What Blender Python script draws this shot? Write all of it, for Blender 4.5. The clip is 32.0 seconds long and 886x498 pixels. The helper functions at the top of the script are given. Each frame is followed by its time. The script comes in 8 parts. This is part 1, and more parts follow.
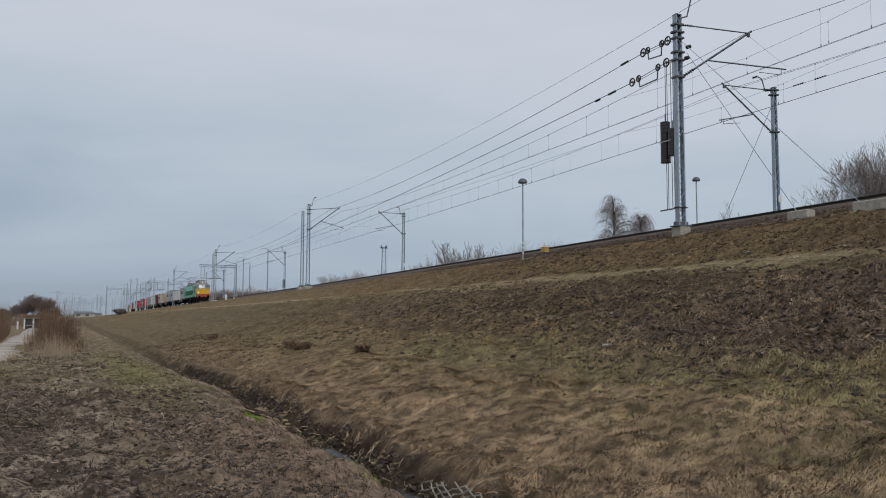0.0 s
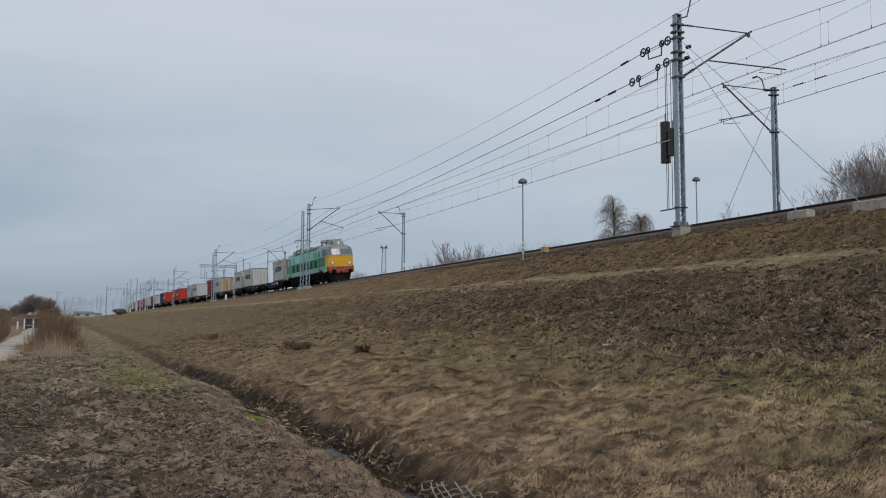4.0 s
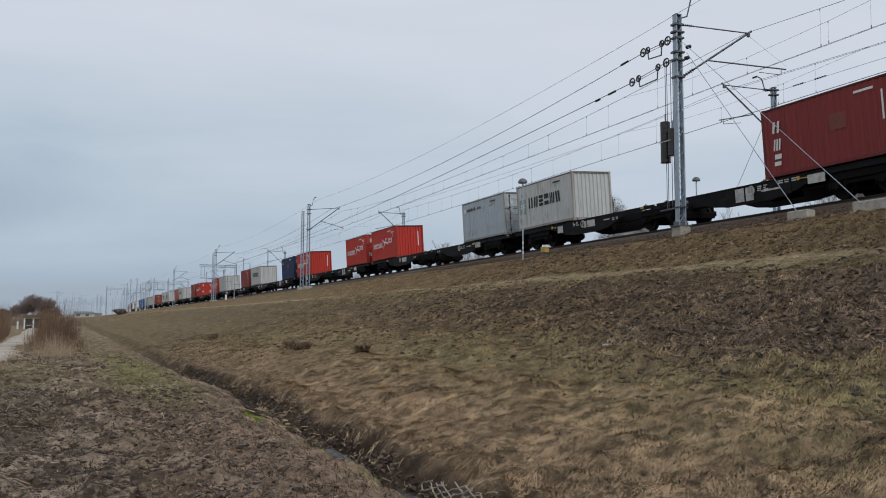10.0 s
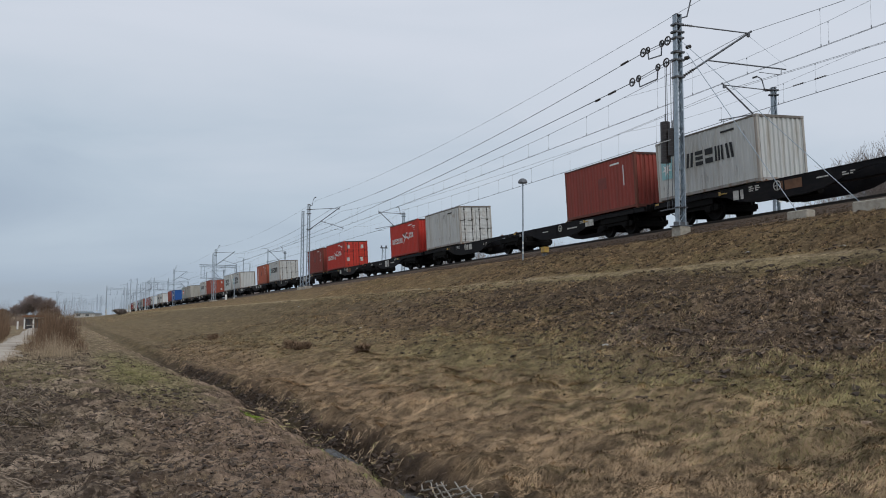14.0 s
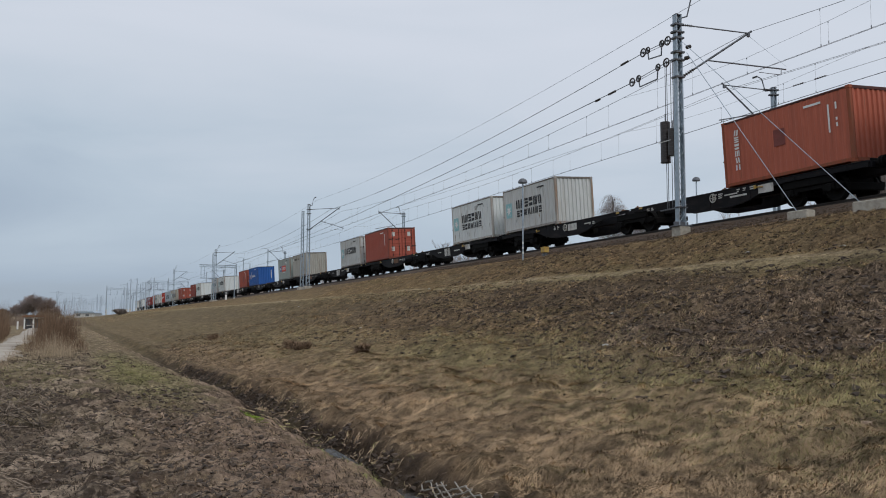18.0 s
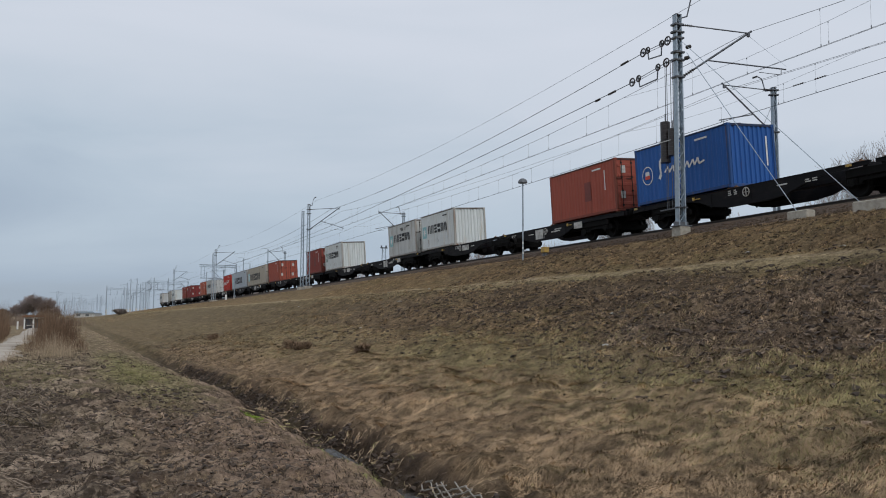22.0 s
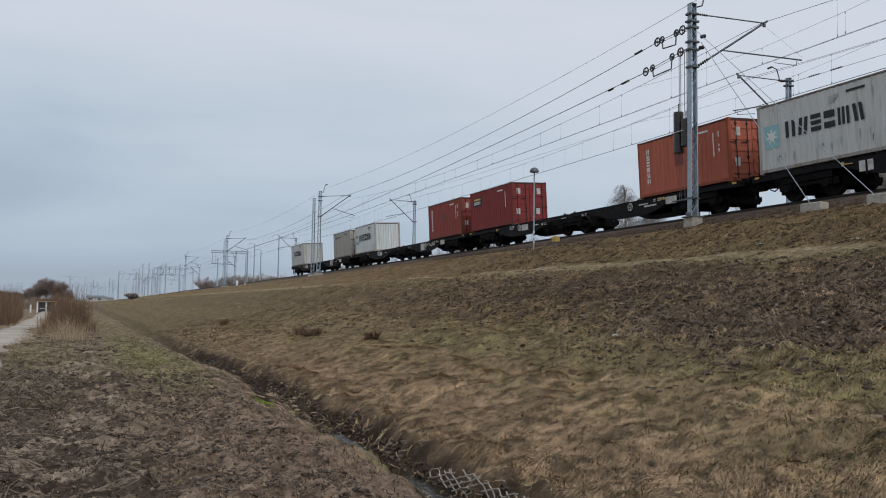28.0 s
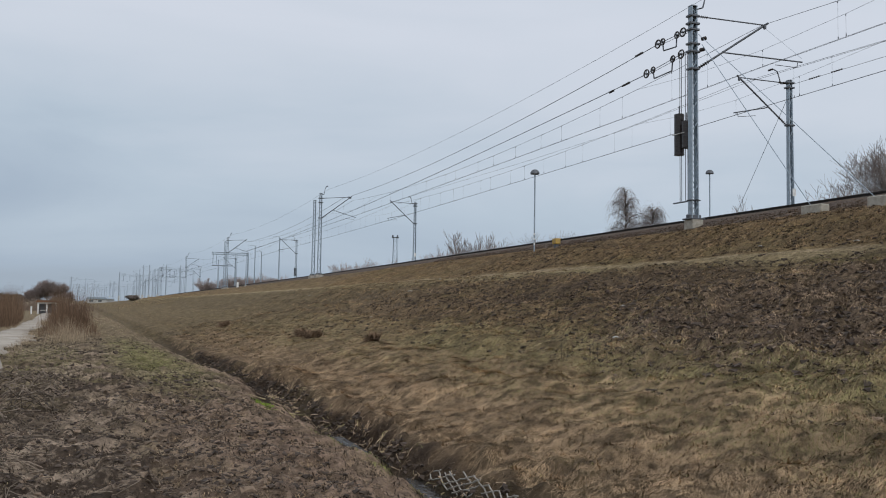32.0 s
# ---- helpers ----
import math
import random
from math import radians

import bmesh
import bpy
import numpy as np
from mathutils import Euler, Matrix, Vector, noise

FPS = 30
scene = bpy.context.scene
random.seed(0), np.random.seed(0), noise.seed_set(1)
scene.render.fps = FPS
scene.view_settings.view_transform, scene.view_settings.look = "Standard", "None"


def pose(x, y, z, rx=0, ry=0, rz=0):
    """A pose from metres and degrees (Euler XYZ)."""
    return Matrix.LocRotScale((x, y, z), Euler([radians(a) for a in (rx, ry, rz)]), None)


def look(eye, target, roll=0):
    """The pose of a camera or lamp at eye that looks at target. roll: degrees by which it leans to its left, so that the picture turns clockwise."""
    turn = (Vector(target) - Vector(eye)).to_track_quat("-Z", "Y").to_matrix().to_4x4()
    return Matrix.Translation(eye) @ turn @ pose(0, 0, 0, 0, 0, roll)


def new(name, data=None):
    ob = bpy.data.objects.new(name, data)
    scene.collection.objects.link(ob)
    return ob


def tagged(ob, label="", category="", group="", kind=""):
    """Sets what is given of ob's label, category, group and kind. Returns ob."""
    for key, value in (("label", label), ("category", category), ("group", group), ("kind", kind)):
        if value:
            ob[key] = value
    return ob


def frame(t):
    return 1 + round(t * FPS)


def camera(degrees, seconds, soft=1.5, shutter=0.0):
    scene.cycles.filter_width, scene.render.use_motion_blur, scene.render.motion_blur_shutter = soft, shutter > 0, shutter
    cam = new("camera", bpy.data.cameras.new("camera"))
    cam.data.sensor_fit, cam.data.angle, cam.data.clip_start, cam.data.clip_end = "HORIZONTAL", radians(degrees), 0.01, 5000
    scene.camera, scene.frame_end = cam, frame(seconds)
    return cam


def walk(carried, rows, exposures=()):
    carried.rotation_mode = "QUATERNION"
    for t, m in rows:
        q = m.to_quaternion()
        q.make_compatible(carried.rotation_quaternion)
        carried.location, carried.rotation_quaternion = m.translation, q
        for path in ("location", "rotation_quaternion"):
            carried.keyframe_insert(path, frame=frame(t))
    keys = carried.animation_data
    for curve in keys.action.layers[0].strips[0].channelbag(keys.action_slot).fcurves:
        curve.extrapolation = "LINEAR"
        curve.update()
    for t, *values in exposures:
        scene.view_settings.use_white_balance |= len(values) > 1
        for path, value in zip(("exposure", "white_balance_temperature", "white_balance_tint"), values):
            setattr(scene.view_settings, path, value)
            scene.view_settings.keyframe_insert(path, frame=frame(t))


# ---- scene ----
cam = camera(56.44, 32.0, soft=1.0)


def aim(pitch, roll, turn):
    """The camera's pose: pitch up, roll and turn to the left, in degrees."""
    return pose(0, 0, 1.6, 0, 0, turn) @ pose(0, 0, 0, 90 + pitch) @ pose(0, 0, 0, 0, 0, roll)


walk(cam, [
    (0.0, aim(4.603, 0.2335, 0.0)), (25.5, aim(4.603, 0.2335, 0.0)), (26.6, aim(4.66, 0.2, 0.1)),
    (27.5, aim(4.894, 0.0394, 0.5)), (27.6, aim(3.80, 0.90, 0.72)), (27.8, aim(4.08, 0.98, 0.72)),
    (28.0, aim(3.787, 0.92, 0.729)), (28.2, aim(4.08, 1.02, 0.73)), (28.5, aim(4.16, 1.06, 0.732)),
    (29.0, aim(4.157, 1.035, 0.722)), (29.5, aim(4.175, 1.033, 0.73)), (30.0, aim(3.955, 1.02, 0.725)),
    (30.5, aim(3.957, 0.955, 0.766)), (31.0, aim(3.998, 0.985, 0.763)), (31.5, aim(3.929, 0.955, 0.762)),
    (32.0, aim(3.917, 0.958, 0.772))],
    exposures=[(0.0, -0.17), (3.5, -0.17), (5.8, -0.02), (32.0, -0.02)])

# ---- sky and sun: an even, bright overcast ----
world = bpy.data.worlds.new("overcast_sky")
scene.world = world
world.use_nodes = True
SUN_DIR = Vector((0.42, -0.80, 0.75)).normalized()


def build_sky():
    nt = world.node_tree
    nt.nodes.clear()
    N, L = nt.nodes.new, nt.links.new
    out = N("ShaderNodeOutputWorld")
    clouds_bg, clear_bg, both = N("ShaderNodeBackground"), N("ShaderNodeBackground"), N("ShaderNodeMixShader")
    sky = N("ShaderNodeTexSky")
    sky.sky_type, sky.sun_disc = "NISHITA", False
    sky.sun_elevation = math.asin(SUN_DIR.z)
    sky.sun_rotation = math.atan2(SUN_DIR.x, SUN_DIR.y)
    clear_bg.inputs[1].default_value = 0.05
    L(sky.outputs[0], clear_bg.inputs[0])
    co, sep = N("ShaderNodeTexCoord"), N("ShaderNodeSeparateXYZ")
    L(co.outputs["Generated"], sep.inputs[0])
    # cloud deck: blue-grey low down, paler and warmer overhead
    ramp = N("ShaderNodeValToRGB")
    e = ramp.color_ramp.elements
    e[0].position, e[0].color = 0.0, (0.30, 0.36, 0.435, 1)
    e[1].position, e[1].color = 1.0, (0.60, 0.63, 0.70, 1)
    for pos, col in ((0.06, (0.325, 0.395, 0.485, 1)), (0.17, (0.405, 0.478, 0.56, 1)), (0.30, (0.51, 0.56, 0.635, 1)), (0.45, (0.568, 0.605, 0.68, 1))):
        k = e.new(pos)
        k.color = col
    # the brighter side lies towards the sun
    lean = N("ShaderNodeMath")
    lean.operation = "MULTIPLY_ADD"
    lean.inputs[1].default_value = 0.13
    L(sep.outputs[0], lean.inputs[0])
    L(sep.outputs[2], lean.inputs[2])
    mp = N("ShaderNodeMapping")
    mp.inputs["Scale"].default_value = (1.6, 1.6, 6.5)
    mp.inputs["Rotation"].default_value = (0.10, 0.16, 0)
    L(co.outputs["Generated"], mp.inputs[0])
    big, fine = N("ShaderNodeTexNoise"), N("ShaderNodeTexNoise")
    big.inputs["Scale"].default_value, big.inputs["Detail"].default_value, big.inputs["Roughness"].default_value = 1.3, 5, 0.5
    big.inputs["Distortion"].default_value = 0.5
    fine.inputs["Scale"].default_value, fine.inputs["Detail"].default_value = 3.2, 4
    L(mp.outputs[0], big.inputs["Vector"])
    L(mp.outputs[0], fine.inputs["Vector"])
    a, b = N("ShaderNodeMath"), N("ShaderNodeMath")
    a.operation, b.operation = "MULTIPLY_ADD", "MULTIPLY_ADD"
    a.inputs[1].default_value, b.inputs[1].default_value = 0.34, 0.05
    L(big.outputs[0], a.inputs[0])
    L(lean.outputs[0], a.inputs[2])
    L(fine.outputs[0], b.inputs[0])
    L(a.outputs[0], b.inputs[2])
    shift = N("ShaderNodeMath")
    shift.operation = "SUBTRACT"
    shift.inputs[1].default_value = 0.15
    L(b.outputs[0], shift.inputs[0])
    L(shift.outputs[0], ramp.inputs[0])
    L(ramp.outputs[0], clouds_bg.inputs[0])
    clouds_bg.inputs[1].default_value = 1.22
    both.inputs[0].default_value = 0.94
    L(clear_bg.outputs[0], both.inputs[1])
    L(clouds_bg.outputs[0], both.inputs[2])
    L(both.outputs[0], out.inputs[0])


build_sky()
sun = new("sun", bpy.data.lights.new("sun", "SUN"))
sun.data.energy, sun.data.angle, sun.data.color = 0.95, radians(25), (1.0, 0.97, 0.92)
sun.matrix_world = look(SUN_DIR * 100, (0, 0, 0))


# ---- the line: plan, height and lean of the near track ----
START, HEADING, BEND, EASE, CANT = (-19.258, 105.0), -1.146723, -2.5084e-4, -2.640e-6, radians(3.25)
STEP = 0.5
_s = np.arange(-1000, 420 + STEP, STEP)
_c = np.clip(_s, -320, 300)
_a = HEADING + BEND * _c + np.where(_c < 0, EASE * _c * _c / 2, 0)
_x = np.concatenate(([0], np.cumsum((np.cos(_a[1:]) + np.cos(_a[:-1])) / 2 * STEP)))
_y = np.concatenate(([0], np.cumsum((np.sin(_a[1:]) + np.sin(_a[:-1])) / 2 * STEP)))
_o = int(round(1000 / STEP))
_x, _y = _x - _x[_o] + START[0], _y - _y[_o] + START[1]


def rail_z(s):
    return np.maximum(4.885 + 0.009034 * np.asarray(s, float), 0.7)


def plan(s, d):
    """Ground plan of the point at s metres along the line and d metres to its near side."""
    x, y, a = np.interp(s, _s, _x), np.interp(s, _s, _y), np.interp(s, _s, _a)
    return x + d * np.sin(a), y - d * np.cos(a)


def heading(s):
    return float(np.interp(s, _s, _a))


def on_line(s, d=0.0, z=0.0, cant=CANT):
    """Pose at rail height: x along the line, y to the far side, z up."""
    a = heading(s)
    t = Vector((math.cos(a), math.sin(a), 0.009034)).normalized()
    n = Vector((-math.sin(a), math.cos(a), 0))
    lat = n * math.cos(cant) + Vector((0, 0, math.sin(cant)))
    up = t.cross(lat).normalized()
    lat = up.cross(t)
    x, y = plan(s, 0)
    m = Matrix((t, lat, up)).transposed().to_4x4()
    m.translation = Vector((float(x), float(y), float(rail_z(s)))) - lat * d + up * z
    return m


def upright(s, d, z, turn=0.0):
    """Upright pose at s, d; x along the line, y to the far side."""
    x, y = plan(s, d)
    return Matrix.Translation((float(x), float(y), z)) @ Matrix.Rotation(heading(s) + radians(turn), 4, "Z")


PROFILE_D = [3.4, 4.6, 7.95, 8.3, 9.2, 10.8, 13.5, 16.5, 17.6, 19.0, 19.95, 20.2, 20.42, 20.78, 21.05, 21.45, 22.3, 24.0]
PROFILE_H = [0.842, 0.796, 0.550, 0.536, 0.512, 0.458, 0.280, 0.097, 0.060, -0.010, -0.038, -0.085, -0.106, -0.106, -0.062, -0.024, -0.004, 0.0]


def ground_z(s, d):
    s, d = np.asarray(s, float), np.asarray(d, float)
    R = rail_z(s)
    near = np.interp(d, PROFILE_D, PROFILE_H) * R
    # the ditch grows shallow along the line
    near = np.where(near < 0, near * np.interp(s, [20, 70], [0.35, 1.0]), near)
    far = np.interp(-d, [8.0, 9.0, 20.0], [0.842, 0.80, 0.0]) * R
    top = R * 0.842 + 0 * d
    return np.where(d > 3.4, near, np.where(d < -8.0, far, top))


# ---- mesh tools ----
class Build:
    """Collects boxes, bars and plates into one mesh."""

    def __init__(self):
        self.v, self.f, self.smooth = [], [], []

    def add(self, verts, faces, smooth=False):
        o = len(self.v)
        self.v.extend(tuple(p) for p in verts)
        self.f.extend(tuple(i + o for i in q) for q in faces)
        self.smooth.extend([smooth] * len(faces))
        return self

    def box(self, x0, x1, y0, y1, z0, z1, c=0.0, m=None):
        """A box, its upright and long edges cut back by c."""
        if c <= 0:
            p = [(x, y, z) for x in (x0, x1) for y in (y0, y1) for z in (z0, z1)]
            q = [(0, 1, 3, 2), (4, 6, 7, 5), (0, 4, 5, 1), (2, 3, 7, 6), (0, 2, 6, 4), (1, 5, 7, 3)]
        else:
            p, q = [], []
            rings = ((z0, c), (z0 + c, 0), (z1 - c, 0), (z1, c))
            for z, k in rings:
                k2 = c if k == 0 else c * 1.6
                e = k
                p += [(x0 + k2, y0 + e, z), (x1 - k2, y0 + e, z), (x1 - e, y0 + k2, z), (x1 - e, y1 - k2, z),
                      (x1 - k2, y1 - e, z), (x0 + k2, y1 - e, z), (x0 + e, y1 - k2, z), (x0 + e, y0 + k2, z)]
            for r in range(3):
                q += [(r * 8 + i, r * 8 + (i + 1) % 8, r * 8 + 8 + (i + 1) % 8, r * 8 + 8 + i) for i in range(8)]
            q += [tuple(range(7, -1, -1)), tuple(range(24, 32))]
        if m is not None:
            p = [m @ Vector(k) for k in p]
        return self.add(p, q)

    def cyl(self, a, b, r, n=8, r2=None, caps=True, smooth=True):
        a, b = Vector(a), Vector(b)
        w = (b - a).normalized()
        u = w.orthogonal().normalized()
        v = w.cross(u)
        r2 = r if r2 is None else r2
        ring = [u * math.cos(2 * math.pi * i / n) + v * math.sin(2 * math.pi * i / n) for i in range(n)]
        p = [a + k * r for k in ring] + [b + k * r2 for k in ring]
        self.add(p, [(i, (i + 1) % n, n + (i + 1) % n, n + i) for i in range(n)], smooth)
        if caps:
            self.add(p[:n], [tuple(range(n - 1, -1, -1))])
            self.add(p[n:], [tuple(range(n))])
        return self

    def path(self, pts, r, n=6):
        for a, b in zip(pts, pts[1:]):
            self.cyl(a, b, r, n)
        return self

    def ring(self, c, axis, big, small, n=16, m=6):
        c, w = Vector(c), Vector(axis).normalized()
        u = w.orthogonal().normalized()
        v = w.cross(u)
        p = []
        for i in range(n):
            t = 2 * math.pi * i / n
            o = u * math.cos(t) + v * math.sin(t)
            p += [c + o * (big + small * math.cos(2 * math.pi * j / m)) + w * small * math.sin(2 * math.pi * j / m) for j in range(m)]
        q = [(i * m + j, (i + 1) % n * m + j, (i + 1) % n * m + (j + 1) % m, i * m + (j + 1) % m) for i in range(n) for j in range(m)]
        return self.add(p, q, True)

    def slab(self, outline, a, b, axis="y"):
        """A plate of the given outline between a and b on an axis."""
        def at(p, k):
            return {"y": (p[0], k, p[1]), "x": (k, p[0], p[1]), "z": (p[0], p[1], k)}[axis]
        n = len(outline)
        p = [at(k, a) for k in outline] + [at(k, b) for k in outline]
        self.add(p, [(i, (i + 1) % n, n + (i + 1) % n, n + i) for i in range(n)])
        return self.add(p, [tuple(range(n - 1, -1, -1)), tuple(range(n, 2 * n))])

    def sheet(self, rows, smooth=True, closed=False):
        """A skin through rows of points."""
        n = len(rows[0])
        p = [k for r in rows for k in r]
        q = []
        for i in range(len(rows) - 1):
            for j in range(n if closed else n - 1):
                k = (j + 1) % n
                q.append((i * n + j, i * n + k, (i + 1) * n + k, (i + 1) * n + j))
        return self.add(p, q, smooth)

    def mesh(self, name, fix=True):
        me = bpy.data.meshes.new(name)
        me.from_pydata(self.v, [], self.f)
        me.polygons.foreach_set("use_smooth", self.smooth)
        if fix:
            bm = bmesh.new()
            bm.from_mesh(me)
            bmesh.ops.recalc_face_normals(bm, faces=bm.faces)
            bm.to_mesh(me)
            bm.free()
        me.update()
        return me


def part(name, geo, material, parent=None, label="", m=None):
    """One mesh object under a thing or a part."""
    me = geo.mesh(name) if isinstance(geo, Build) else geo
    if not me.materials:
        me.materials.append(material)
    ob = new(name, me)
    if parent is not None:
        ob.parent = parent
    if m is not None:
        ob.matrix_basis = m
    if label:
        ob["label"] = label
    return ob


def thing(name, m, label, category, group="", kind=""):
    ob = new(name)
    ob.matrix_basis = m
    return tagged(ob, label, category, group, kind)


def big_mesh(name, verts, faces, material, smooth=False):
    """One mesh from arrays: verts (n, 3), faces (m, 3) or (m, 4)."""
    verts, faces = np.asarray(verts, np.float32), np.asarray(faces, np.int32)
    me = bpy.data.meshes.new(name)
    me.vertices.add(len(verts))
    me.vertices.foreach_set("co", verts.ravel())
    k = faces.shape[1]
    me.loops.add(faces.size)
    me.loops.foreach_set("vertex_index", faces.ravel())
    me.polygons.add(len(faces))
    me.polygons.foreach_set("loop_start", np.arange(0, faces.size, k, dtype=np.int32))
    me.polygons.foreach_set("use_smooth", np.full(len(faces), smooth))
    me.update(calc_edges=True)
    me.materials.append(material)
    return me


# ---- materials ----
def material(name, colour, rough=0.7, metal=0.0, vary=0.0, scale=4.0, second=None, amount=0.5, second_scale=1.5, bump=0.0, bump_scale=30.0,
             island=0.0, piece=0.0, spec=None, stretch=(1, 1, 1), contrast=0.12, chips=None):
    """A surface with grain, and stains of a second colour; stretch draws them out."""
    m = bpy.data.materials.new(name)
    m.use_nodes = True
    nt = m.node_tree
    N, L = nt.nodes.new, nt.links.new
    bsdf = nt.nodes["Principled BSDF"]
    bsdf.inputs["Roughness"].default_value, bsdf.inputs["Metallic"].default_value = rough, metal
    if spec is not None:
        bsdf.inputs["Specular IOR Level"].default_value = spec
    co, mp = N("ShaderNodeTexCoord"), N("ShaderNodeMapping")
    mp.inputs["Scale"].default_value = stretch
    L(co.outputs["Object"], mp.inputs[0])
    src = None
    base = N("ShaderNodeRGB")
    base.outputs[0].default_value = (*colour, 1)
    src = base.outputs[0]
    info = N("ShaderNodeObjectInfo")
    if second is not None:
        n2 = N("ShaderNodeTexNoise")
        n2.noise_dimensions = "4D"
        n2.inputs["Scale"].default_value, n2.inputs["Detail"].default_value, n2.inputs["Roughness"].default_value = second_scale, 7, 0.62
        L(mp.outputs[0], n2.inputs["Vector"])
        k = N("ShaderNodeMath")
        k.operation = "MULTIPLY"
        k.inputs[1].default_value = 37.0
        L(info.outputs["Random"], k.inputs[0])
        L(k.outputs[0], n2.inputs["W"])
        r = N("ShaderNodeMapRange")
        r.inputs["From Min"].default_value, r.inputs["From Max"].default_value = 1 - amount - contrast, 1 - amount + contrast
        L(n2.outputs[0], r.inputs["Value"])
        mix = N("ShaderNodeMix")
        mix.data_type = "RGBA"
        L(r.outputs[0], mix.inputs["Factor"])
        L(src, mix.inputs[6])
        mix.inputs[7].default_value = (*second, 1)
        src = mix.outputs[2]
    if vary > 0 or island > 0 or piece > 0:
        n1 = N("ShaderNodeTexNoise")
        n1.inputs["Scale"].default_value, n1.inputs["Detail"].default_value, n1.inputs["Roughness"].default_value = scale, 8, 0.65
        L(mp.outputs[0], n1.inputs["Vector"])
        val = N("ShaderNodeMapRange")
        val.inputs["From Min"].default_value, val.inputs["From Max"].default_value = 0.25, 0.75
        val.inputs["To Min"].default_value, val.inputs["To Max"].default_value = 1 - vary, 1 + vary
        L(n1.outputs[0], val.inputs["Value"])
        fac = val.outputs[0]
        for kind, much in (("island", island), ("piece", piece)):
            if much > 0:
                if kind == "island":
                    src_r = N("ShaderNodeNewGeometry").outputs["Random Per Island"]
                else:
                    src_r = info.outputs["Random"]
                q = N("ShaderNodeMapRange")
                q.inputs["To Min"].default_value, q.inputs["To Max"].default_value = 1 - much, 1 + much
                L(src_r, q.inputs["Value"])
                mul = N("ShaderNodeMath")
                mul.operation = "MULTIPLY"
                L(fac, mul.inputs[0])
                L(q.outputs[0], mul.inputs[1])
                fac = mul.outputs[0]
        sc = N("ShaderNodeVectorMath")
        sc.operation = "SCALE"
        L(src, sc.inputs[0])
        L(fac, sc.inputs["Scale"])
        src = sc.outputs[0]
    if chips is not None:
        # small spots where the paint has gone
        colour_, share, scale_ = chips
        n4, r4, mix4 = N("ShaderNodeTexNoise"), N("ShaderNodeMapRange"), N("ShaderNodeMix")
        n4.noise_dimensions = "4D"
        n4.inputs["Scale"].default_value, n4.inputs["Detail"].default_value, n4.inputs["Roughness"].default_value = scale_, 9, 0.74
        k4 = N("ShaderNodeMath")
        k4.operation = "MULTIPLY"
        k4.inputs[1].default_value = 91.0
        L(info.outputs["Random"], k4.inputs[0])
        L(k4.outputs[0], n4.inputs["W"])
        L(mp.outputs[0], n4.inputs["Vector"])
        r4.inputs["From Min"].default_value, r4.inputs["From Max"].default_value = 0.70 - share, 0.76 - share
        r4.inputs["To Max"].default_value = 0.85
        L(n4.outputs[0], r4.inputs["Value"])
        mix4.data_type = "RGBA"
        L(r4.outputs[0], mix4.inputs["Factor"])
        L(src, mix4.inputs[6])
        mix4.inputs[7].default_value = (*colour_, 1)
        src = mix4.outputs[2]
    L(src, bsdf.inputs["Base Color"])
    if bump > 0:
        n3, bp = N("ShaderNodeTexNoise"), N("ShaderNodeBump")
        n3.inputs["Scale"].default_value, n3.inputs["Detail"].default_value = bump_scale, 6
        L(mp.outputs[0], n3.inputs["Vector"])
        bp.inputs["Strength"].default_value, bp.inputs["Distance"].default_value = bump, 0.05
        L(n3.outputs[0], bp.inputs["Height"])
        L(bp.outputs[0], bsdf.inputs["Normal"])
    return m


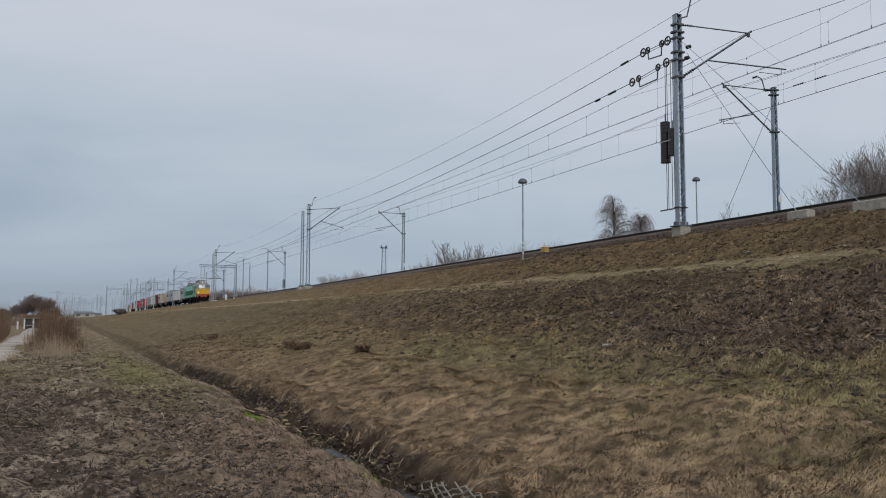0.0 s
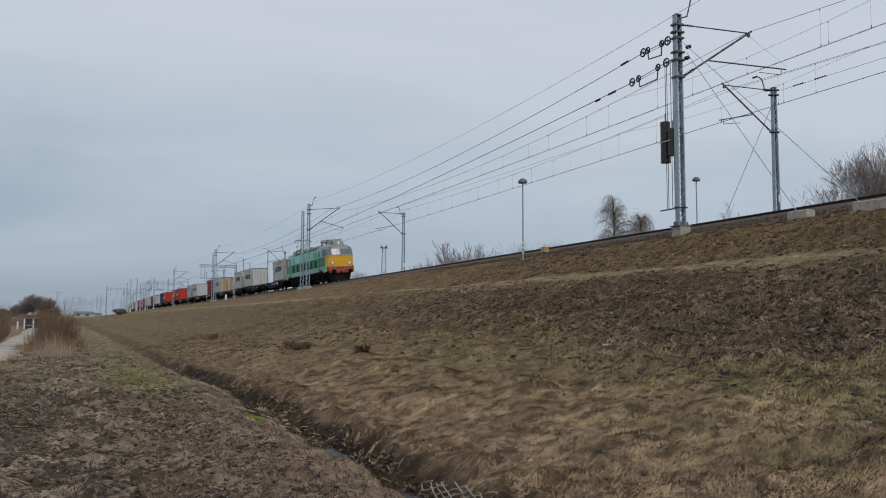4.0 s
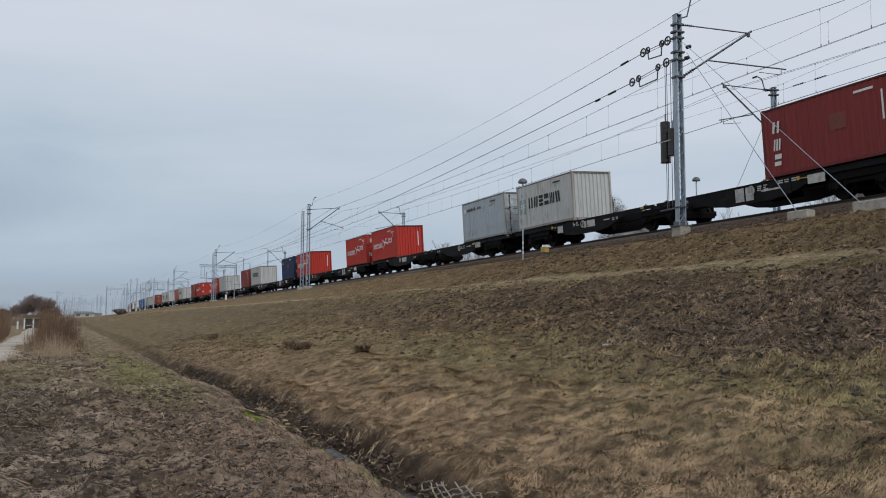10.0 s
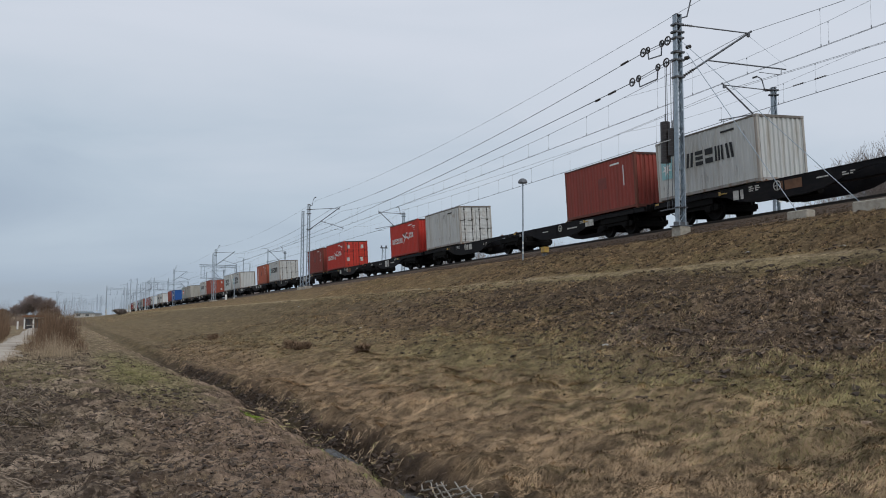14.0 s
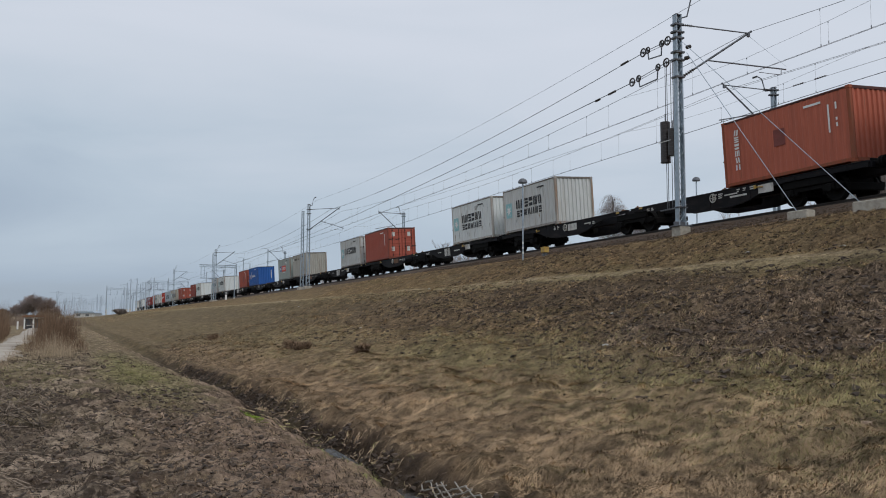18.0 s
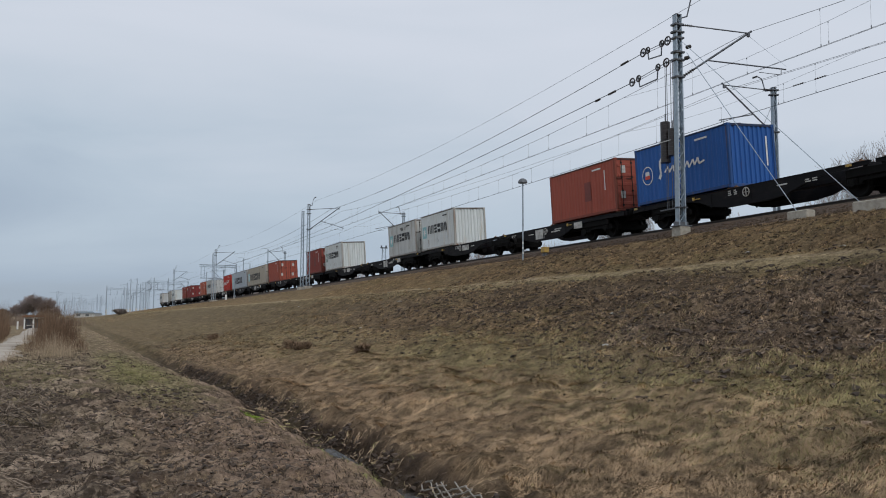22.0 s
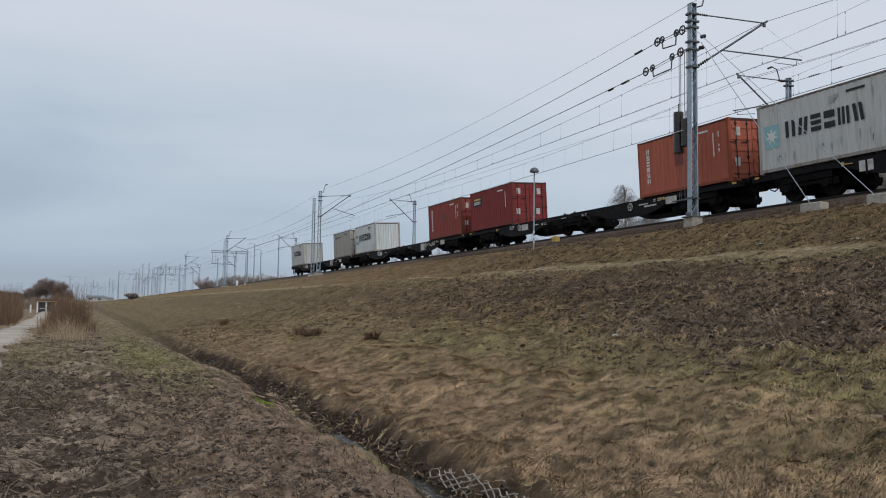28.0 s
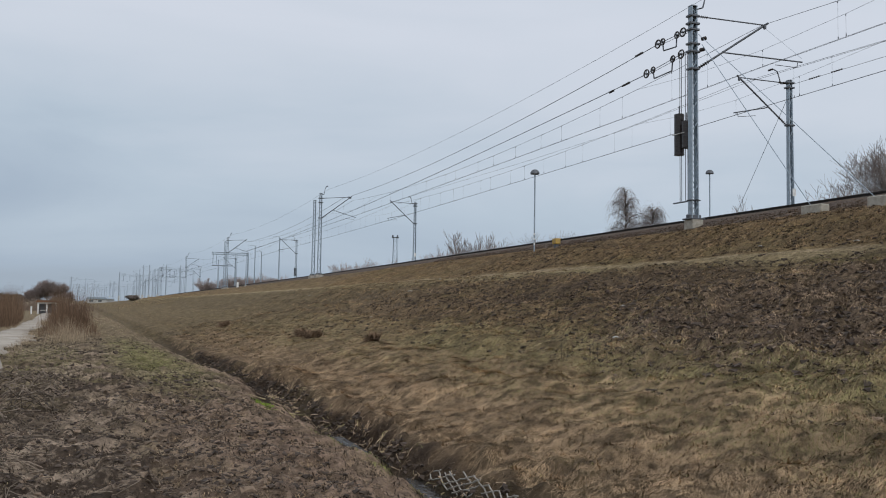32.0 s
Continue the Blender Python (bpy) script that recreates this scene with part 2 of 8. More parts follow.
def ground_material():
    """Soil and dead grass; the map gives metres along the line and metres from it."""
    m = bpy.data.materials.new("winter_ground")
    m.use_nodes = True
    nt = m.node_tree
    N, L = nt.nodes.new, nt.links.new
    bsdf = nt.nodes["Principled BSDF"]
    bsdf.inputs["Roughness"].default_value = 0.95
    bsdf.inputs["Specular IOR Level"].default_value = 0.15
    uv, sep, co = N("ShaderNodeUVMap"), N("ShaderNodeSeparateXYZ"), N("ShaderNodeTexCoord")
    uv.uv_map = "line"
    L(uv.outputs[0], sep.inputs[0])

    def noise(scale, detail=8, rough=0.6, vec=None):
        n = N("ShaderNodeTexNoise")
        n.inputs["Scale"].default_value, n.inputs["Detail"].default_value, n.inputs["Roughness"].default_value = scale, detail, rough
        L(vec or co.outputs["Object"], n.inputs["Vector"])
        return n.outputs[0]

    def math_(op, a, b=None, c=None):
        n = N("ShaderNodeMath")
        n.operation = op
        for i, k in enumerate((a, b, c)):
            if k is None:
                continue
            if isinstance(k, (int, float)):
                n.inputs[i].default_value = k
            else:
                L(k, n.inputs[i])
        return n.outputs[0]

    def mix(f, a, b):
        n = N("ShaderNodeMix")
        n.data_type = "RGBA"
        L(f, n.inputs["Factor"])
        for i, k in ((6, a), (7, b)):
            if isinstance(k, tuple):
                n.inputs[i].default_value = (*k, 1)
            else:
                L(k, n.inputs[i])
        return n.outputs[2]

    def rng(v, lo, hi, a=0.0, b=1.0):
        n = N("ShaderNodeMapRange")
        n.inputs["From Min"].default_value, n.inputs["From Max"].default_value = lo, hi
        n.inputs["To Min"].default_value, n.inputs["To Max"].default_value = a, b
        L(v, n.inputs["Value"])
        return n.outputs[0]

    s_, d_ = sep.outputs[0], sep.outputs[1]
    wob = math_("MULTIPLY_ADD", noise(0.35, 6), 2.6, -1.3)
    calm = math_("MULTIPLY", rng(d_, 15.0, 19.0, 1.0, 0.22), math_("SUBTRACT", 1.0, math_("MULTIPLY", rng(d_, 6.0, 7.6, 0, 0.92), rng(d_, 10.6, 8.8, 0, 1))))
    ragged = math_("MULTIPLY", math_("MULTIPLY_ADD", noise(3.5, 8, 0.7), 1.3, -0.65), math_("MULTIPLY", rng(d_, 19.0, 19.6), rng(d_, 21.6, 21.0)))
    d = math_("ADD", math_("ADD", d_, ragged), math_("MULTIPLY", wob, calm))
    ramp = N("ShaderNodeValToRGB")
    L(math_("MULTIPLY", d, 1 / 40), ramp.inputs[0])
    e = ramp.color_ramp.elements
    # bench, 8 to 10: pale olive turf with its lit edge in the colour
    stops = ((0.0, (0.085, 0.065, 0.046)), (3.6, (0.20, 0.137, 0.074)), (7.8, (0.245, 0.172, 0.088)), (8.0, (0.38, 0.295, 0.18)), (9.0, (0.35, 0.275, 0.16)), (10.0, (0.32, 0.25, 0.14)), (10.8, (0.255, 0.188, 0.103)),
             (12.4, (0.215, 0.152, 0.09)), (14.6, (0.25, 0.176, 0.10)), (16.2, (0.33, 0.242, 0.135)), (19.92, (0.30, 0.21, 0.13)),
             # near-black along the ditch bed and its banks
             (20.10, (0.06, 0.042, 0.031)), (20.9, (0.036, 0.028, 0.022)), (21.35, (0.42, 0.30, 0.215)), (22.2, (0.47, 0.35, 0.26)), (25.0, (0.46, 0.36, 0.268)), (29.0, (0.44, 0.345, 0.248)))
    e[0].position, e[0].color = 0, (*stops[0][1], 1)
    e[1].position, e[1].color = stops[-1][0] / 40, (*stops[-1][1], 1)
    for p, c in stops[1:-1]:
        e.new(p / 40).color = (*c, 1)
    col = ramp.outputs[0]
    # the far ditch is overgrown
    far_ditch = math_("MULTIPLY", math_("MULTIPLY", rng(d_, 19.6, 20.0), rng(d_, 21.6, 21.1)), math_("MULTIPLY", rng(s_, 66, 40, 0.0, 1.0), rng(noise(0.6, 5), 0.40, 0.60, 0.15, 0.7)))
    col = mix(far_ditch, col, (0.22, 0.158, 0.098))
    # worn soil and moss in patches; the dark streaks also hold the treads' shade
    along = N("ShaderNodeMapping")
    along.inputs["Scale"].default_value = (0.30, 1.0, 1.0)
    L(uv.outputs[0], along.inputs[0])
    streak = along.outputs[0]
    dark = rng(noise(0.75, 8, 0.68, streak), 0.49, 0.62, 0, 0.85)
    band = math_("MULTIPLY", rng(d_, 9.5, 11.5), rng(d_, 17.0, 14.0))
    col = mix(math_("MULTIPLY", dark, band), col, (0.155, 0.112, 0.075))
    green = rng(noise(0.6, 7, 0.7, streak), 0.50, 0.68, 0, 0.55)
    col = mix(math_("MULTIPLY", green, rng(d_, 3.5, 9.0, 0.3, 1)), col, (0.22, 0.19, 0.078))
    # broken soil on the treads, with the shade of their hollows in its colour
    soil = N("ShaderNodeAttribute")
    soil.attribute_name = "bare_soil"
    col = mix(math_("MULTIPLY", soil.outputs["Fac"], 0.9), col, (0.12, 0.084, 0.054))
    # bare grey-brown soil on the slope
    px_ = math_("MULTIPLY", math_("SUBTRACT", s_, 94.0), 0.24)
    py_ = math_("MULTIPLY", math_("SUBTRACT", d_, 13.7), 0.36)
    pr = math_("ADD", math_("ADD", math_("MULTIPLY", px_, px_), math_("MULTIPLY", py_, py_)), math_("MULTIPLY_ADD", noise(0.9, 9, 0.75), 4.0, -2.0))
    col = mix(rng(pr, 1.5, 0.0, 0, 0.7), col, (0.225, 0.163, 0.118))
    # evenly olive-brown far along the slope
    col = mix(math_("MULTIPLY", rng(s_, 76, 56, 0, 0.8), rng(d_, 8.6, 10.5)), col, (0.175, 0.133, 0.073))
    # the flat: dark soil with clump shade, dried mud, red-brown litter beside the ditch
    flat = rng(d_, 21.2, 21.9)
    # the shade between clumps is put into this dark colour
    shaded = rng(math_("MULTIPLY_ADD", noise(0.9, 4), 0.5, math_("MULTIPLY", noise(4.2, 8, 0.7), 0.7)), 0.59, 0.635, 0, 0.95)
    col = mix(math_("MULTIPLY", flat, shaded), col, (0.115, 0.085, 0.063))
    mud = rng(noise(0.8, 5, 0.5), 0.60, 0.68, 0, 0.7)
    col = mix(math_("MULTIPLY", math_("MULTIPLY", mud, rng(d_, 22.6, 23.6)), rng(s_, 86, 92)), col, (0.34, 0.27, 0.205))
    red = math_("MULTIPLY", rng(d_, 24.0, 22.4), rng(s_, 88, 94, 0, 0.7))
    col = mix(math_("MULTIPLY", flat, red), col, (0.40, 0.28, 0.20))
    olive = rng(noise(0.7, 7, 0.7), 0.45, 0.66, 0, 0.55)
    col = mix(math_("MULTIPLY", math_("MULTIPLY", flat, olive), rng(s_, 95, 86)), col, (0.31, 0.265, 0.125))
    # further off the flat is grown over
    col = mix(math_("MULTIPLY", flat, rng(s_, 86, 60, 0, 0.75)), col, (0.265, 0.205, 0.125))
    # greener turf on the flat beside the ditch
    ax = math_("MULTIPLY", math_("SUBTRACT", s_, 78.0), 0.078)
    ay = math_("MULTIPLY", math_("SUBTRACT", d_, 22.6), 0.85)
    rr = math_("ADD", math_("ADD", math_("MULTIPLY", ax, ax), math_("MULTIPLY", ay, ay)), math_("MULTIPLY_ADD", noise(1.3, 6), 1.6, -0.8))
    col = mix(rng(rr, 1.1, 0.0, 0, 0.62), col, (0.27, 0.26, 0.095))
    # grain
    fine = rng(noise(7.0, 10, 0.8), 0.3, 0.7, 0.18, 1.72)
    mid = rng(noise(1.7, 8, 0.68), 0.3, 0.7, 0.50, 1.44)
    n = N("ShaderNodeVectorMath")
    n.operation = "SCALE"
    L(col, n.inputs[0])
    L(math_("MULTIPLY", fine, mid), n.inputs["Scale"])
    L(n.outputs[0], bsdf.inputs["Base Color"])
    bp = N("ShaderNodeBump")
    bp.inputs["Strength"].default_value, bp.inputs["Distance"].default_value = 1.0, 0.16
    L(noise(6.0, 10, 0.75), bp.inputs["Height"])
    L(bp.outputs[0], bsdf.inputs["Normal"])
    return m


M = {}
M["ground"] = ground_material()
M["ballast"] = material("ballast_stone", (0.062, 0.043, 0.029), 0.95, vary=0.6, scale=9, second=(0.105, 0.064, 0.036), amount=0.45, second_scale=2.0, bump=1.0, bump_scale=18, island=0.35)
M["rail"] = material("rail_steel", (0.03, 0.024, 0.02), 0.7, 0.2, vary=0.3)
M["concrete"] = material("weathered_concrete", (0.42, 0.39, 0.33), 0.9, vary=0.25, scale=6, second=(0.25, 0.22, 0.18), amount=0.4, second_scale=3, bump=0.4, bump_scale=25)
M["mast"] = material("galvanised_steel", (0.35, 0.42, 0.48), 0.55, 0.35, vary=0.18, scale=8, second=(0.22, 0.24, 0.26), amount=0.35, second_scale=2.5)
# paler, bluer copy of the mast steel: distance haze put into the colour
M["mast_hazed"] = material("pale_galvanised_steel", (0.40, 0.47, 0.54), 0.6, 0.2, vary=0.15, scale=2)
M["mast_dark"] = material("dark_grey_steel", (0.13, 0.14, 0.155), 0.6, 0.4, vary=0.25, scale=8)
M["wire"] = material("weathered_copper_wire", (0.11, 0.12, 0.135), 0.6, 0.4, vary=0.1)
M["insulator"] = material("brown_insulator", (0.032, 0.025, 0.022), 0.35, vary=0.2)
M["black"] = material("black_grime", (0.012, 0.0115, 0.011), 0.7, vary=0.35, scale=5, second=(0.028, 0.023, 0.02), amount=0.36, second_scale=2.5, spec=0.15)
M["under"] = material("oily_running_gear", (0.005, 0.0048, 0.0046), 0.75, vary=0.4, scale=6, second=(0.015, 0.012, 0.010), amount=0.33, second_scale=4, spec=0.12)
M["wheel"] = material("wheel_steel", (0.008, 0.0075, 0.007), 0.7, 0.0, vary=0.3, spec=0.15)
M["sill"] = material("dark_wagon_paint", (0.0085, 0.0082, 0.0100), 0.65, vary=0.3, scale=4, second=(0.022, 0.018, 0.017), amount=0.38, second_scale=2.2, stretch=(0.6, 1, 1.6), spec=0.15, chips=((0.06, 0.048, 0.04), 0.08, 5.0))
M["plate"] = material("pale_plate", (0.55, 0.55, 0.52), 0.7, vary=0.2, second=(0.25, 0.22, 0.19), amount=0.4, second_scale=4)
M["plate_rust"] = material("rusty_plate", (0.17, 0.085, 0.045), 0.8, vary=0.3, second=(0.1, 0.06, 0.04), amount=0.4)
M["yellow_bit"] = material("yellow_paint", (0.56, 0.36, 0.07), 0.6, vary=0.2, second=(0.34, 0.25, 0.12), amount=0.45, second_scale=6)
M["white"] = material("white_paint", (0.74, 0.74, 0.72), 0.6, vary=0.12, scale=6)
M["ink"] = material("dark_lettering", (0.012, 0.014, 0.018), 0.65, vary=0.15)
M["teal"] = material("pale_blue_emblem", (0.27, 0.52, 0.54), 0.6, vary=0.12, scale=5, second=(0.33, 0.5, 0.55), amount=0.35, second_scale=3)
M["mint"] = material("faded_green_emblem", (0.27, 0.36, 0.32), 0.7, vary=0.15, scale=5)
M["patch"] = material("repair_paint", (0.40, 0.415, 0.41), 0.7, vary=0.15, scale=5, second=(0.28, 0.26, 0.22), amount=0.4)
M["patch_rust"] = material("rust_bloom", (0.33, 0.25, 0.17), 0.85, vary=0.3, scale=7, second=(0.22, 0.125, 0.065), amount=0.5, second_scale=4)
M["patch_dark"] = material("dark_red_repair_paint", (0.21, 0.05, 0.04), 0.7, vary=0.2, scale=5, second=(0.16, 0.05, 0.04), amount=0.45)
M["label_blue"] = material("blue_label", (0.04, 0.09, 0.25), 0.6, vary=0.1)
M["label_red"] = material("red_label", (0.62, 0.07, 0.04), 0.6, vary=0.1)
M["label_amber"] = material("amber_label", (0.65, 0.42, 0.08), 0.6, vary=0.1)


def paint(name, colour, stain, amount, rough=0.62, share=0.10):
    return material(name, colour, rough, vary=0.13, scale=3.0, second=stain, amount=amount, second_scale=1.25, stretch=(2.6, 2.6, 0.22), bump=0.05, contrast=0.09, spec=0.3, chips=(tuple(0.45 * c + 0.55 * r for c, r in zip(colour, (0.15, 0.085, 0.05))), share, 2.4))


BOX = {
    "grey": paint("grey_container_paint", (0.555, 0.57, 0.555), (0.4, 0.375, 0.325), 0.38),
    "bluegrey": paint("blue_grey_container_paint", (0.44, 0.495, 0.54), (0.37, 0.39, 0.4), 0.33),
    "pale": paint("pale_grey_container_paint", (0.66, 0.695, 0.685), (0.49, 0.44, 0.36), 0.36),
    "beige": paint("beige_grey_container_paint", (0.44, 0.40, 0.325), (0.34, 0.285, 0.22), 0.36),
    "tan": paint("rust_streaked_grey_paint", (0.50, 0.455, 0.375), (0.41, 0.255, 0.12), 0.50),
    "maroon": paint("maroon_container_paint", (0.235, 0.035, 0.033), (0.17, 0.032, 0.03), 0.38),
    "red": paint("bright_red_container_paint", (0.52, 0.045, 0.03), (0.40, 0.05, 0.035), 0.36),
    "brick": paint("brick_red_container_paint", (0.36, 0.085, 0.055), (0.27, 0.078, 0.052), 0.38),
    "rusty": paint("rusty_brown_container_paint", (0.29, 0.06, 0.045), (0.20, 0.055, 0.04), 0.40),
    "orange": paint("orange_brown_container_paint", (0.45, 0.125, 0.075), (0.34, 0.10, 0.062), 0.38),
    "weathered": paint("weathered_grey_container_paint", (0.42, 0.41, 0.365), (0.31, 0.285, 0.235), 0.42, share=0.13),
    "sage": paint("sage_grey_container_paint", (0.33, 0.375, 0.35), (0.27, 0.29, 0.265), 0.36),
    "navy": paint("navy_container_paint", (0.022, 0.04, 0.10), (0.03, 0.04, 0.075), 0.36),
    "blue": paint("blue_container_paint", (0.025, 0.11, 0.36), (0.03, 0.10, 0.27), 0.33),
}
# posts, rails and castings are dirtier than the panels
EDGE = {}
for _k, (_c, _st, _am) in {"grey": ((0.33, 0.32, 0.30), (0.20, 0.12, 0.07), 0.40), "bluegrey": ((0.29, 0.32, 0.34), (0.18, 0.14, 0.11), 0.36), "pale": ((0.46, 0.46, 0.43), (0.26, 0.14, 0.07), 0.40),
                           "beige": ((0.31, 0.275, 0.22), (0.19, 0.11, 0.065), 0.44), "tan": ((0.34, 0.29, 0.23), (0.28, 0.13, 0.05), 0.5), "maroon": ((0.17, 0.026, 0.026), (0.09, 0.03, 0.025), 0.36),
                           "red": ((0.36, 0.035, 0.025), (0.22, 0.04, 0.03), 0.36), "brick": ((0.23, 0.055, 0.035), (0.16, 0.06, 0.04), 0.4), "rusty": ((0.17, 0.05, 0.034), (0.12, 0.05, 0.035), 0.42),
                           "orange": ((0.29, 0.075, 0.034), (0.20, 0.07, 0.04), 0.4), "weathered": ((0.30, 0.28, 0.24), (0.18, 0.11, 0.065), 0.44), "sage": ((0.23, 0.25, 0.235), (0.16, 0.12, 0.085), 0.4), "navy": ((0.016, 0.027, 0.062), (0.03, 0.035, 0.05), 0.36), "blue": ((0.02, 0.075, 0.23), (0.03, 0.07, 0.16), 0.36)}.items():
    EDGE[_k] = paint(_k + "_container_edge_paint", _c, _st, _am, share=0.17)

# corner posts rust most; the top rails are darker
POST, TOP = {}, {}
for _k in EDGE:
    if _k in ("grey", "bluegrey", "pale", "beige", "tan", "weathered", "sage"):
        POST[_k] = paint(_k + "_rusting_post_paint", (0.43, 0.415, 0.38), (0.27, 0.16, 0.09), 0.40, share=0.18)
        TOP[_k] = paint(_k + "_sooty_rail_paint", (0.17, 0.155, 0.135), (0.10, 0.075, 0.055), 0.42)
    else:
        POST[_k] = EDGE[_k]
        TOP[_k] = paint(_k + "_sooty_rail_paint", tuple(0.5 * c for c in {"navy": (0.03, 0.04, 0.07), "blue": (0.03, 0.07, 0.18)}.get(_k, (0.16, 0.05, 0.04))), (0.05, 0.035, 0.03), 0.42)


# ---- the ground, one sheet to the horizon ----
LATTICE = np.random.default_rng(21).uniform(-1, 1, (257, 257))


def lumps(x, y, scale):
    """Smooth random heights in -1..1, with about 'scale' lumps to the metre."""
    u, v = np.mod(x * scale * 0.94 + y * scale * 0.34, 256), np.mod(y * scale * 0.94 - x * scale * 0.34 + 31.7 * scale, 256)
    i, j = u.astype(int), v.astype(int)
    a, b = u - i, v - j
    a, b = a * a * (3 - 2 * a), b * b * (3 - 2 * b)
    return (LATTICE[i, j] * (1 - a) + LATTICE[i + 1, j] * a) * (1 - b) + (LATTICE[i, j + 1] * (1 - a) + LATTICE[i + 1, j + 1] * a) * b


def bareness(s, d):
    """0..1: broken soil on the treads of the slope, drawn out along the line."""
    k = lumps(s * 0.42, d * 1.25, 1.0) + 0.45 * lumps(s * 1.3 + 90, d * 3.4, 1.0) + 0.25 * lumps(s * 4.0, d * 7.0 + 20, 1.0)
    band = np.interp(d, [3.8, 4.6, 7.4, 8.2, 9.6, 10.8, 14.8, 16.2, 17.2, 18.6, 19.6], [0.25, 0.55, 0.45, 0.0, 0.15, 0.8, 0.85, 0.4, 0.15, 0.3, 0.5])
    return np.clip((-k + 0.04) * 2.6, 0, 1) * band * np.interp(s, [20, 70], [0.35, 1.0])


def wander(s, d):
    """Metres by which the ditch strays from its line."""
    k = 0.24 * lumps(s * 0.55, 0 * s + 3.3, 1.0) + 0.13 * lumps(s * 1.6, 0 * s + 8.1, 1.0) + 0.05 * lumps(s * 4.0, 0 * s + 5.2, 1.0)
    # further along the line the ditch keeps a growing distance from it
    off = np.interp(s, [10, 50, 68, 77, 82, 86, 90, 94, 97, 101], [2.3, 1.45, 0.9, 0.62, 0.42, 0.28, 0.33, 0.36, 0.36, 0.3])
    off = off * np.where(s > 90, 1 - np.interp(s, [90, 94], [0, 0.6]) * np.interp(d, [20.5, 21.5], [0, 1]), 1.0)
    return k * np.interp(d, [19.0, 20.0, 21.3, 22.6], [0, 1, 1, 0]) - off * np.interp(d, [14.5, 19.2, 24.0, 28.5], [0, 1, 1, 0])


def build_ground():
    s = np.concatenate((np.arange(-995, -300, 24), np.arange(-300, -60, 4), np.arange(-60, 40, 1.2), np.arange(40, 78, 0.3), np.arange(78, 102, 0.075), np.arange(102, 130, 1.5), np.arange(130, 415, 25)))
    d = np.concatenate(([-1800, -700, -260, -90, -40, -25], np.arange(-20, -8, 1.5), np.arange(-8, 3.4, 0.8), np.arange(3.4, 9.6, 0.16), np.arange(9.6, 15.6, 0.085), np.arange(15.6, 19.4, 0.16), np.arange(19.4, 27.6, 0.075), np.arange(27.6, 60, 2), [75, 110, 200, 500, 1500]))
    S, D = np.meshgrid(s, d, indexing="ij")
    X, Y = plan(S, D)
    W = D + wander(S, D)
    Z = ground_z(S, W)
    amp = np.interp(D, [-30, -8, 3.4, 5, 30, 60, 90], [0.05, 0.0, 0.0, 1.0, 1.0, 0.5, 0.0])
    # swells and hummocks, smaller on the flat
    flat = np.interp(D, [6.8, 7.6, 8.6, 9.4, 19.0, 20.0, 21.0, 22.5], [1.0, 0.25, 0.25, 1.0, 1.0, 0.4, 0.4, 0.6])
    rough = 0.07 * lumps(X, Y, 0.4) + 0.05 * lumps(X, Y, 1.0) + 0.06 * lumps(X, Y, 2.3) + 0.055 * lumps(X, Y, 4.6)
    Z = Z + rough * amp * flat
    # small treads along the slope, and the lip above the ditch bank
    tread = 0.10 * np.clip(lumps(S * 0.42, D * 1.25, 1.0), -0.5, 0.8) + 0.055 * lumps(S * 0.8 + 40, D * 2.6, 1.0)
    Z = Z + tread * np.interp(D, [4.2, 5.0, 7.4, 8.4, 10.0, 11.0, 15.5, 17.0, 19.4], [0.0, 0.7, 0.7, 0.1, 0.3, 1.0, 1.0, 0.5, 0.3]) * np.interp(S, [10, 50], [0.4, 1.0])
    # crumbled, trodden soil: low plates with broken edges
    near = np.interp(S, [70, 88], [0.3, 1.0]) * np.interp(S, [102, 104], [1, 0]) * np.interp(D, [27, 28], [1, 0])
    crumb = 0.07 * np.clip(lumps(X, Y, 2.0) - 0.1, 0, 0.5) + 0.16 * np.clip(lumps(X, Y, 5.4) - 0.25, 0, 0.35) + 0.065 * lumps(X, Y, 8.0)
    Z = Z + crumb * near * np.interp(W, [20.9, 21.5, 22.0], [0.2, 0.7, 1.0])
    # clods and roots on the slope's bare patch and on the ditch bank
    bare = np.clip(1.5 - ((S - 94.0) * 0.22) ** 2 - ((D - 13.3) * 0.33) ** 2, 0, 1) + np.interp(D, [19.5, 20.0, 20.25, 20.35], [0, 1, 1, 0])
    Z = Z + bare * (0.10 * np.clip(lumps(X, Y, 2.8), -0.3, 0.6) + 0.08 * lumps(X, Y, 5.0) + 0.06 * lumps(X, Y, 8.5))
    # the ditch bank is broken by the water
    bank = np.interp(W, [19.8, 20.0, 20.3, 20.42, 20.7, 20.9, 21.3, 21.8], [0, 1, 1, 0.15, 0.15, 0.8, 0.5, 0]) * np.interp(S, [50, 76], [0.3, 1.0])
    Z = Z + bank * (0.11 * lumps(X, Y, 2.2) + 0.08 * lumps(X, Y, 5.2))
    n, k = S.shape
    idx = np.arange(n * k).reshape(n, k)
    quads = np.stack((idx[:-1, :-1], idx[:-1, 1:], idx[1:, 1:], idx[1:, :-1]), -1).reshape(-1, 4)
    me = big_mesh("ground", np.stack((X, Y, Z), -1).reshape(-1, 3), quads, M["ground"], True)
    layer = me.uv_layers.new(name="line")
    vi = np.empty(len(me.loops), np.int32)
    me.loops.foreach_get("vertex_index", vi)
    layer.data.foreach_set("uv", np.stack((S.ravel()[vi], W.ravel()[vi]), -1).ravel().astype(np.float32))
    bare_at = me.attributes.new("bare_soil", "FLOAT", "POINT")
    bare_at.data.foreach_set("value", bareness(S, D).ravel().astype(np.float32))
    ob = new("ground", me)
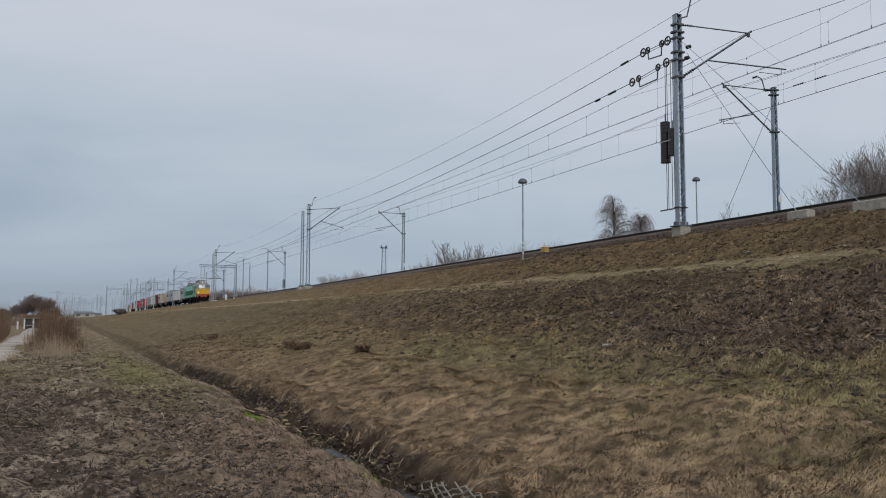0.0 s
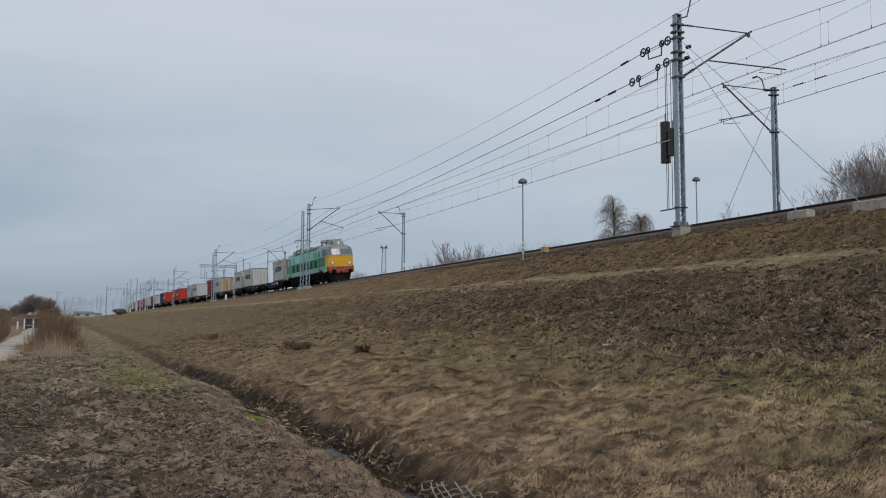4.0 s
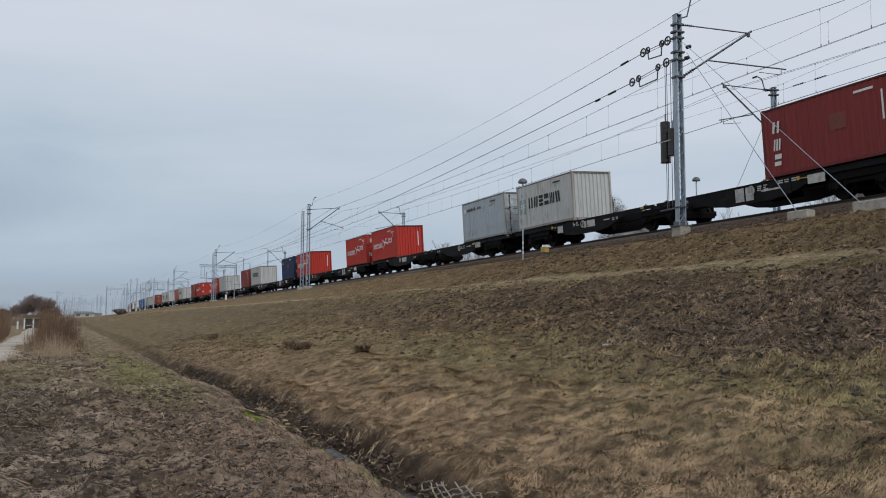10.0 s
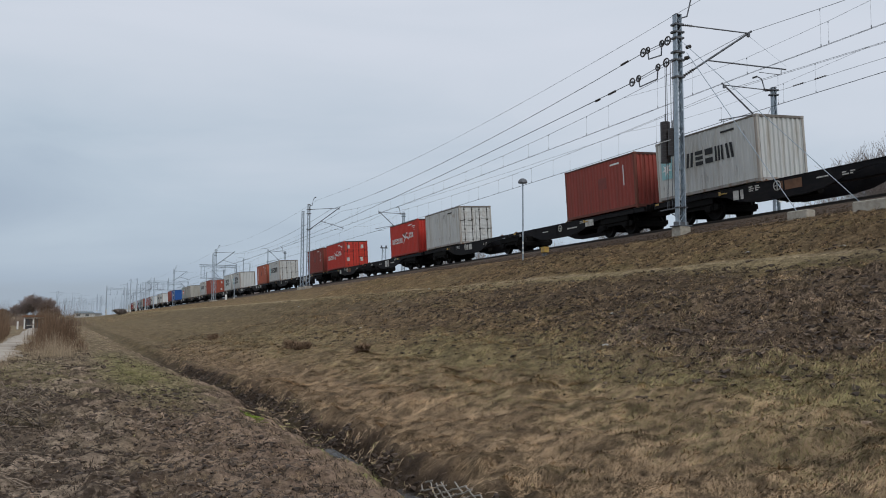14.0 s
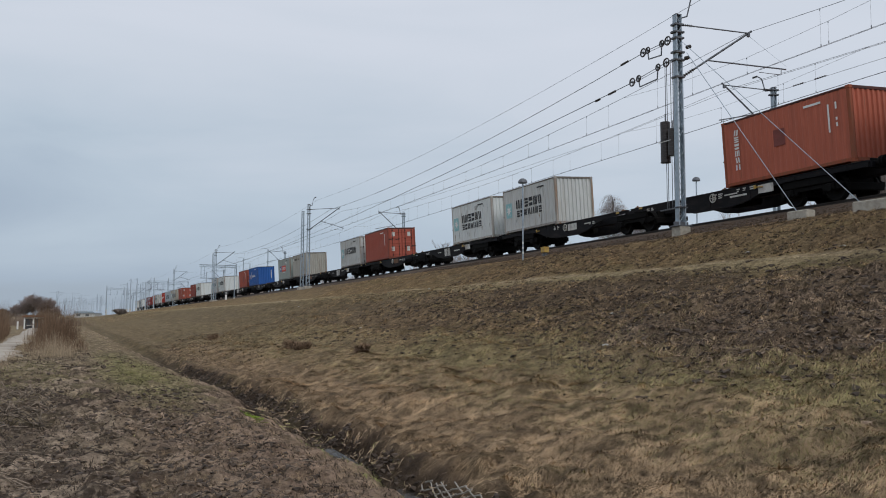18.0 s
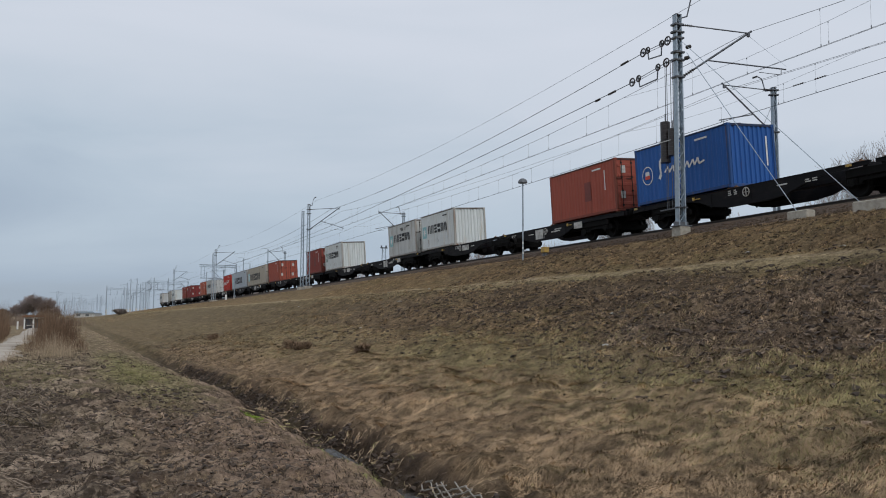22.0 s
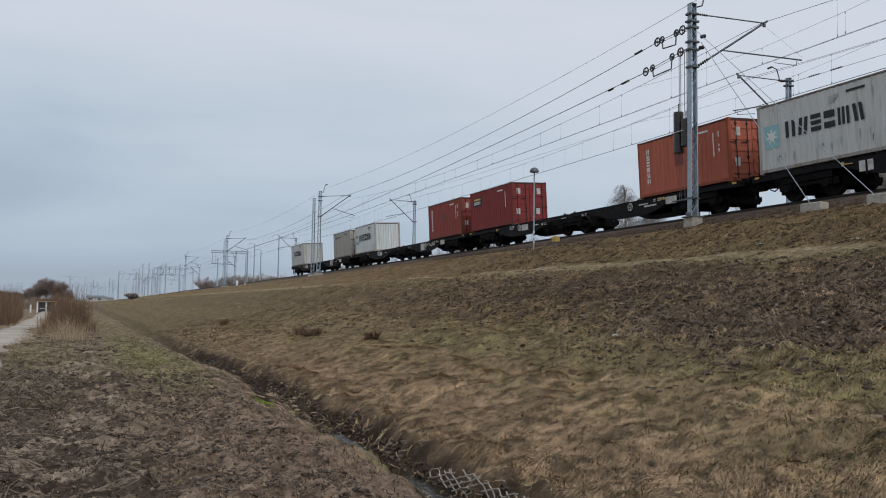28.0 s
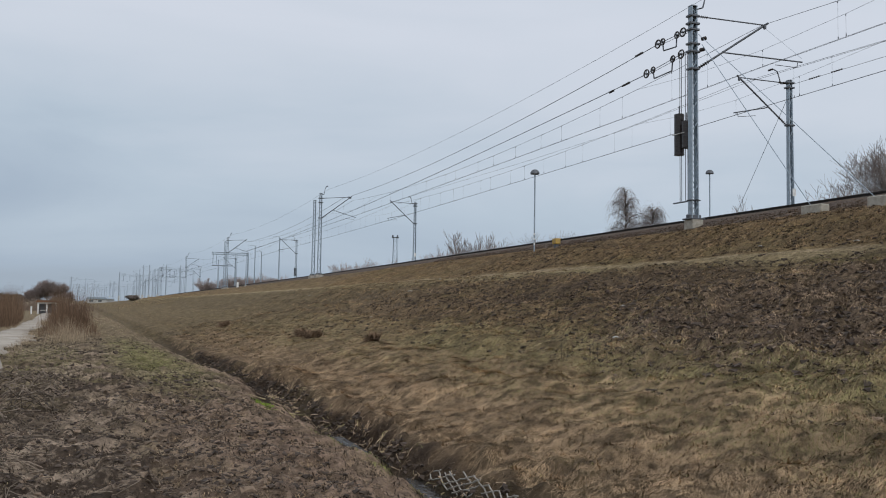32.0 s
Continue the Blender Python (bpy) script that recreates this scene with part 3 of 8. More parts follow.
    return tagged(ob, "railway embankment and flat of dead winter grass, soil and a ditch", "ground", kind="structure"), (s, d, Z)


GROUND, (G_S, G_D, G_Z) = build_ground()


def surface(s, d):
    """Height of the ground sheet, arrays of s and d."""
    s, d = np.asarray(s, float), np.asarray(d, float)
    i = np.clip(np.searchsorted(G_S, s) - 1, 0, len(G_S) - 2)
    j = np.clip(np.searchsorted(G_D, d) - 1, 0, len(G_D) - 2)
    a, b = (s - G_S[i]) / (G_S[i + 1] - G_S[i]), (d - G_D[j]) / (G_D[j + 1] - G_D[j])
    return (G_Z[i, j] * (1 - a) * (1 - b) + G_Z[i + 1, j] * a * (1 - b) + G_Z[i, j + 1] * (1 - a) * b + G_Z[i + 1, j + 1] * a * b)


# ---- ballast bed and rails ----
def build_track():
    ss = np.concatenate((np.arange(-900, -100, 20), np.arange(-100, 140, 3), np.arange(140, 400, 20)))
    # bed for two tracks; its crest follows the lean of the near track
    prof = [(-8.4, -1.02), (-6.8, -0.28), (-2.3, -0.30), (-1.9, -0.13), (1.35, -0.245), (2.2, -0.50), (3.75, -1.05)]
    rows = []
    for s in ss:
        x, y = plan(s, 0)
        row = []
        for d, z in prof:
            px, py = plan(s, d)
            row.append((float(px), float(py), float(rail_z(s)) + z))
        rows.append(row)
    b = Build()
    b.sheet(rows, smooth=False)
    tagged(part("ballast_bed", b, M["ballast"]), "brown crushed-stone ballast shoulder along the track", "ballast", kind="structure")
    for d, cant in ((-0.75, True), (0.75, True), (-5.0, False), (-3.5, False)):
        b = Build()
        rows = []
        for s in ss:
            m = on_line(s, d if cant else 0) if cant else on_line(s, d, 0.02, 0.0)
            row = [m @ Vector((0, yy, zz)) for yy, zz in ((-0.036, 0), (0.036, 0), (0.036, -0.04), (0.012, -0.055), (0.012, -0.13), (0.07, -0.15), (0.07, -0.17), (-0.07, -0.17), (-0.07, -0.15), (-0.012, -0.13), (-0.012, -0.055), (-0.036, -0.04))]
            rows.append(row)
        b.sheet(rows, smooth=False, closed=True)
        tagged(part("rail", b, M["rail"]), "brown steel rail on the ballast", "rail", "rails", "structure")


build_track()


# ---- the train ----
SPEED, PITCH, LEAD = 23.297, 26.81, 75.79   # m/s, wagon to wagon, place of the 14th pair at 23 s
MOVERS = []


# the wagons differ a little in length: metres by which each pair runs ahead of an even spacing
AHEAD = {1: 0.17, 2: -0.2, 3: -0.28, 4: -0.05, 5: -0.12, 6: -0.05, 7: -0.4, 8: -0.33, 9: -1.0, 10: -0.7, 11: -0.53, 12: -0.72, 13: -0.3, 15: 0.3, 16: -0.05, 18: 0.85, 19: 1.22, 20: 1.38, 21: 1.25}


def lead(k):
    """Where the front of the k-th pair of boxes stands at 0 s."""
    return LEAD - SPEED * 23.0 - PITCH * (k - 14) + AHEAD.get(k, 0.0)


def coupling(k):
    return lead(k) - 6.845


COUNT = [0]
DECK, BW, BH = 1.155, 1.219, 2.591
PALE_KINDS = ("grey", "pale", "beige", "bluegrey", "tan", "weathered", "sage")
MESHES = {}


def shared(key, make):
    if key not in MESHES:
        MESHES[key] = make()
    return MESHES[key]


def ribbed(a, b, period=0.276, depth=0.022):
    """Outline of a ribbed sheet from a to b: (along, out)."""
    n = max(1, round((b - a) / period))
    w = (b - a) / n
    pts = []
    for i in range(n):
        o = a + i * w
        pts += [(o, 0), (o + 0.34 * w, 0), (o + 0.47 * w, -depth), (o + 0.87 * w, -depth)]
    return pts + [(b, 0)]


def side_mesh(L, mat):
    def make():
        pts = ribbed(-L / 2 + 0.15, L / 2 - 0.15)
        out = [(x, -BW + 0.010 - o) for x, o in pts]
        out += [(L / 2 - 0.15, -BW + 0.07), (-L / 2 + 0.15, -BW + 0.07)]
        me = Build().slab(out, 0.15, BH - 0.09, "z").mesh("side_panel")
        me.materials.append(mat)
        return me
    return shared(("side", L, mat.name), make)


def end_mesh(mat):
    def make():
        pts = ribbed(-BW + 0.14, BW - 0.14, 0.25, 0.055)
        out = [(-0.012 + o, y) for y, o in pts] + [(-0.09, BW - 0.14), (-0.09, -BW + 0.14)]
        me = Build().slab(out, 0.15, BH - 0.09, "z").mesh("end_panel")
        me.materials.append(mat)
        return me
    return shared(("end", mat.name), make)


def frame_parts(L, box):
    """Corner posts and rails of one container: name, mesh, turn."""
    def post():
        me = Build().box(L / 2 - 0.15, L / 2 - 0.004, -BW + 0.004, -BW + 0.12, 0.118, BH - 0.118, 0.012).mesh("corner_post")
        me.materials.append(POST[box])
        return me

    def low():
        me = Build().box(-L / 2 + 0.17, L / 2 - 0.17, -BW + 0.002, -BW + 0.10, 0.03, 0.155, 0.01).mesh("bottom_rail")
        me.materials.append(EDGE[box])
        return me

    def high():
        b = Build().box(-L / 2 + 0.17, L / 2 - 0.17, -BW + 0.002, -BW + 0.10, BH - 0.085, BH - 0.015, 0.01)
        me = b.mesh("top_rail")
        me.materials.append(TOP[box])
        return me

    def across(z0, z1, mat, name):
        me = Build().box(L / 2 - 0.12, L / 2 - 0.002, -BW + 0.16, BW - 0.16, z0, z1, 0.01).mesh(name)
        me.materials.append(mat)
        return me

    p, lo, hi = shared(("post", L, box), post), shared(("low", L, box), low), shared(("high", L, box), high)
    sill = shared(("door_sill", L, box), lambda: across(0.02, 0.155, EDGE[box], "end_sill"))
    head = shared(("header", L, box), lambda: across(BH - 0.12, BH - 0.01, TOP[box], "end_header"))
    # the post at the other end of the same side, a half turn of the end
    p2 = shared(("post_b", L, box), lambda: mirrored(p))
    return [(m.name.split(".")[0], m, turn) for turn in (0, 180) for m in (p, p2, lo, hi, sill, head)]


def mirrored(me):
    """The same mesh with x turned about."""
    c = me.copy()
    for v in c.vertices:
        v.co.x = -v.co.x
    c.flip_normals()
    return c


def roof_mesh(L, mat):
    def make():
        b = Build()
        b.box(-L / 2 + 0.13, L / 2 - 0.13, -BW + 0.06, BW - 0.06, BH - 0.055, BH - 0.03)
        n = int(L / 0.45)
        for i in range(n):
            x = -L / 2 + 0.3 + i * (L - 0.6) / (n - 1)
            b.box(x - 0.1, x + 0.1, -BW + 0.12, BW - 0.12, BH - 0.03, BH - 0.012, 0.006)
        me = b.mesh("roof")
        me.materials.append(mat)
        return me
    return shared(("roof", L, mat.name), make)


def door_mesh(mat):
    def make():
        b = Build()
        b.box(-0.06, -0.015, 0.012, BW - 0.125, 0.16, BH - 0.125, 0.006)
        for i in range(5):
            z = 0.32 + i * 0.46
            b.box(-0.02, 0.012, 0.05, BW - 0.17, z, z + 0.17, 0.02)
        for z in (0.3, 0.85, 1.7, 2.25):
            b.box(-0.03, 0.012, BW - 0.16, BW - 0.10, z, z + 0.1, 0.01)
        me = b.mesh("door")
        me.materials.append(mat)
        return me
    return shared(("door", mat.name), make)


def bar_mesh():
    def make():
        b = Build().cyl((0.03, 0, 0.14), (0.03, 0, BH - 0.12), 0.02, 6)
        for z in (0.25, 0.95, 1.6, 2.3):
            b.box(0.0, 0.05, -0.045, 0.045, z, z + 0.07)
        b.box(0.03, 0.055, 0.0, 0.36, 1.02, 1.06, 0.008)
        me = b.mesh("locking_bar")
        me.materials.append(M["rail"])
        return me
    return shared("bar", make)


def casting_mesh(mat):
    def make():
        me = Build().box(-0.089, 0.089, -0.081, 0.081, -0.059, 0.059, 0.01).mesh("corner_casting")
        me.materials.append(mat)
        return me
    return shared(("cast", mat.name), make)


# characters that are not spelt out: a few plain bars in one cell, as (x0, z0, x1, z1, lean)
BARS = [
    ((0.0, 0.0, 0.30, 1.0, 0.0), (0.62, 0.0, 0.92, 1.0, 0.0)),
    ((0.0, 0.0, 0.30, 1.0, 0.16), (0.50, 0.0, 0.80, 1.0, 0.16)),
    ((0.0, 0.0, 0.92, 0.26, 0.0), (0.0, 0.38, 0.92, 0.62, 0.0), (0.0, 0.74, 0.92, 1.0, 0.0)),
    ((0.0, 0.0, 0.92, 0.36, 0.0), (0.0, 0.58, 0.92, 1.0, 0.0)),
    ((0.0, 0.0, 0.22, 1.0, 0.0), (0.36, 0.0, 0.58, 1.0, 0.0), (0.72, 0.0, 0.94, 1.0, 0.0)),
    ((0.18, 0.0, 0.46, 1.0, -0.16), (0.66, 0.0, 0.94, 1.0, -0.16)),
]


def block_row(x, z, count, w, gap, h, lean=0.0, thick=0.004, first=0):
    """A word as groups of plain bars, each group a mesh of its own."""
    row = []
    for i in range(count):
        b = Build()
        for x0, z0, x1, z1, k in BARS[(i + first) % len(BARS)]:
            o = x + i * (w + gap)
            q = [(x0, z0), (x1, z0), (x1 + k, z1), (x0 + k, z1)]
            b.slab([(o + u * w + lean * v, z + v * h) for u, v in q], -thick, 0.0, "y")
        row.append(b)
    return row


def stroke(pts, width, thick=0.006):
    """A flat painted line through (x, z) points, thick and thin as a brush leaves it."""
    b = Build()
    for i, ((x0, z0), (x1, z1)) in enumerate(zip(pts, pts[1:])):
        l = math.hypot(x1 - x0, z1 - z0) + 1e-6
        k = width * (0.5 if i % 2 else 0.36)
        u, v = -(z1 - z0) / l * k, (x1 - x0) / l * k
        b.slab([(x0 - u, z0 - v), (x1 - u, z1 - v), (x1 + u, z1 + v), (x0 + u, z0 + v)], -thick - 0.0004 * (i % 2), 0.0, "y")
    return b


def star(b, x, z, r, n=7):
    pts = []
    for i in range(2 * n):
        q = r if i % 2 == 0 else r * 0.42
        t = math.pi * i / n + math.pi / 2
        pts.append((x + q * math.cos(t), z + q * math.sin(t)))
    return b.slab(pts, -0.008, -0.004, "y")


def face(L, kind, box, variant=0):
    """The markings on both long sides: plain shapes in the colours of the lettering."""
    def marks():
        out = []

        def put(name, mat, *builds):
            out.extend((name, mat, g) for g in builds)

        if kind in ("line", "line_mint", "line_two"):
            e = M["mint"] if kind == "line_mint" else M["teal"]
            big = L > 7
            x0, wd, ht, zc = (-L / 2 + 0.55, 1.05, 1.15, 1.28) if big else (-L / 2 + 0.34, 0.72, 0.86, 1.34)
            put("emblem", e, Build().box(x0, x0 + wd, -0.004, 0, zc - ht / 2, zc + ht / 2))
            put("emblem_star", M["white"], star(Build(), x0 + wd / 2, zc, wd * 0.44))
            if kind == "line_two":
                put("lettering", M["ink"], *block_row(-L / 2 + 1.62, 1.34, 6, 0.42, 0.085, 0.50), *block_row(-L / 2 + 1.66, 0.86, 7, 0.34, 0.085, 0.36, first=2))
            elif big:
                put("lettering", M["ink"], *block_row(-L / 2 + 2.02, 0.76, 6, 0.98, 0.15, 0.92))
            else:
                put("lettering", M["ink"], *block_row(-L / 2 + 1.38, 1.17, 6, 0.49, 0.095, 0.60))
            if kind == "line" and not big and variant == 1:
                put("marking", M["ink"], *block_row(-L / 2 + 2.9, 1.98, 2, 0.20, 0.06, 0.26))
        elif kind == "bird":
            put("lettering", M["white"], *block_row(-L / 2 + 0.50, 1.02, 7, 0.26, 0.075, 0.42))
            put("emblem", M["white"], stroke([(-0.16, 1.66), (0.16, 1.46), (0.42, 1.36), (0.70, 1.40), (1.12, 1.24)], 0.15), stroke([(-0.02, 0.92), (0.14, 1.16), (0.40, 1.36), (0.62, 1.70), (0.86, 1.72)], 0.10))
            put("lettering", M["white"], *block_row(1.18, 1.28, 3, 0.25, 0.075, 0.40, first=2))
            put("marking", M["white"], Build().box(1.9, 2.55, -0.004, 0, 2.10, 2.17), Build().box(2.1, 2.45, -0.004, 0, 1.98, 2.04), Build().box(2.25, 2.36, -0.004, 0, 1.78, 1.86))
        elif kind == "upright":
            for i in range(6):
                put("lettering", M["white"], *block_row(-L / 2 + 0.66, 0.60 + i * 0.27, 1, 0.25, 0.0, 0.22, first=i * 5))
            put("marking", M["white"], *(Build().box(L / 2 - 0.62, L / 2 - 0.55, -0.004, 0, z, z + k) for z, k in ((1.9, 0.24), (1.52, 0.10), (1.3, 0.14))))
        elif kind == "three":
            for i, z in enumerate((0.42, 0.98, 1.62)):
                put("lettering", M["white"], *block_row(-L / 2 + 0.52, z, 1, 0.34, 0.0, 0.42, lean=0.06, first=(3, 4, 0)[i]))
        elif kind == "script":
            ring = [(-2.15 + 0.36 * math.cos(k * math.pi / 10), 1.28 + 0.40 * math.sin(k * math.pi / 10)) for k in range(21)]
            put("emblem", M["white"], stroke(ring, 0.05), Build().box(-2.30, -2.02, -0.005, 0, 1.28, 1.46))
            put("emblem_band", M["label_red"], Build().box(-2.32, -1.98, -0.006, 0, 1.12, 1.28))
            put("lettering", M["white"], stroke([(-1.02, 1.96), (-1.22, 1.80), (-1.24, 1.50), (-1.20, 1.20), (-1.34, 1.02)], 0.15))
            put("lettering", M["white"], stroke([(-0.95, 1.24), (-0.72, 1.46), (-0.62, 1.20), (-0.40, 1.48), (-0.30, 1.20), (-0.08, 1.50), (0.02, 1.20), (0.24, 1.48), (0.34, 1.20), (0.56, 1.48), (0.66, 1.20), (0.90, 1.50), (1.0, 1.24), (1.2, 1.52), (1.28, 1.26), (1.6, 1.34)], 0.10))
        elif kind == "badge":
            put("marking", M["label_blue"], Build().box(-2.05, -1.12, -0.004, 0, 1.08, 1.72))
            put("lettering", M["white"], *block_row(-1.98, 1.24, 3, 0.20, 0.06, 0.34, thick=0.008))
            put("marking", M["label_red"], Build().box(-1.10, 0.95, -0.004, 0, 1.02, 1.74))
            put("lettering", M["white"], *block_row(-0.95, 1.20, 8, 0.16, 0.06, 0.34, thick=0.008))
            put("marking", M["white"], Build().box(-0.9, 0.6, -0.004, 0, 0.86, 0.93), Build().box(0.7, 1.5, -0.004, 0, 2.05, 2.12), Build().box(0.9, 1.5, -0.004, 0, 1.9, 1.96))
        elif kind == "tags":
            put("marking", M["label_red"], Build().box(-L / 2 + 0.55, -L / 2 + 0.95, -0.004, 0, 2.0, 2.16))
            put("marking", M["white"], Build().box(-L / 2 + 0.55, -L / 2 + 0.95, -0.004, 0, 1.86, 1.98))
        elif kind == "plaque":
            put("marking", M["ink"], Build().box(-L / 2 + 0.5, -L / 2 + 1.75, -0.004, 0, 1.62, 2.2))
            put("marking", M["label_amber"], Build().box(-L / 2 + 0.6, -L / 2 + 1.6, -0.008, -0.004, 2.0, 2.12))
            put("lettering", M["white"], *block_row(-L / 2 + 0.62, 1.72, 6, 0.12, 0.05, 0.2, thick=0.008))
        elif kind == "small":
            put("lettering", M["ink"], *block_row(-L / 2 + 0.75, 1.98, 6, 0.17, 0.05, 0.17), *block_row(-L / 2 + 2.3, 1.98, 3, 0.14, 0.05, 0.15))
            put("marking", M["white"], Build().box(-L / 2 + 0.34, -L / 2 + 0.58, -0.004, 0, 1.9, 2.2))
        # drips of grime and rust down the sides, and a repainted square
        rnd = random.Random(variant * 7 + len(kind))
        if box in PALE_KINDS:
            for i in range(7 + 4 * variant):
                x0, top = rnd.uniform(-L / 2 + 0.3, L / 2 - 0.4), rnd.choice((2.3, 0.95, 0.85, 0.75)) - rnd.uniform(0.0, 0.25)
                w, h = rnd.uniform(0.025, 0.07), rnd.uniform(0.15, 0.55)
                drip = [(x0, top), (x0 - w * 0.3, top - h * 0.5), (x0 + w * 0.4, top - h), (x0 + w * 0.7, top - h * 0.6), (x0 + w, top - h * 0.1)]
                put("grime_drip", M["patch_rust"] if i % 5 == 4 else M["patch"], Build().slab(drip, -0.0015, 0))
            if variant:
                x0 = rnd.uniform(0.2, 1.2)
                put("repair_patch", M["patch"], Build().slab([(x0, 1.98), (x0 + 0.24, 2.0), (x0 + 0.26, 2.12), (x0 + 0.45, 2.13), (x0 + 0.44, 2.27), (x0 + 0.02, 2.25)], -0.002, 0))
        elif variant % 2:
            x0 = rnd.uniform(-0.5, 0.6)
            put("repair_patch", M["patch_dark"], Build().box(x0, x0 + rnd.uniform(0.5, 0.8), -0.002, 0, 1.1 + rnd.uniform(-0.5, 0.4), 1.75))
        # number and data at the front of the side, as bars
        ink = M["ink"] if box in PALE_KINDS else M["white"]
        if box in ("maroon", "brick", "orange", "rusty"):
            put("marking", ink, Build().box(L / 2 - 0.94, L / 2 - 0.87, -0.004, 0, 1.15, 2.12))
        put("marking", ink, Build().box(L / 2 - 1.95, L / 2 - 1.2, -0.004, 0, 2.22, 2.30))
        return [(n, m, g.mesh(n)) for n, m, g in out]
    return shared(("face", L, kind, variant, box in PALE_KINDS, box in ("maroon", "brick", "orange", "rusty")), marks)


COLOUR_WORDS = {"weathered": "weathered grey", "sage": "sage-grey", "grey": "grey", "bluegrey": "blue-grey", "pale": "pale grey", "beige": "beige-grey", "tan": "rust-streaked", "maroon": "maroon", "red": "bright red",
                "brick": "brick-red", "rusty": "rusty brown-red", "orange": "orange-brown", "navy": "navy blue", "blue": "bright blue"}
MARK_WORDS = {"line": "with star emblem and dark lettering", "line_mint": "with faded green star emblem and dark lettering", "line_two": "with star emblem and two rows of lettering",
              "bird": "with white bird emblem and lettering", "upright": "with white upright lettering", "three": "with three large white letters", "script": "with white script lettering",
              "badge": "with blue and orange badge", "tags": "with small red and white tags", "plaque": "with dark plaque and lime sticker", "small": "with small dark lettering", "plain": "with plain dirty sides"}


def container(box, marks="plain", doors=False, L=6.058, front=None):
    COUNT[0] += 1
    variant = COUNT[0] % 4
    paint_ = BOX[box]
    end_paint = BOX[front] if front else paint_
    name = "shipping_container" if L < 7 else "long_shipping_container"
    words = f"{COLOUR_WORDS[box]} ribbed container {MARK_WORDS[marks]}"
    c = thing(name, Matrix(), words, "container", "containers on the train")
    for turn in (0, 180):
        r = pose(0, 0, 0, 0, 0, turn)
        panel = part("side_panel", side_mesh(L, paint_), None, c, m=r)
        for n, m, me in face(L, marks, box, variant):
            part(n, me, m, panel, m=pose(0, -BW - 0.001, 0))
    for n, me, turn in frame_parts(L, box):
        part(n, me, None, c, m=pose(0, 0, 0, 0, 0, turn))
    part("roof", roof_mesh(L, paint_), None, c)
    for turn, has in ((0, doors), (180, not doors)):
        r = pose(0, 0, 0, 0, 0, turn)
        if has:
            for k in (0, 1):
                # two leaves; the second is mirrored by a half turn about x
                mm = r @ pose(L / 2, 0, 0) @ (Matrix() if k == 0 else pose(0, 0, BH + 0.035, 180))
                leaf = part("door", door_mesh(end_paint), None, c, m=mm)
                for y in (0.28, 0.86):
                    part("locking_bar", bar_mesh(), None, leaf, m=pose(0, y, 0))
            if turn == 0:
                tag = shared("door_tag", lambda: Build().box(0.018, 0.024, 0, 0.26, 0, 0.36).mesh("data_plate"))
                for y, z in ((-0.96, 0.62), (0.42, 0.62), (-0.9, 1.85), (0.5, 1.85)):
                    part("data_plate", tag, M["plate"], c, m=r @ pose(L / 2, y, z))
        else:
            panel = part("end_panel", end_mesh(end_paint), None, c, m=r @ pose(L / 2, 0, 0))
            bar = shared("end_bar", lambda: Build().box(0.0, 0.006, 0.70, 0.78, 0.9, 2.1).mesh("marking"))
            if box not in PALE_KINDS:
                me = bar.copy()
                part("marking", me, M["white"], panel)
    for sx in (-1, 1):
        for sy in (-1, 1):
            for z in (0.059, BH - 0.059):
                part("corner_casting", casting_mesh(EDGE[box]), None, c, m=pose(sx * (L / 2 - 0.089), sy * (BW - 0.081), z))
    return c


def wheel_mesh():
    """One wheel as a turned profile: flange, tread, web and hub."""
    prof = [(0.0, 0.60), (0.12, 0.60), (0.12, 0.66), (0.40, 0.67), (0.42, 0.655), (0.49, 0.655), (0.49, 0.685), (0.46, 0.69), (0.46, 0.815), (0.40, 0.815), (0.38, 0.77), (0.14, 0.75), (0.12, 0.86), (0.0, 0.86)]
    n = 24
    rows = [[(r * math.cos(2 * math.pi * i / n), y, r * math.sin(2 * math.pi * i / n)) for i in range(n)] for r, y in prof[1:-1]]
    rows = [[(0.02 * k[0], prof[0][1], 0.02 * k[2]) for k in rows[0]]] + rows + [[(0.02 * k[0], prof[-1][1], 0.02 * k[2]) for k in rows[0]]]
    me = Build().sheet(rows, True, True).mesh("wheel")
    me.materials.append(M["wheel"])
    return me


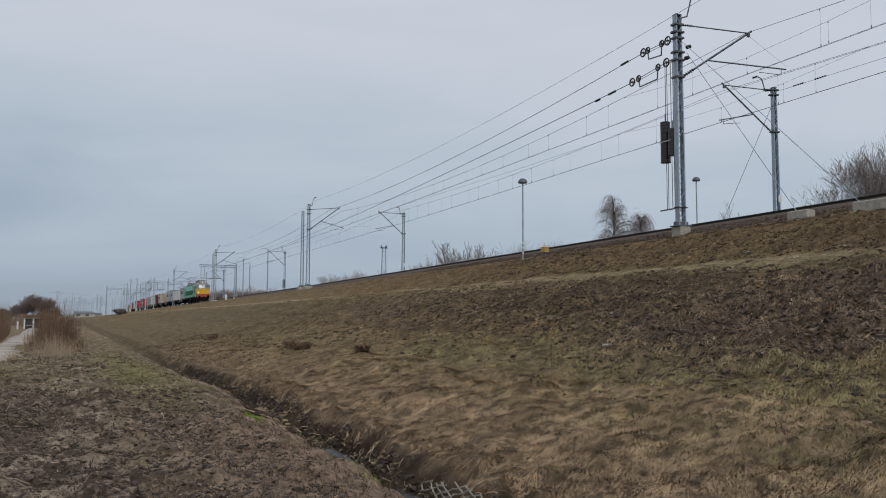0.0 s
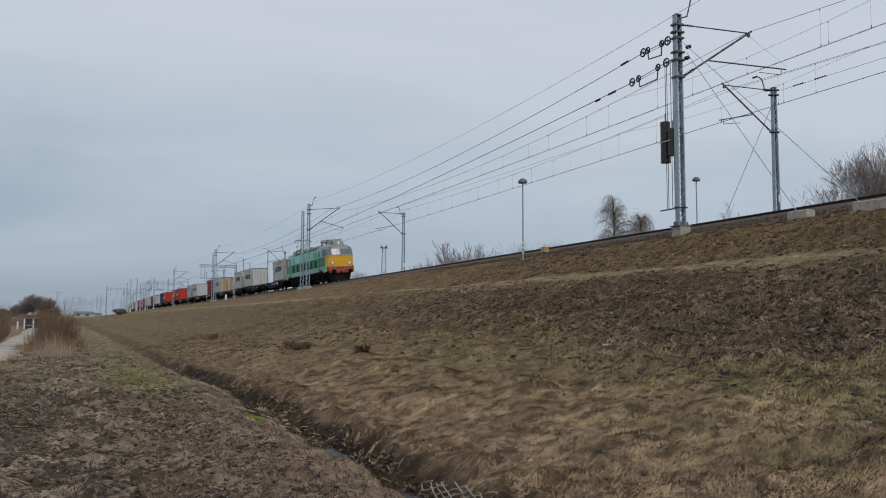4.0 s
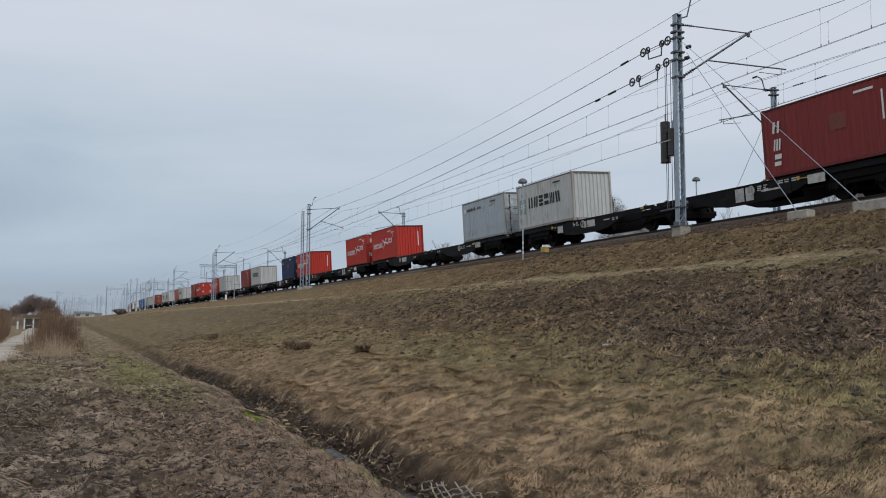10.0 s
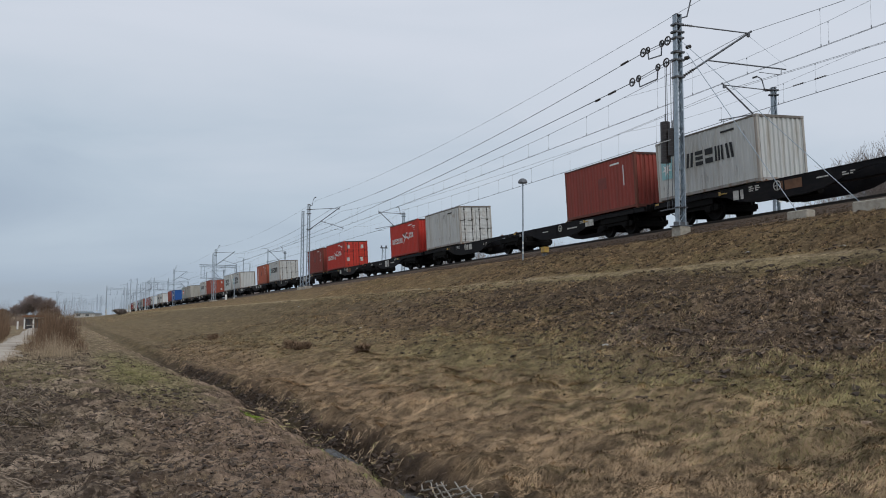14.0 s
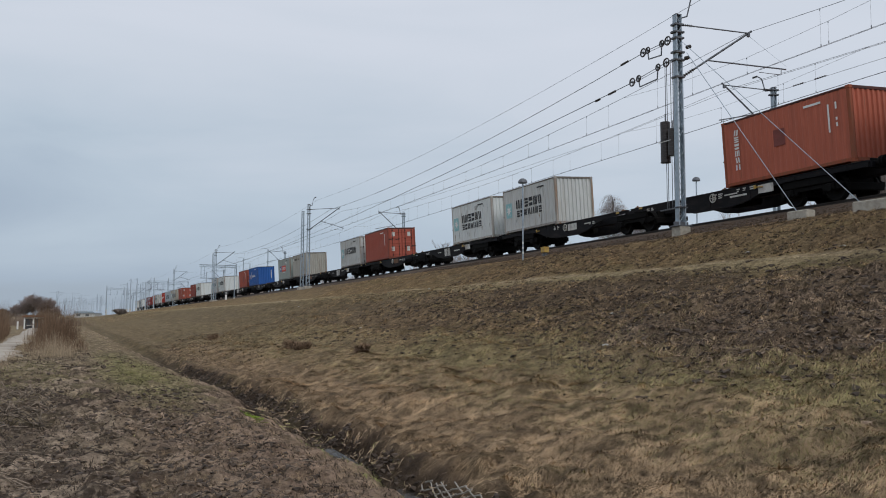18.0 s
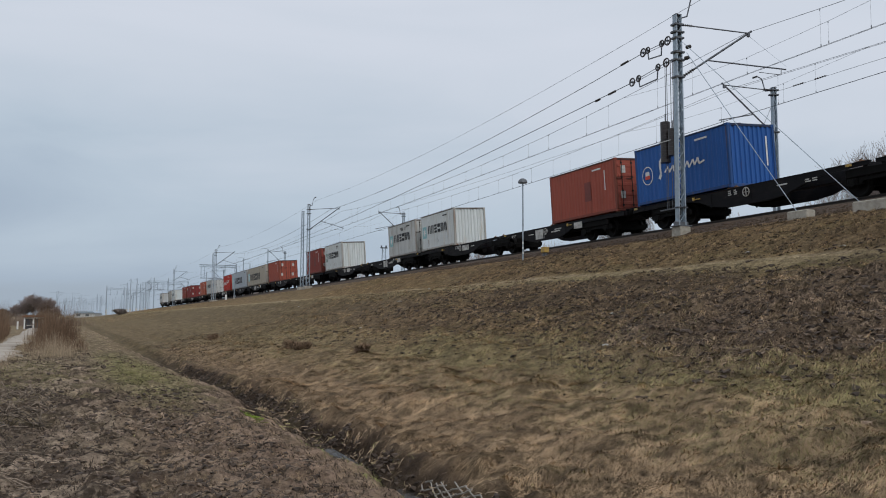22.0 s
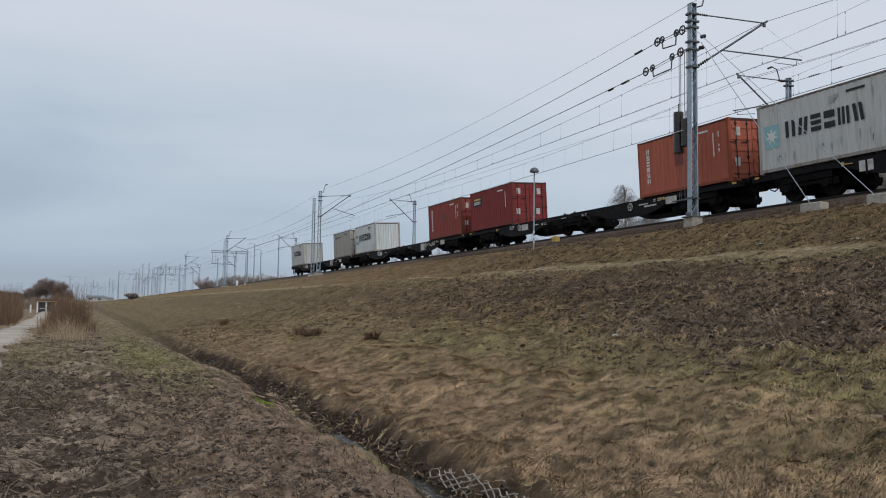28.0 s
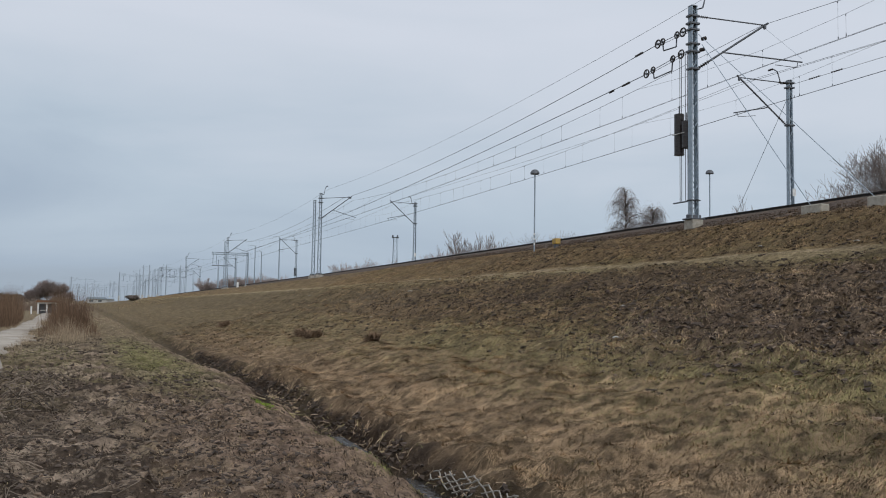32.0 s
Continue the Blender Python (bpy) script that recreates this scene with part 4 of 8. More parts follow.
def bogie_frame():
    b = Build()
    for sy in (-1, 1):
        y0, y1 = sorted((sy * 0.93, sy * 1.06))
        b.slab([(-1.35, 0.62), (-1.35, 0.42), (-1.1, 0.36), (-0.68, 0.36), (-0.5, 0.5), (0.5, 0.5), (0.68, 0.36), (1.1, 0.36), (1.35, 0.42), (1.35, 0.62), (0.75, 0.74), (0.35, 0.62), (-0.35, 0.62), (-0.75, 0.74)], y0, y1)
        for x in (-0.9, 0.9):
            b.box(x - 0.2, x + 0.2, sy * 1.02 - 0.12, sy * 1.02 + 0.12, 0.34, 0.62, 0.04)
            for o in (-0.27, 0.27):
                b.cyl((x + o, sy * 1.0, 0.40), (x + o, sy * 1.0, 0.66), 0.075, 8)
            b.cyl((x, sy * 1.06, 0.46), (x, sy * 1.17, 0.46), 0.13, 12)
    b.box(-0.2, 0.2, -1.0, 1.0, 0.52, 0.86, 0.03)
    for x in (-1.28, 1.28):
        b.box(x - 0.06, x + 0.06, -1.0, 1.0, 0.48, 0.6)
    # brake beams and rigging between the wheels
    b.box(-1.3, 1.3, -0.60, 0.60, 0.50, 0.90, 0.03)
    for x in (-0.42, 0.42, -1.42, 1.42):
        b.box(x - 0.07, x + 0.07, -0.85, 0.85, 0.30, 0.56, 0.02)
    for sy in (-1, 1):
        b.box(-1.15, 1.15, sy * 1.08 - 0.05, sy * 1.08 + 0.05, 0.64, 0.92, 0.02)
    me = b.mesh("bogie_frame")
    me.materials.append(M["under"])
    return me


def wagon_section(half):
    """Frame of one half of a hinged flat wagon; x from the coupling end (0) inwards (half)."""
    b = Build()
    top = DECK - 0.04
    low = [(0.35, top), (half - 0.12, top), (half - 0.12, 0.98), (half - 1.9, 0.92), (half - 2.5, 0.84), (half - 3.1, 0.66), (half - 3.7, 0.48), (half - 4.4, 0.40), (6.6, 0.40), (6.0, 0.46), (5.4, 0.60), (4.9, 0.78), (4.4, 0.88), (3.8, 0.93), (0.35, 0.90)]
    for sy in (-1, 1):
        y0, y1 = sorted((sy * 1.20, sy * 1.12))
        b.slab(low, y0, y1)
        b.box(0.35, half - 0.12, *sorted((sy * 1.225, sy * 1.05)), top - 0.03, top, 0.008)
        b.box(6.5, half - 4.4, *sorted((sy * 1.23, sy * 1.08)), 0.385, 0.42, 0.008)
        for i in range(6):
            x = 1.2 + i * (half - 2.2) / 5.0
            b.box(x - 0.04, x + 0.04, *sorted((sy * 1.215, sy * 1.2)), 0.93 if x < 5 or x > half - 3.4 else 0.50, top - 0.03)
    b.box(0.3, half - 0.1, -0.22, 0.22, 0.72, top - 0.02, 0.02)
    for x in (0.35, 2.9, 5.0, 7.2, 9.4, half - 0.35):
        if x < half:
            b.box(x - 0.09, x + 0.09, -1.13, 1.13, 0.88, top - 0.03, 0.01)
    me = b.mesh("frame_half")
    me.materials.append(M["sill"])
    return me


WH = shared("wheel", wheel_mesh)
AXLE = shared("axle", lambda: Build().cyl((0, -0.98, 0), (0, 0.98, 0), 0.085, 10).mesh("axle"))
BF = shared("bogie", bogie_frame)


def buffer_mesh(x=0.0):
    b = Build().cyl((0.36, 0, 0), (0.08, 0, 0), 0.095, 12).cyl((0.09, 0, 0), (0.03, 0, 0), 0.215, 16).cyl((0.03, 0, 0), (0.015, 0, 0), 0.215, 16, 0.17)
    b.box(0.34, 0.40, -0.17, 0.17, -0.17, 0.17, 0.01)
    me = b.mesh("buffer")
    me.materials.append(M["under"])
    return me


BUF = shared("buffer", buffer_mesh)


def hose_mesh():
    b = Build()
    pts = [(0.3, 0.35, 0.95), (0.12, 0.35, 0.78), (-0.05, 0.3, 0.66), (-0.2, 0.25, 0.72), (-0.35, 0.25, 0.93)]
    b.path(pts, 0.025)
    me = b.mesh("brake_hose")
    me.materials.append(M["under"])
    return me


def hook_mesh():
    b = Build().box(0.05, 0.35, -0.06, 0.06, 0.96, 1.06, 0.015).ring((0.0, 0, 0.95), (0, 1, 0), 0.1, 0.025, 10, 5)
    b.cyl((-0.05, 0, 0.9), (-0.32, 0, 0.92), 0.03, 8)
    me = b.mesh("coupling")
    me.materials.append(M["under"])
    return me


def wagon(length, seed):
    """A hinged two-part container flat on three bogies; the origin is its middle at rail height."""
    rnd = random.Random(seed)
    w = thing("container_wagon", Matrix(), "black hinged flat wagon with grimy running gear on the track", "railway wagon", "wagons of the train")
    half = length / 2
    fr = shared(("half", round(length, 2)), lambda: wagon_section(half))
    lug = shared("lug", lambda: Build().box(-0.1, 0.1, -0.07, 0.07, 0, 0.045, 0.01).box(-0.035, 0.035, -0.03, 0.03, 0.04, 0.09, 0.01).mesh("container_lug"))
    rod = shared("rod", lambda: Build().ring((0, 0, 0), (0, 1, 0), 0.17, 0.02, 14, 5).box(-0.16, 0.16, -0.015, 0.015, -0.012, 0.012).box(-0.012, 0.012, -0.015, 0.015, -0.16, 0.16).mesh("handbrake_wheel"))
    for turn in (0, 180):
        r = pose(0, 0, 0, 0, 0, turn)
        side = r @ pose(half, 0, 0) @ pose(0, 0, 0, 0, 0, 180)   # x runs inwards from the coupling end
        f = part("frame_half", fr, None, w, m=side)
        for sy in (-1, 1):
            part("buffer", BUF, None, w, m=side @ pose(0, sy * 0.875, 1.02))
        part("coupling_hook", shared("hook", hook_mesh), None, w, m=side)
        part("brake_hose", shared("hose", hose_mesh), None, w, m=side)
        for x in (0.90, 6.65, 7.0, 12.7):
            for sy in (-1, 1):
                part("container_lug", lug, M["plate_rust"] if x in (0.90, 6.65) else M["under"], f, m=pose(x, sy * 1.12, DECK - 0.042))
        part("handbrake_wheel", rod, M["plate"] if rnd.random() < 0.15 else M["under"], f, m=pose(7.6, 1.235 if turn == 0 else -1.235, 0.86))
    for x in (-(half - 2.9), 0.0, half - 2.9):
        g = part("bogie", BF, None, w, m=pose(x, 0, 0))
        for o in (-0.9, 0.9):
            part("axle", AXLE, M["wheel"], g, m=pose(o, 0, 0.46))
            for turn in (0, 180):
                part("wheel", WH, None, g, m=pose(o, 0, 0.46, 0, 0, turn))
        part("centre_pivot", shared("pivot", lambda: Build().cyl((0, 0, 0.84), (0, 0, 0.99), 0.28, 14).mesh("centre_pivot")), M["under"], g)
    # air tanks and brake gear under the frame
    tank = shared("tank", lambda: Build().cyl((-0.7, 0, 0), (0.7, 0, 0), 0.17, 14).mesh("air_tank"))
    for x in (-half + 7.4, half - 7.4):
        part("air_tank", tank, M["under"], w, m=pose(x, 0.35, 0.66))
    # plates and stencils on the side facing the field
    for i, (x, z, wd, ht, mat) in enumerate(((half - 4.6, 0.70, 0.75, 0.32, "plate"), (half - 6.4, 0.74, 0.9, 0.07, "plate"), (half - 6.4, 0.86, 0.7, 0.05, "plate"), (-half + 8.3, 0.66, 1.0, 0.34, "plate_rust"),
                                              (-half + 5.4, 0.62, 0.55, 0.36, "plate"), (-half + 9.6, 0.84, 0.5, 0.05, "plate"), (half - 9.4, 0.80, 0.6, 0.05, "plate"))):
        if rnd.random() < 0.25:
            continue
        x += rnd.uniform(-0.3, 0.3)
        if i in (3, 4) and rnd.random() < 0.45:
            mat = "plate" if mat == "plate_rust" else "sill"
        for turn in (0, 180):
            part("stencil_panel" if ht > 0.2 else "stencil", Build().box(x - wd / 2, x + wd / 2, -1.209, -1.203, z, z + ht), M[mat], w, m=pose(0, 0, 0, 0, 0, turn))
    # data stencils in small groups, and one large pale panel
    for x0, z0, rows_, cols in ((half - 7.6, 0.80, 3, 2), (half - 5.9, 0.92, 2, 3), (-half + 6.4, 0.84, 3, 2), (-half + 10.2, 0.78, 2, 2), (1.6, 0.86, 2, 2)):
        if rnd.random() < 0.2:
            continue
        x0 += rnd.uniform(-0.4, 0.4)
        for i in range(rows_):
            for j in range(cols):
                w_ = rnd.uniform(0.10, 0.26)
                part("stencil", Build().box(x0 + j * 0.32, x0 + j * 0.32 + w_, -1.209, -1.203, z0 + i * 0.075, z0 + i * 0.075 + 0.042), M["plate"], w)
    if seed % 3 != 1:
        x0 = half - 8.6 + rnd.uniform(-0.2, 0.2)
        part("stencil_panel", Build().box(x0, x0 + 0.95, -1.212, -1.203, 0.50, 1.02), M["plate"], w, "pale square panel")
    plate = shared("corner_plate", lambda: Build().box(-0.12, 0.12, -1.236, -1.226, 1.02, 1.10).mesh("corner_plate"))
    for x in (half - 0.62, 0.9, -0.9, -half + 0.62):
        if rnd.random() < 0.4:
            part("corner_plate", plate, M["yellow_bit"], w, "faded yellow end plate", pose(x, 0, 0))
    lever = Build().cyl((0, -1.22, 0.86), (0.42, -1.26, 0.84), 0.022, 6).box(-0.05, 0.05, -1.26, -1.2, 0.8, 0.95, 0.01)
    part("brake_lever", lever, M["yellow_bit"], w, m=pose(half - 5.3, 0, 0.1))
    part("brake_lever", lever, M["yellow_bit"], w, m=pose(-half + 4.6, 0, 0.1))
    return w


# each pair: the box at the tail of one wagon, and the one at the head of the next
G, T = True, False
LOADS = {
    0: (None, ("grey", "line", True)),
    1: (("grey", "line", False), ("grey", "line", True)),
    2: (("grey", "line_mint", False, "tan"), ("maroon", "three", True)),
    3: (("grey", "line_mint", False), ("bluegrey", "small", True)),
    4: (("red", "bird", False), ("red", "bird", True)),
    5: (("red", "bird", False), ("navy", "tags", True)),
    6: (("grey", "line", False), ("rusty", "plain", False)),
    7: (("grey", "plain", True), ("red", "bird", False)),
    8: (("red", "bird", True), ("rusty", "upright", False)),
    9: (("grey", "line", True), ("orange", "upright", False)),
    10: (("grey", "line_two", False), ("pale", "line_two", False)),
    11: (("brick", "plain", True), ("grey", "line", True)),
    12: (("weathered", "small", False), ("sage", "badge", False)),
    13: (("blue", "script", False), ("brick", "plain", True)),
    14: (("pale", "line", False), ("grey", "line", True)),
    15: (("pale", "line_mint", False), ("rusty", "plain", True)),
    16: (("brick", "plain", True), None),
    17: (None, ("red", "bird", False)),
    18: (("grey", "line", True), ("orange", "upright", True)),
    19: (("maroon", "plaque", True), ("rusty", "upright", True)),
    20: (("pale", "line_mint", False), ("weathered", "small", True)),
    21: (("grey", "line", False), None),
}
SHIFT = {0: 0.55, 14: 0.45}


def build_wagons():
    for k in range(1, 22):
        a, b = coupling(k - 1) + SHIFT.get(k - 1, 0), coupling(k)
        w = wagon(round(a - b, 1), k)
        MOVERS.append((w, (a + b) / 2, 0.0))
    for k, (front, back) in LOADS.items():
        for spec, s in ((front, lead(k) - 3.03), (back, lead(k) - 7.63 - 3.03 + SHIFT.get(k, 0))):
            if spec:
                MOVERS.append((container(*spec[:3], front=spec[3] if len(spec) > 3 else None), s, DECK))
    for s, spec in ((coupling(16) - 0.96 - 6.1, ("beige", "line", True)), (coupling(17) + 0.72 + 6.1, ("bluegrey", "line", True))):
        MOVERS.append((container(*spec, L=12.192), s, DECK))


# ---- the locomotive ----
LOCO = {
    "pale": material("pale_turquoise_paint", (0.235, 0.70, 0.59), 0.40, vary=0.06, scale=3, second=(0.18, 0.53, 0.44), amount=0.30, second_scale=1.2, stretch=(1, 1, 0.5)),
    "band": material("faded_turquoise_paint", (0.21, 0.50, 0.40), 0.5, vary=0.1, scale=3, second=(0.13, 0.24, 0.20), amount=0.36, second_scale=1.4, stretch=(1, 1, 0.6)),
    "green": material("deep_green_paint", (0.012, 0.215, 0.095), 0.42, vary=0.1, scale=3, second=(0.014, 0.125, 0.06), amount=0.3, second_scale=1.2, stretch=(1, 1, 0.5)),
    "louvre": material("dark_green_louvre", (0.004, 0.115, 0.045), 0.7, vary=0.2, scale=6, spec=0.15),
    "yellow": material("yellow_nose_paint", (0.74, 0.40, 0.006), 0.42, vary=0.07, scale=4, second=(0.55, 0.31, 0.02), amount=0.3, second_scale=1.5),
    "roof": material("grey_roof_paint", (0.30, 0.30, 0.29), 0.7, vary=0.15, scale=4, second=(0.19, 0.18, 0.17), amount=0.42, second_scale=1.4),
    "cab": material("grey_cab_paint", (0.30, 0.31, 0.30), 0.5, vary=0.1, second=(0.22, 0.22, 0.21), amount=0.35),
    "red": material("red_beam_paint", (0.50, 0.08, 0.055), 0.55, vary=0.25, second=(0.07, 0.02, 0.018), amount=0.46, second_scale=2.2),
    "glass": material("cab_glass", (0.12, 0.135, 0.14), 0.06, spec=1.0),
    "panto": material("red_brown_pantograph", (0.13, 0.03, 0.028), 0.6, vary=0.25, second=(0.08, 0.04, 0.035), amount=0.4),
}


def lamp_material(name, colour, strength):
    m = bpy.data.materials.new(name)
    m.use_nodes = True
    b = m.node_tree.nodes["Principled BSDF"]
    b.inputs["Base Color"].default_value = (0.7, 0.7, 0.66, 1)
    b.inputs["Roughness"].default_value = 0.15
    b.inputs["Emission Color"].default_value = (*colour, 1)
    b.inputs["Emission Strength"].default_value = strength
    return m


LAMP = lamp_material("headlight_bulb", (1.0, 0.90, 0.68), 1.3)
LENS = material("headlight_glass", (0.42, 0.42, 0.39), 0.12, vary=0.1, spec=0.9)


def loco_ring(z):
    """Half outline of one cab end in plan at height z: from the side to the nose."""
    w = 1.48 if z < 3.2 else 1.48 - (z - 3.2) * 0.20
    r = max(0.0, z - 2.64) * 0.40 - max(0.0, 1.7 - z) * 0.05
    return [(8.50 - r * 0.6, w), (8.78 - r * 0.8, w * 0.985), (9.00 - r, w * 0.93), (9.15 - r, w * 0.80), (9.23 - r, w * 0.52), (9.26 - r, w * 0.25), (9.27 - r, 0.0)]


def locomotive():
    c = thing("electric_locomotive", Matrix(), "green and turquoise electric locomotive with a yellow nose", "locomotive")

    def nose(z0, z1, k0, k1, out=0.0, n=3):
        """Skin of one cab end between two heights, from outline point k0 on one side to k1."""
        rows = []
        for i in range(n + 1):
            z = z0 + (z1 - z0) * i / n
            h = loco_ring(z)
            full = [(x, -y) for x, y in h] + [(x, y) for x, y in h[-2::-1]]
            rows.append([(x + out, y * (1 + out / 1.5), z) for x, y in full[k0:k1]])
        return Build().sheet(rows)

    def side(x0, x1, z0, z1, t=0.0, c_=0.0):
        return Build().box(x0, x1, -1.48 - t, -1.46, z0, z1, c_)

    both = (Matrix(), pose(0, 0, 0, 0, 0, 180))
    for r in both:
        body = part("side_wall", Build().box(-8.52, 8.52, -1.478, -1.44, 1.66, 2.63), LOCO["green"], c, "deep green side wall", r)
        up = part("upper_wall", Build().slab([(-8.5, 2.63), (8.5, 2.63), (8.4, 3.22), (8.2, 3.56), (-8.2, 3.56), (-8.4, 3.22)], -1.478, -1.42), LOCO["pale"], c, "pale turquoise upper wall", r)
        skirt = [(-8.95, 1.66), (-8.95, 1.02), (-7.75, 1.02), (-7.45, 1.20), (-7.0, 1.28), (-6.0, 1.16), (6.0, 1.16), (7.0, 1.28), (7.45, 1.20), (7.75, 1.02), (8.95, 1.02), (8.95, 1.66)]
        part("skirt", Build().slab(skirt, -1.490, -1.44), LOCO["band"], c, "faded turquoise skirt", r)
        for x0, x1 in ((4.40, 5.50), (2.45, 3.55), (0.95, 2.0), (-0.32, 0.42), (-1.85, -0.85), (-3.45, -2.4), (-5.25, -4.3)):
            b = Build().box(x0, x1, -1.484, -1.47, 1.62, 2.46)
            for i in range(18):
                z = 1.65 + i * 0.0445
                b.box(x0 + 0.04, x1 - 0.04, -1.490, -1.482, z, z + 0.022)
            part("louvre", b, LOCO["louvre"], body, "dark green air louvre")
        for x0, x1, a, d_ in ((3.95, 5.55, 2.70, 3.38), (-5.0, -4.0, 2.72, 3.38)):
            part("filter_panel", Build().box(x0, x1, -1.486, -1.476, a, d_, 0.003), LOCO["band"], up, "darker turquoise filter panel")
        for z0, z1 in ((2.70, 3.02), (3.08, 3.30)):
            part("window", Build().box(-0.30, 0.34, -1.488, -1.476, z0, z1, 0.004), LOCO["glass"], up, "small dark side window")
        b = Build()
        for i in range(8):
            b.box(0.85 + i * 0.19, 0.98 + i * 0.19, -1.50, -1.478, 2.92, 3.16)
        part("number_letters", b, LOCO["band"], up, "raised turquoise characters")
        for x in (6.42, -6.42):
            d_ = part("door", Build().box(x - 0.40, x + 0.40, -1.494, -1.474, 1.62, 2.64, 0.006), LOCO["green"], c, "deep green cab door", r)
            part("door_top", Build().box(x - 0.40, x + 0.40, -1.494, -1.474, 2.645, 3.44, 0.006), LOCO["pale"], d_, "pale turquoise door top")
            part("window", Build().box(x - 0.17, x + 0.17, -1.500, -1.49, 2.74, 3.34, 0.04), LOCO["glass"], d_, "tall dark door window")
            for o in (-0.52, 0.52):
                part("handrail", Build().cyl((x + o, -1.55, 1.5), (x + o, -1.55, 3.30), 0.022, 8).cyl((x + o, -1.55, 1.5), (x + o, -1.47, 1.5), 0.02, 6).cyl((x + o, -1.55, 3.3), (x + o, -1.47, 3.3), 0.02, 6), M["plate"], d_, "pale handrail")
            part("step", Build().box(x - 0.3, x + 0.3, -1.50, -1.36, 1.30, 1.42, 0.01), M["under"], d_)
        for x0, x1 in ((7.46, 7.94), (8.10, 8.47), (-7.94, -7.46), (-8.47, -8.10)):
            part("cab_window", Build().box(x0, x1, -1.486, -1.474, 2.74, 3.36, 0.03), LOCO["glass"], up, "grey-framed cab side window")
        part("cab_panel", Build().box(7.42, 8.48, -1.482, -1.474, 2.66, 3.46, 0.003), LOCO["cab"], up, "grey cab side panel")
        part("cab_panel", Build().box(-8.48, -7.42, -1.482, -1.474, 2.66, 3.46, 0.003), LOCO["cab"], up, "grey cab side panel")
        # windows along the roof shoulder
        for i in range(10):
            x = -4.3 + i * 0.92
            def shoulder(x0, x1, y0, y1, lo, hi):
                p = [(a, y, 3.64 + (y + 1.43) * 0.80 + k) for k in (lo, hi) for a, y in ((x0, y0), (x1, y0), (x1 + 0.12, y1), (x0 + 0.12, y1))]
                return Build().add(p, [(3, 2, 1, 0), (4, 5, 6, 7), (0, 1, 5, 4), (1, 2, 6, 5), (2, 3, 7, 6), (3, 0, 4, 7)])
            f = part("roof_window", shoulder(x, x + 0.74, -1.43, -1.10, 0.0, 0.05), M["ink"], c, "slanted dark roof window", r)
            part("window_frame", shoulder(x - 0.11, x - 0.04, -1.45, -1.08, 0.0, 0.07), LOCO["cab"], f)
    # cab ends
    for r in both:
        n = part("nose", nose(1.55, 2.66, 0, 13), LOCO["yellow"], c, "yellow nose", r)
        part("apron", nose(1.16, 1.55, 1, 12, -0.03), LOCO["red"], c, "red apron", r)
        cab = part("cab_front", nose(2.66, 3.60, 0, 13, n=4), LOCO["cab"], c, "grey cab front", r)
        for k0, k1 in ((2, 7), (6, 11)):
            part("windscreen", nose(2.80, 3.42, k0, k1, 0.012), LOCO["glass"], cab, "dark windscreen")
        part("corner_window", nose(2.80, 3.38, 0, 3, 0.012), LOCO["glass"], cab, "dark rounded corner window")
        part("corner_window", nose(2.80, 3.38, 10, 13, 0.012), LOCO["glass"], cab, "dark rounded corner window")
        part("centre_post", Build().sheet([[(loco_ring(z)[-1][0] + 0.022, y, z) for y in (-0.05, 0.05)] for z in (2.76, 3.1, 3.46)]), LOCO["cab"], cab)
        for y in (-0.55, 0.55):
            part("wiper", Build().cyl((9.17, y, 2.78), (9.02, y + 0.22, 3.22), 0.014, 5), M["under"], cab)
        for y in (-1.22, 1.22):
            part("front_handrail", Build().cyl((9.20, y * 0.94, 1.62), (9.22, y * 0.94, 2.5), 0.018, 6), M["plate"], n)
        part("drip_rail", Build().sheet([[(x + 0.03, y * 1.02, z) for x, y in [(x, -y) for x, y in loco_ring(2.66)] + [(x, y) for x, y in loco_ring(2.66)[-2::-1]]] for z in (2.64, 2.70)]), LOCO["cab"], cab)
        for y in (-0.93, 0.93):
            h = part("headlight", Build().cyl((9.0, y, 1.95), (9.26, y, 1.95), 0.20, 20).ring((9.27, y, 1.95), (1, 0, 0), 0.18, 0.028, 20, 6), M["plate"], n, "round headlight housing")
            part("lamp_glass", Build().cyl((9.26, y, 1.95), (9.285, y, 1.95), 0.135, 18, 0.10), LENS, h, "grey headlight glass")
            part("bulb", Build().cyl((9.28, y, 1.95), (9.30, y, 1.95), 0.065, 14, 0.04), LAMP, h, "lit headlight bulb")
        b = Build().slab([(6.7, 3.85), (8.74, 3.66), (8.60, 4.12), (8.42, 4.30), (7.6, 4.36), (6.95, 4.16)], -0.56, 0.56)
        top = part("top_light_box", b, LOCO["roof"], c, "grey roof light housing", r)
        part("top_light", Build().cyl((8.42, 0, 4.02), (8.70, 0, 4.02), 0.17, 18).ring((8.70, 0, 4.02), (1, 0, 0), 0.17, 0.03, 18, 6), LENS, top, "grey top headlight glass")
        part("bulb", Build().cyl((8.70, 0, 4.02), (8.73, 0, 4.02), 0.07, 14, 0.04), LAMP, top, "lit top headlight bulb")
        for y in (-0.36, -0.18, 0.0, 0.18, 0.36):
            part("horn", Build().cyl((7.9, y, 4.41), (8.40, y, 4.40), 0.03, 10, 0.075), LOCO["roof"], top)
        beam = part("buffer_beam", Build().box(9.10, 9.28, -1.28, 1.28, 0.90, 1.32, 0.02), LOCO["red"], c, "red buffer beam", r)
